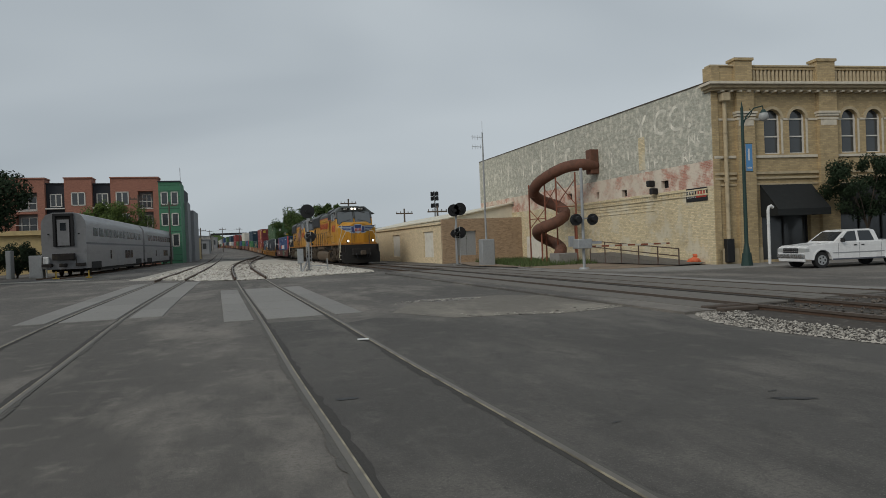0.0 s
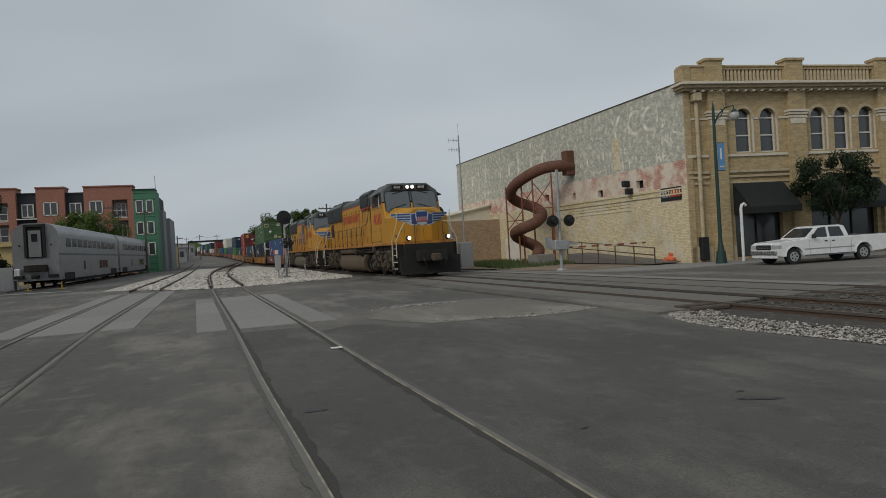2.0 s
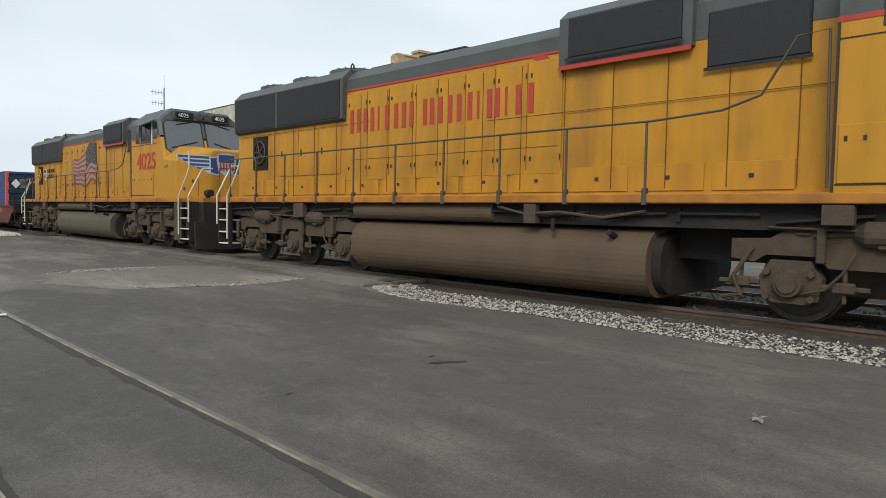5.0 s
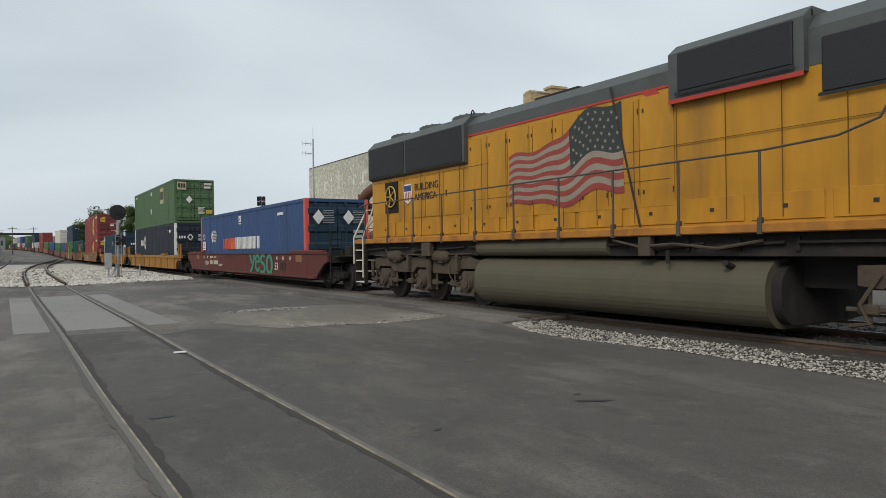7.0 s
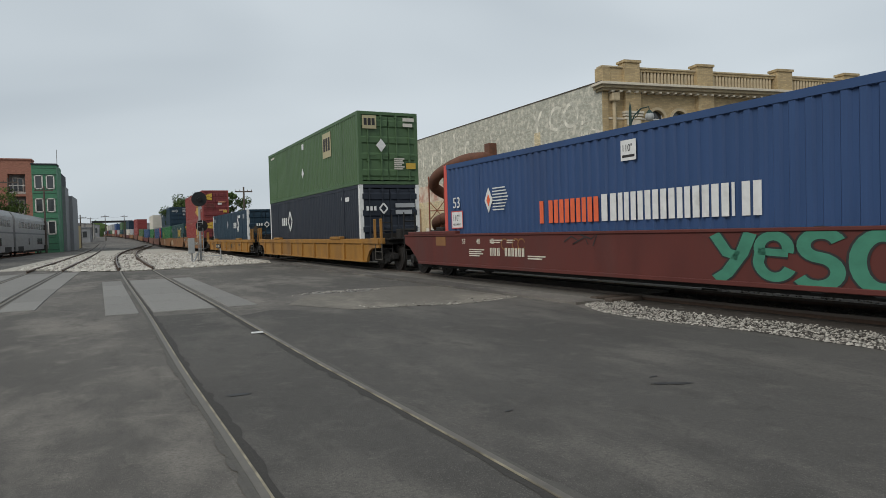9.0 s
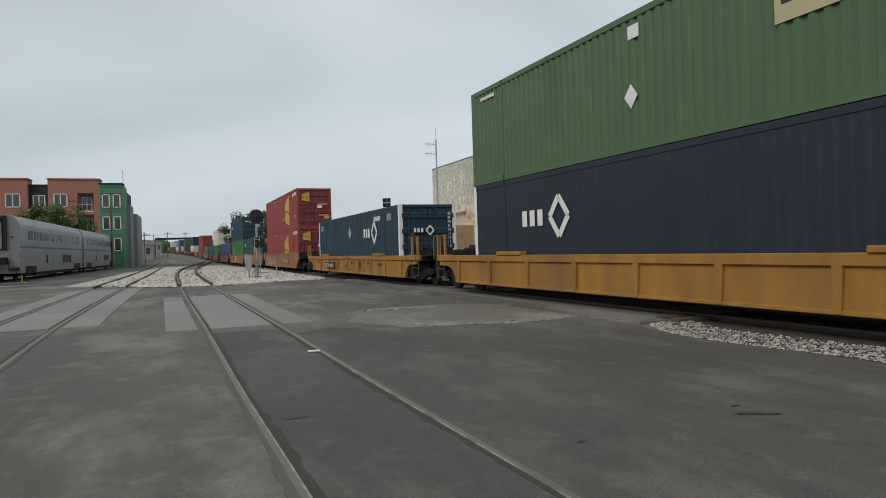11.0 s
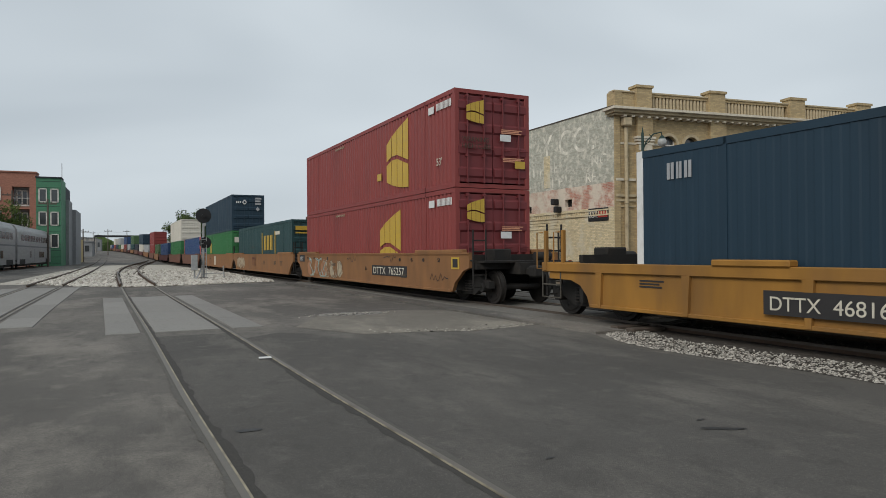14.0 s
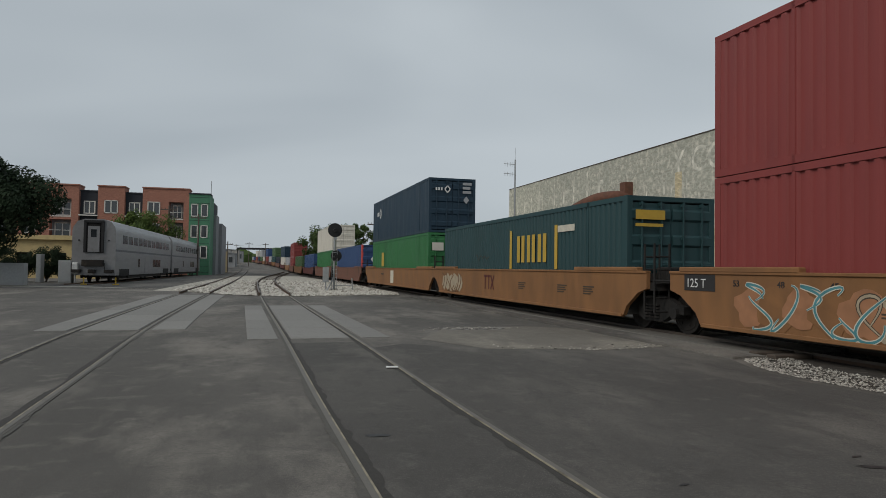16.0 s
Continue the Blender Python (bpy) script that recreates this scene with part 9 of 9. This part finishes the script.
for x in (0.0, 3.92):
    for y in (0.03, 1.68):
        w = part("wheel", rod(B(), (x, y, 0.38), (x, y + 0.24, 0.38), 0.38, 28), M["tyre"], pk)
        yy = y - 0.008 if y < 1 else y + 0.248
        bm = rod(B(), (x, yy - 0.01, 0.38), (x, yy + 0.01, 0.38), 0.235, 20)
        part("rim", bm, M["galv"], w, "grey alloy rim")
        # black discs on the rim paint the shade between the spokes
        for k in range(5):
            a = k * 2 * math.pi / 5
            part("spoke_gap", rod(B(), (x + 0.14 * math.cos(a), yy - 0.014, 0.38 + 0.14 * math.sin(a)), (x + 0.14 * math.cos(a), yy + 0.014, 0.38 + 0.14 * math.sin(a)), 0.045, 8), M["signal_black"], w)

# cabinets and posts by the coaches
for x, y, w, h, lab in ((-16.6, 50.2, 1.5, 1.5, "grey steel equipment cabinet on the verge"), (-15.4, 57.5, 0.9, 1.75, "tall grey equipment cabinet beside the siding"), (-17.5, 58.5, 0.35, 2.2, "pale grey post beside the siding")):
    cb = thing("equipment_cabinet", lab, "equipment cabinet", at=pose(x, y, 0))
    part("case", box(B(), -w / 2, -0.4, 0.05, w / 2, 0.4, h, 0.02), M["galv"], cb)
    part("door", box(B(), -w / 2 + 0.05, -0.42, 0.15, w / 2 - 0.05, -0.4, h - 0.08, 0.005), M["galv"], cb)
    part("plinth", box(B(), -w / 2 - 0.05, -0.45, 0, w / 2 + 0.05, 0.45, 0.06), M["concrete"], cb)
wc = thing("phone_post", "white hooded box on a post beside the siding", "post", at=pose(-14.7, 57.2, 0))
part("hood", box(B(), -0.22, -0.2, 0.75, 0.22, 0.2, 1.6, 0.06), M["white_paint"], wc)
part("post", rod(B(), (0, 0, 0), (0, 0, 0.8), 0.06, 8), M["galv"], wc)
for x, y in ((-13.2, 53.6), (-11.0, 53.2)):
    st = thing("marker_post", "short yellow marker post at the end of the siding", "post", at=pose(x, y, 0))
    part("stake", rod(B(), (0, 0, 0), (0, 0, 0.55), 0.05, 8), M["gold"], st)
    part("base", box(B(), -0.2, -0.12, 0, 0.2, 0.12, 0.08, 0.02), M["gold"], st)


# ---- trees and hedge ----
M["leaf"] = surface("leaf_green", (0.07, 0.105, 0.034), 0.7, vary=0.45, grain=3, coarse=0.7, dirt=(0.085, 0.12, 0.035), dirt_at=(0.5, 0.7), bump=0, spec=0.12)
M["leaf_dark"] = surface("dark_oak_leaf", (0.022, 0.036, 0.018), 0.7, vary=0.4, grain=3, coarse=0.7, bump=0, spec=0.12)
M["leaf_light"] = surface("spring_leaf", (0.09, 0.13, 0.035), 0.7, vary=0.4, grain=3, coarse=0.7, dirt=(0.06, 0.09, 0.03), bump=0, spec=0.12)
M["bark"] = surface("bark", (0.07, 0.055, 0.042), 0.95, vary=0.35, grain=9, bump=0.4)


def tree(label, x, y, height, spread, mat, leaves, size, seed, trunk=0.22, low=0.3, z0=0.0, flat_top=0.75):
    r = random.Random(seed)
    t = thing("tree", label, "tree", "trees", pose(x, y, z0))
    bm = B()
    fork = height * low
    rod(bm, (0, 0, -0.05), (0.05, 0.03, fork), trunk, 10, trunk * 0.7)
    tips = []
    for k in range(9):
        a = k * 2.4 + r.uniform(-0.3, 0.3)
        rr, hh = spread * r.uniform(0.35, 0.75), height * r.uniform(low + 0.2, 0.88)
        mid = (rr * 0.45 * math.cos(a), rr * 0.45 * math.sin(a), fork + (hh - fork) * 0.55)
        tip = (rr * math.cos(a), rr * math.sin(a), hh)
        rod(bm, (0.05, 0.03, fork * 0.95), mid, trunk * 0.45, 7, trunk * 0.3)
        rod(bm, mid, tip, trunk * 0.3, 6, trunk * 0.08)
        tips += [mid, tip]
    part("trunk", bm, M["bark"], t)
    verts, faces = [], []
    clumps = []
    for k in range(46):
        a, u = r.uniform(0, 6.28), r.random() ** 0.5
        zz = r.uniform(-1, 1)
        lim = math.sqrt(max(0.05, 1 - zz * zz)) * (0.85 + 0.3 * r.random())
        c = (spread * u * lim * math.cos(a), spread * u * lim * math.sin(a), height * (low + (1 - low) * (0.5 + 0.47 * zz * flat_top + 0.06 * r.random())))
        clumps.append((c, spread * r.uniform(0.14, 0.30)))
    for k in range(leaves):
        c, cr = clumps[int(r.random() * len(clumps))]
        d = Vector((r.gauss(0, 1), r.gauss(0, 1), r.gauss(0, 0.8))).normalized() * cr * r.random() ** 0.35
        p = Vector(c) + d
        n = (d + Vector((r.uniform(-1, 1), r.uniform(-1, 1), r.uniform(-0.4, 1.2))) * cr).normalized()
        u = n.orthogonal().normalized()
        w = n.cross(u)
        s = size * r.uniform(0.6, 1.3)
        i = len(verts)
        verts += [p - u * s, p + w * s * 0.55, p + u * s, p - w * s * 0.55]
        faces.append((i, i + 1, i + 2, i + 3))
    me = bpy.data.meshes.new("crown")
    me.from_pydata([tuple(v) for v in verts], [], faces)
    me.materials.append(mat)
    child("crown", me, t)
    return t


tree("large dark oak tree beside the coaches", -18.7, 47.5, 8.5, 5.0, M["leaf_dark"], 70000, 0.12, 3, 0.35, 0.22)
tree("rounded green tree in front of the apartment block", -17.2, 96, 8.6, 4.3, M["leaf_light"], 18000, 0.14, 4, 0.3, 0.25)
tree("dark street tree in front of the awnings", 26.2, 22.9, 4.9, 1.75, M["leaf_dark"], 15000, 0.055, 5, 0.08, 0.3, 0.04)
tree("dark street tree in front of the hall", 37.2, 22.0, 5.2, 1.9, M["leaf_dark"], 5000, 0.08, 15, 0.08, 0.3, 0.04)
for k, (x, y, h, s) in enumerate(((8.6, 118, 9.2, 4.0), (12.6, 104, 8.8, 3.2), (10.5, 150, 9.5, 4.2))):
    tree("green tree behind the railway", x, y, h, s, M["leaf"], 10000, 0.15, 40 + k, 0.3, 0.2)
for k, (x, y, h, s) in enumerate(((-24, 60.5, 2.9, 2.2), (-20.5, 60.8, 2.8, 2.0), (-17.8, 61, 2.9, 1.8))):
    tree("clipped dark hedge bush", x, y, h, s, M["leaf_dark"], 9000, 0.075, 60 + k, 0.1, 0.05)
for k, (x, y, h, s) in enumerate(((-52, 62, 8, 6), (-40, 58, 8.5, 6), (-28, 54, 8, 4.5))):
    tree("dark tree beyond the siding", x, y, h, s, M["leaf_dark"], 3500, 0.3, 80 + k, 0.3, 0.2)


# ---- utility poles and the far end of the street ----
M["pole_wood"] = surface("weathered_pole", (0.10, 0.08, 0.065), 0.9, vary=0.25, grain=8, bump=0.2)


def utility_pole(x, y, h, label="weathered wooden utility pole with a crossarm"):
    z = land(y)
    p = thing("utility_pole", label, "utility pole", "utility poles", pose(x, y, z))
    part("shaft", rod(B(), (0, 0, 0), (0, 0, h), 0.15, 8, 0.1), M["pole_wood"], p)
    bm = box(B(), -1.1, -0.08, h - 0.7, 1.1, 0.08, h - 0.55)
    for k in (-1.0, -0.5, 0.5, 1.0):
        rod(bm, (k, 0, h - 0.55), (k, 0, h - 0.35), 0.05, 6)
    part("crossarm", bm, M["pole_wood"], p)
    return p


for x, y, h in ((19.8, 85, 6.2), (13.6, 92, 8.1), (-14.8, 105, 10.2), (-10.8, 106, 9.2), (-9.4, 152, 6.6), (-7.5, 230, 8), (-2.5, 260, 8.5), (20, 70, 5.6), (-16, 320, 9)):
    utility_pole(x, y, h)
ct = thing("cell_tower", "slim cell tower with antenna panels", "cell tower", at=pose(31.0, 110, 0))
part("mast", rod(B(), (0, 0, 0), (0, 0, 10.4), 0.16, 8, 0.12), M["galv"], ct)
for z in (10.0, 9.2, 8.0):
    for k in range(6):
        a = k * math.pi / 3
        part("panel", box(B(), 0.55 * math.cos(a) - 0.12, 0.55 * math.sin(a) - 0.12, z - 0.35, 0.55 * math.cos(a) + 0.12, 0.55 * math.sin(a) + 0.12, z + 0.35), M["signal_black"], ct)
M["far_wall"] = surface("far_building_wall", (0.36, 0.34, 0.31), 0.9, vary=0.3, grain=0.4, coarse=0.1, bump=0)
M["far_grey"] = surface("far_grey_wall", (0.25, 0.255, 0.26), 0.9, vary=0.3, grain=0.4, coarse=0.1, bump=0)
rnd = random.Random(77)


def far_building(x, y, w, d, h, mat, label):
    z = land(y)
    f = thing("far_building", label, "building", "buildings down the street", pose(x, y, z))
    part("wall", box(B(), -w / 2, 0, -0.3, w / 2, d, h), M[mat], f)
    part("roof", prism(B(), [(-w / 2 - 0.2, h), (w / 2 + 0.2, h), (w / 2 + 0.2, h + 0.15), (0, h + 0.5), (-w / 2 - 0.2, h + 0.15)], -0.2, d + 0.2, "y"), M["far_grey"], f)
    n = max(2, int(w / 2.5))
    for k in range(n):
        part("window", box(B(), -w / 2 + (k + 0.3) * w / n, -0.05, h * 0.35, -w / 2 + (k + 0.7) * w / n, 0.0, h * 0.75), M["pane"], f)


for i, (x, y, w, h, mt) in enumerate(((-15, 165, 5, 4.4, "stucco"), (-17, 190, 9, 5, "far_wall"), (-15, 215, 8, 4.2, "far_grey"), (-19, 240, 10, 5.5, "far_wall"), (-23, 265, 12, 5, "far_grey"), (-20, 300, 12, 6, "far_wall"), (-35, 330, 14, 7, "far_grey"), (-46, 380, 18, 7, "far_wall"), (-24, 420, 14, 6.5, "far_grey"), (-60, 460, 20, 8, "far_wall"), (10, 430, 14, 7, "far_grey"), (25, 470, 18, 7, "far_wall"), (45, 430, 18, 8, "far_grey"), (30, 150, 16, 5, "far_wall"), (-60, 150, 22, 8, "far_wall"))):
    far_building(x, y, w, 12, h, mt, ("pale low building far down the street", "grey low building far down the street")[mt == "far_grey"])
gan = thing("signal_gantry", "dark signal gantry far down the line", "gantry", at=pose(-7, 290, land(290)))
for x in (-7, 7):
    part("leg", rod(B(), (x, 0, 0), (x, 0, 7), 0.2, 6), M["signal_black"], gan)
part("beam", box(B(), -7, -0.3, 6.2, 7, 0.3, 7.0), M["signal_black"], gan)
bm = B()
r = random.Random(5)
for k in range(260):
    x = r.uniform(-420, 420)
    h = r.uniform(5, 11)
    bmesh.ops.create_icosphere(bm, subdivisions=1, radius=1, matrix=Matrix.Translation((x, 560 + r.uniform(-30, 60), land(600) + h * 0.35)) @ Matrix.Diagonal((r.uniform(5, 11), 5, h * 0.75, 1)))
for v in bm.verts:
    v.co += Vector((noise.noise(v.co * 0.3), 0, noise.noise(v.co * 0.35 + Vector((5, 0, 0))))) * 2.2
tagged(part("far_woods", bm, M["leaf"]), "hazy line of distant trees", "woods", kind="stuff")
bm = B()
for x0, z0, y0, x1, z1, y1 in ((-14.8, 9.6, 105, -9.4, 6.2 + land(152), 152), (-9.4, 6.2 + land(152), 152, -7.5, 7.6 + land(230), 230), (-7.5, 7.6 + land(230), 230, -2.5, 8.2 + land(260), 260)):
    pts = []
    for k in range(13):
        u = k / 12
        pts.append((x0 + (x1 - x0) * u, y0 + (y1 - y0) * u, z0 + (z1 - z0) * u - 2.4 * u * (1 - u)))
    tube(bm, pts, 0.018, 4)
tagged(part("overhead_wire", bm, M["signal_black"]), "thin overhead wires between the poles", "wire")


def motions():
    """All that moves: the train runs down the line, its wheels roll."""
    for ob, rows in MOVING:
        walk(ob, rows)
    start = front(0)
    for ob, y, r in SPIN[:spin_near]:
        step = 1 / 15 if r > 0.5 else 1 / 30
        n = int(round(16 / step))
        walk(ob, [(k * step, Matrix.Translation((0, y, r)) @ Matrix.Rotation((start - front(k * step)) / r, 4, "X")) for k in range(n + 1)])


motions()
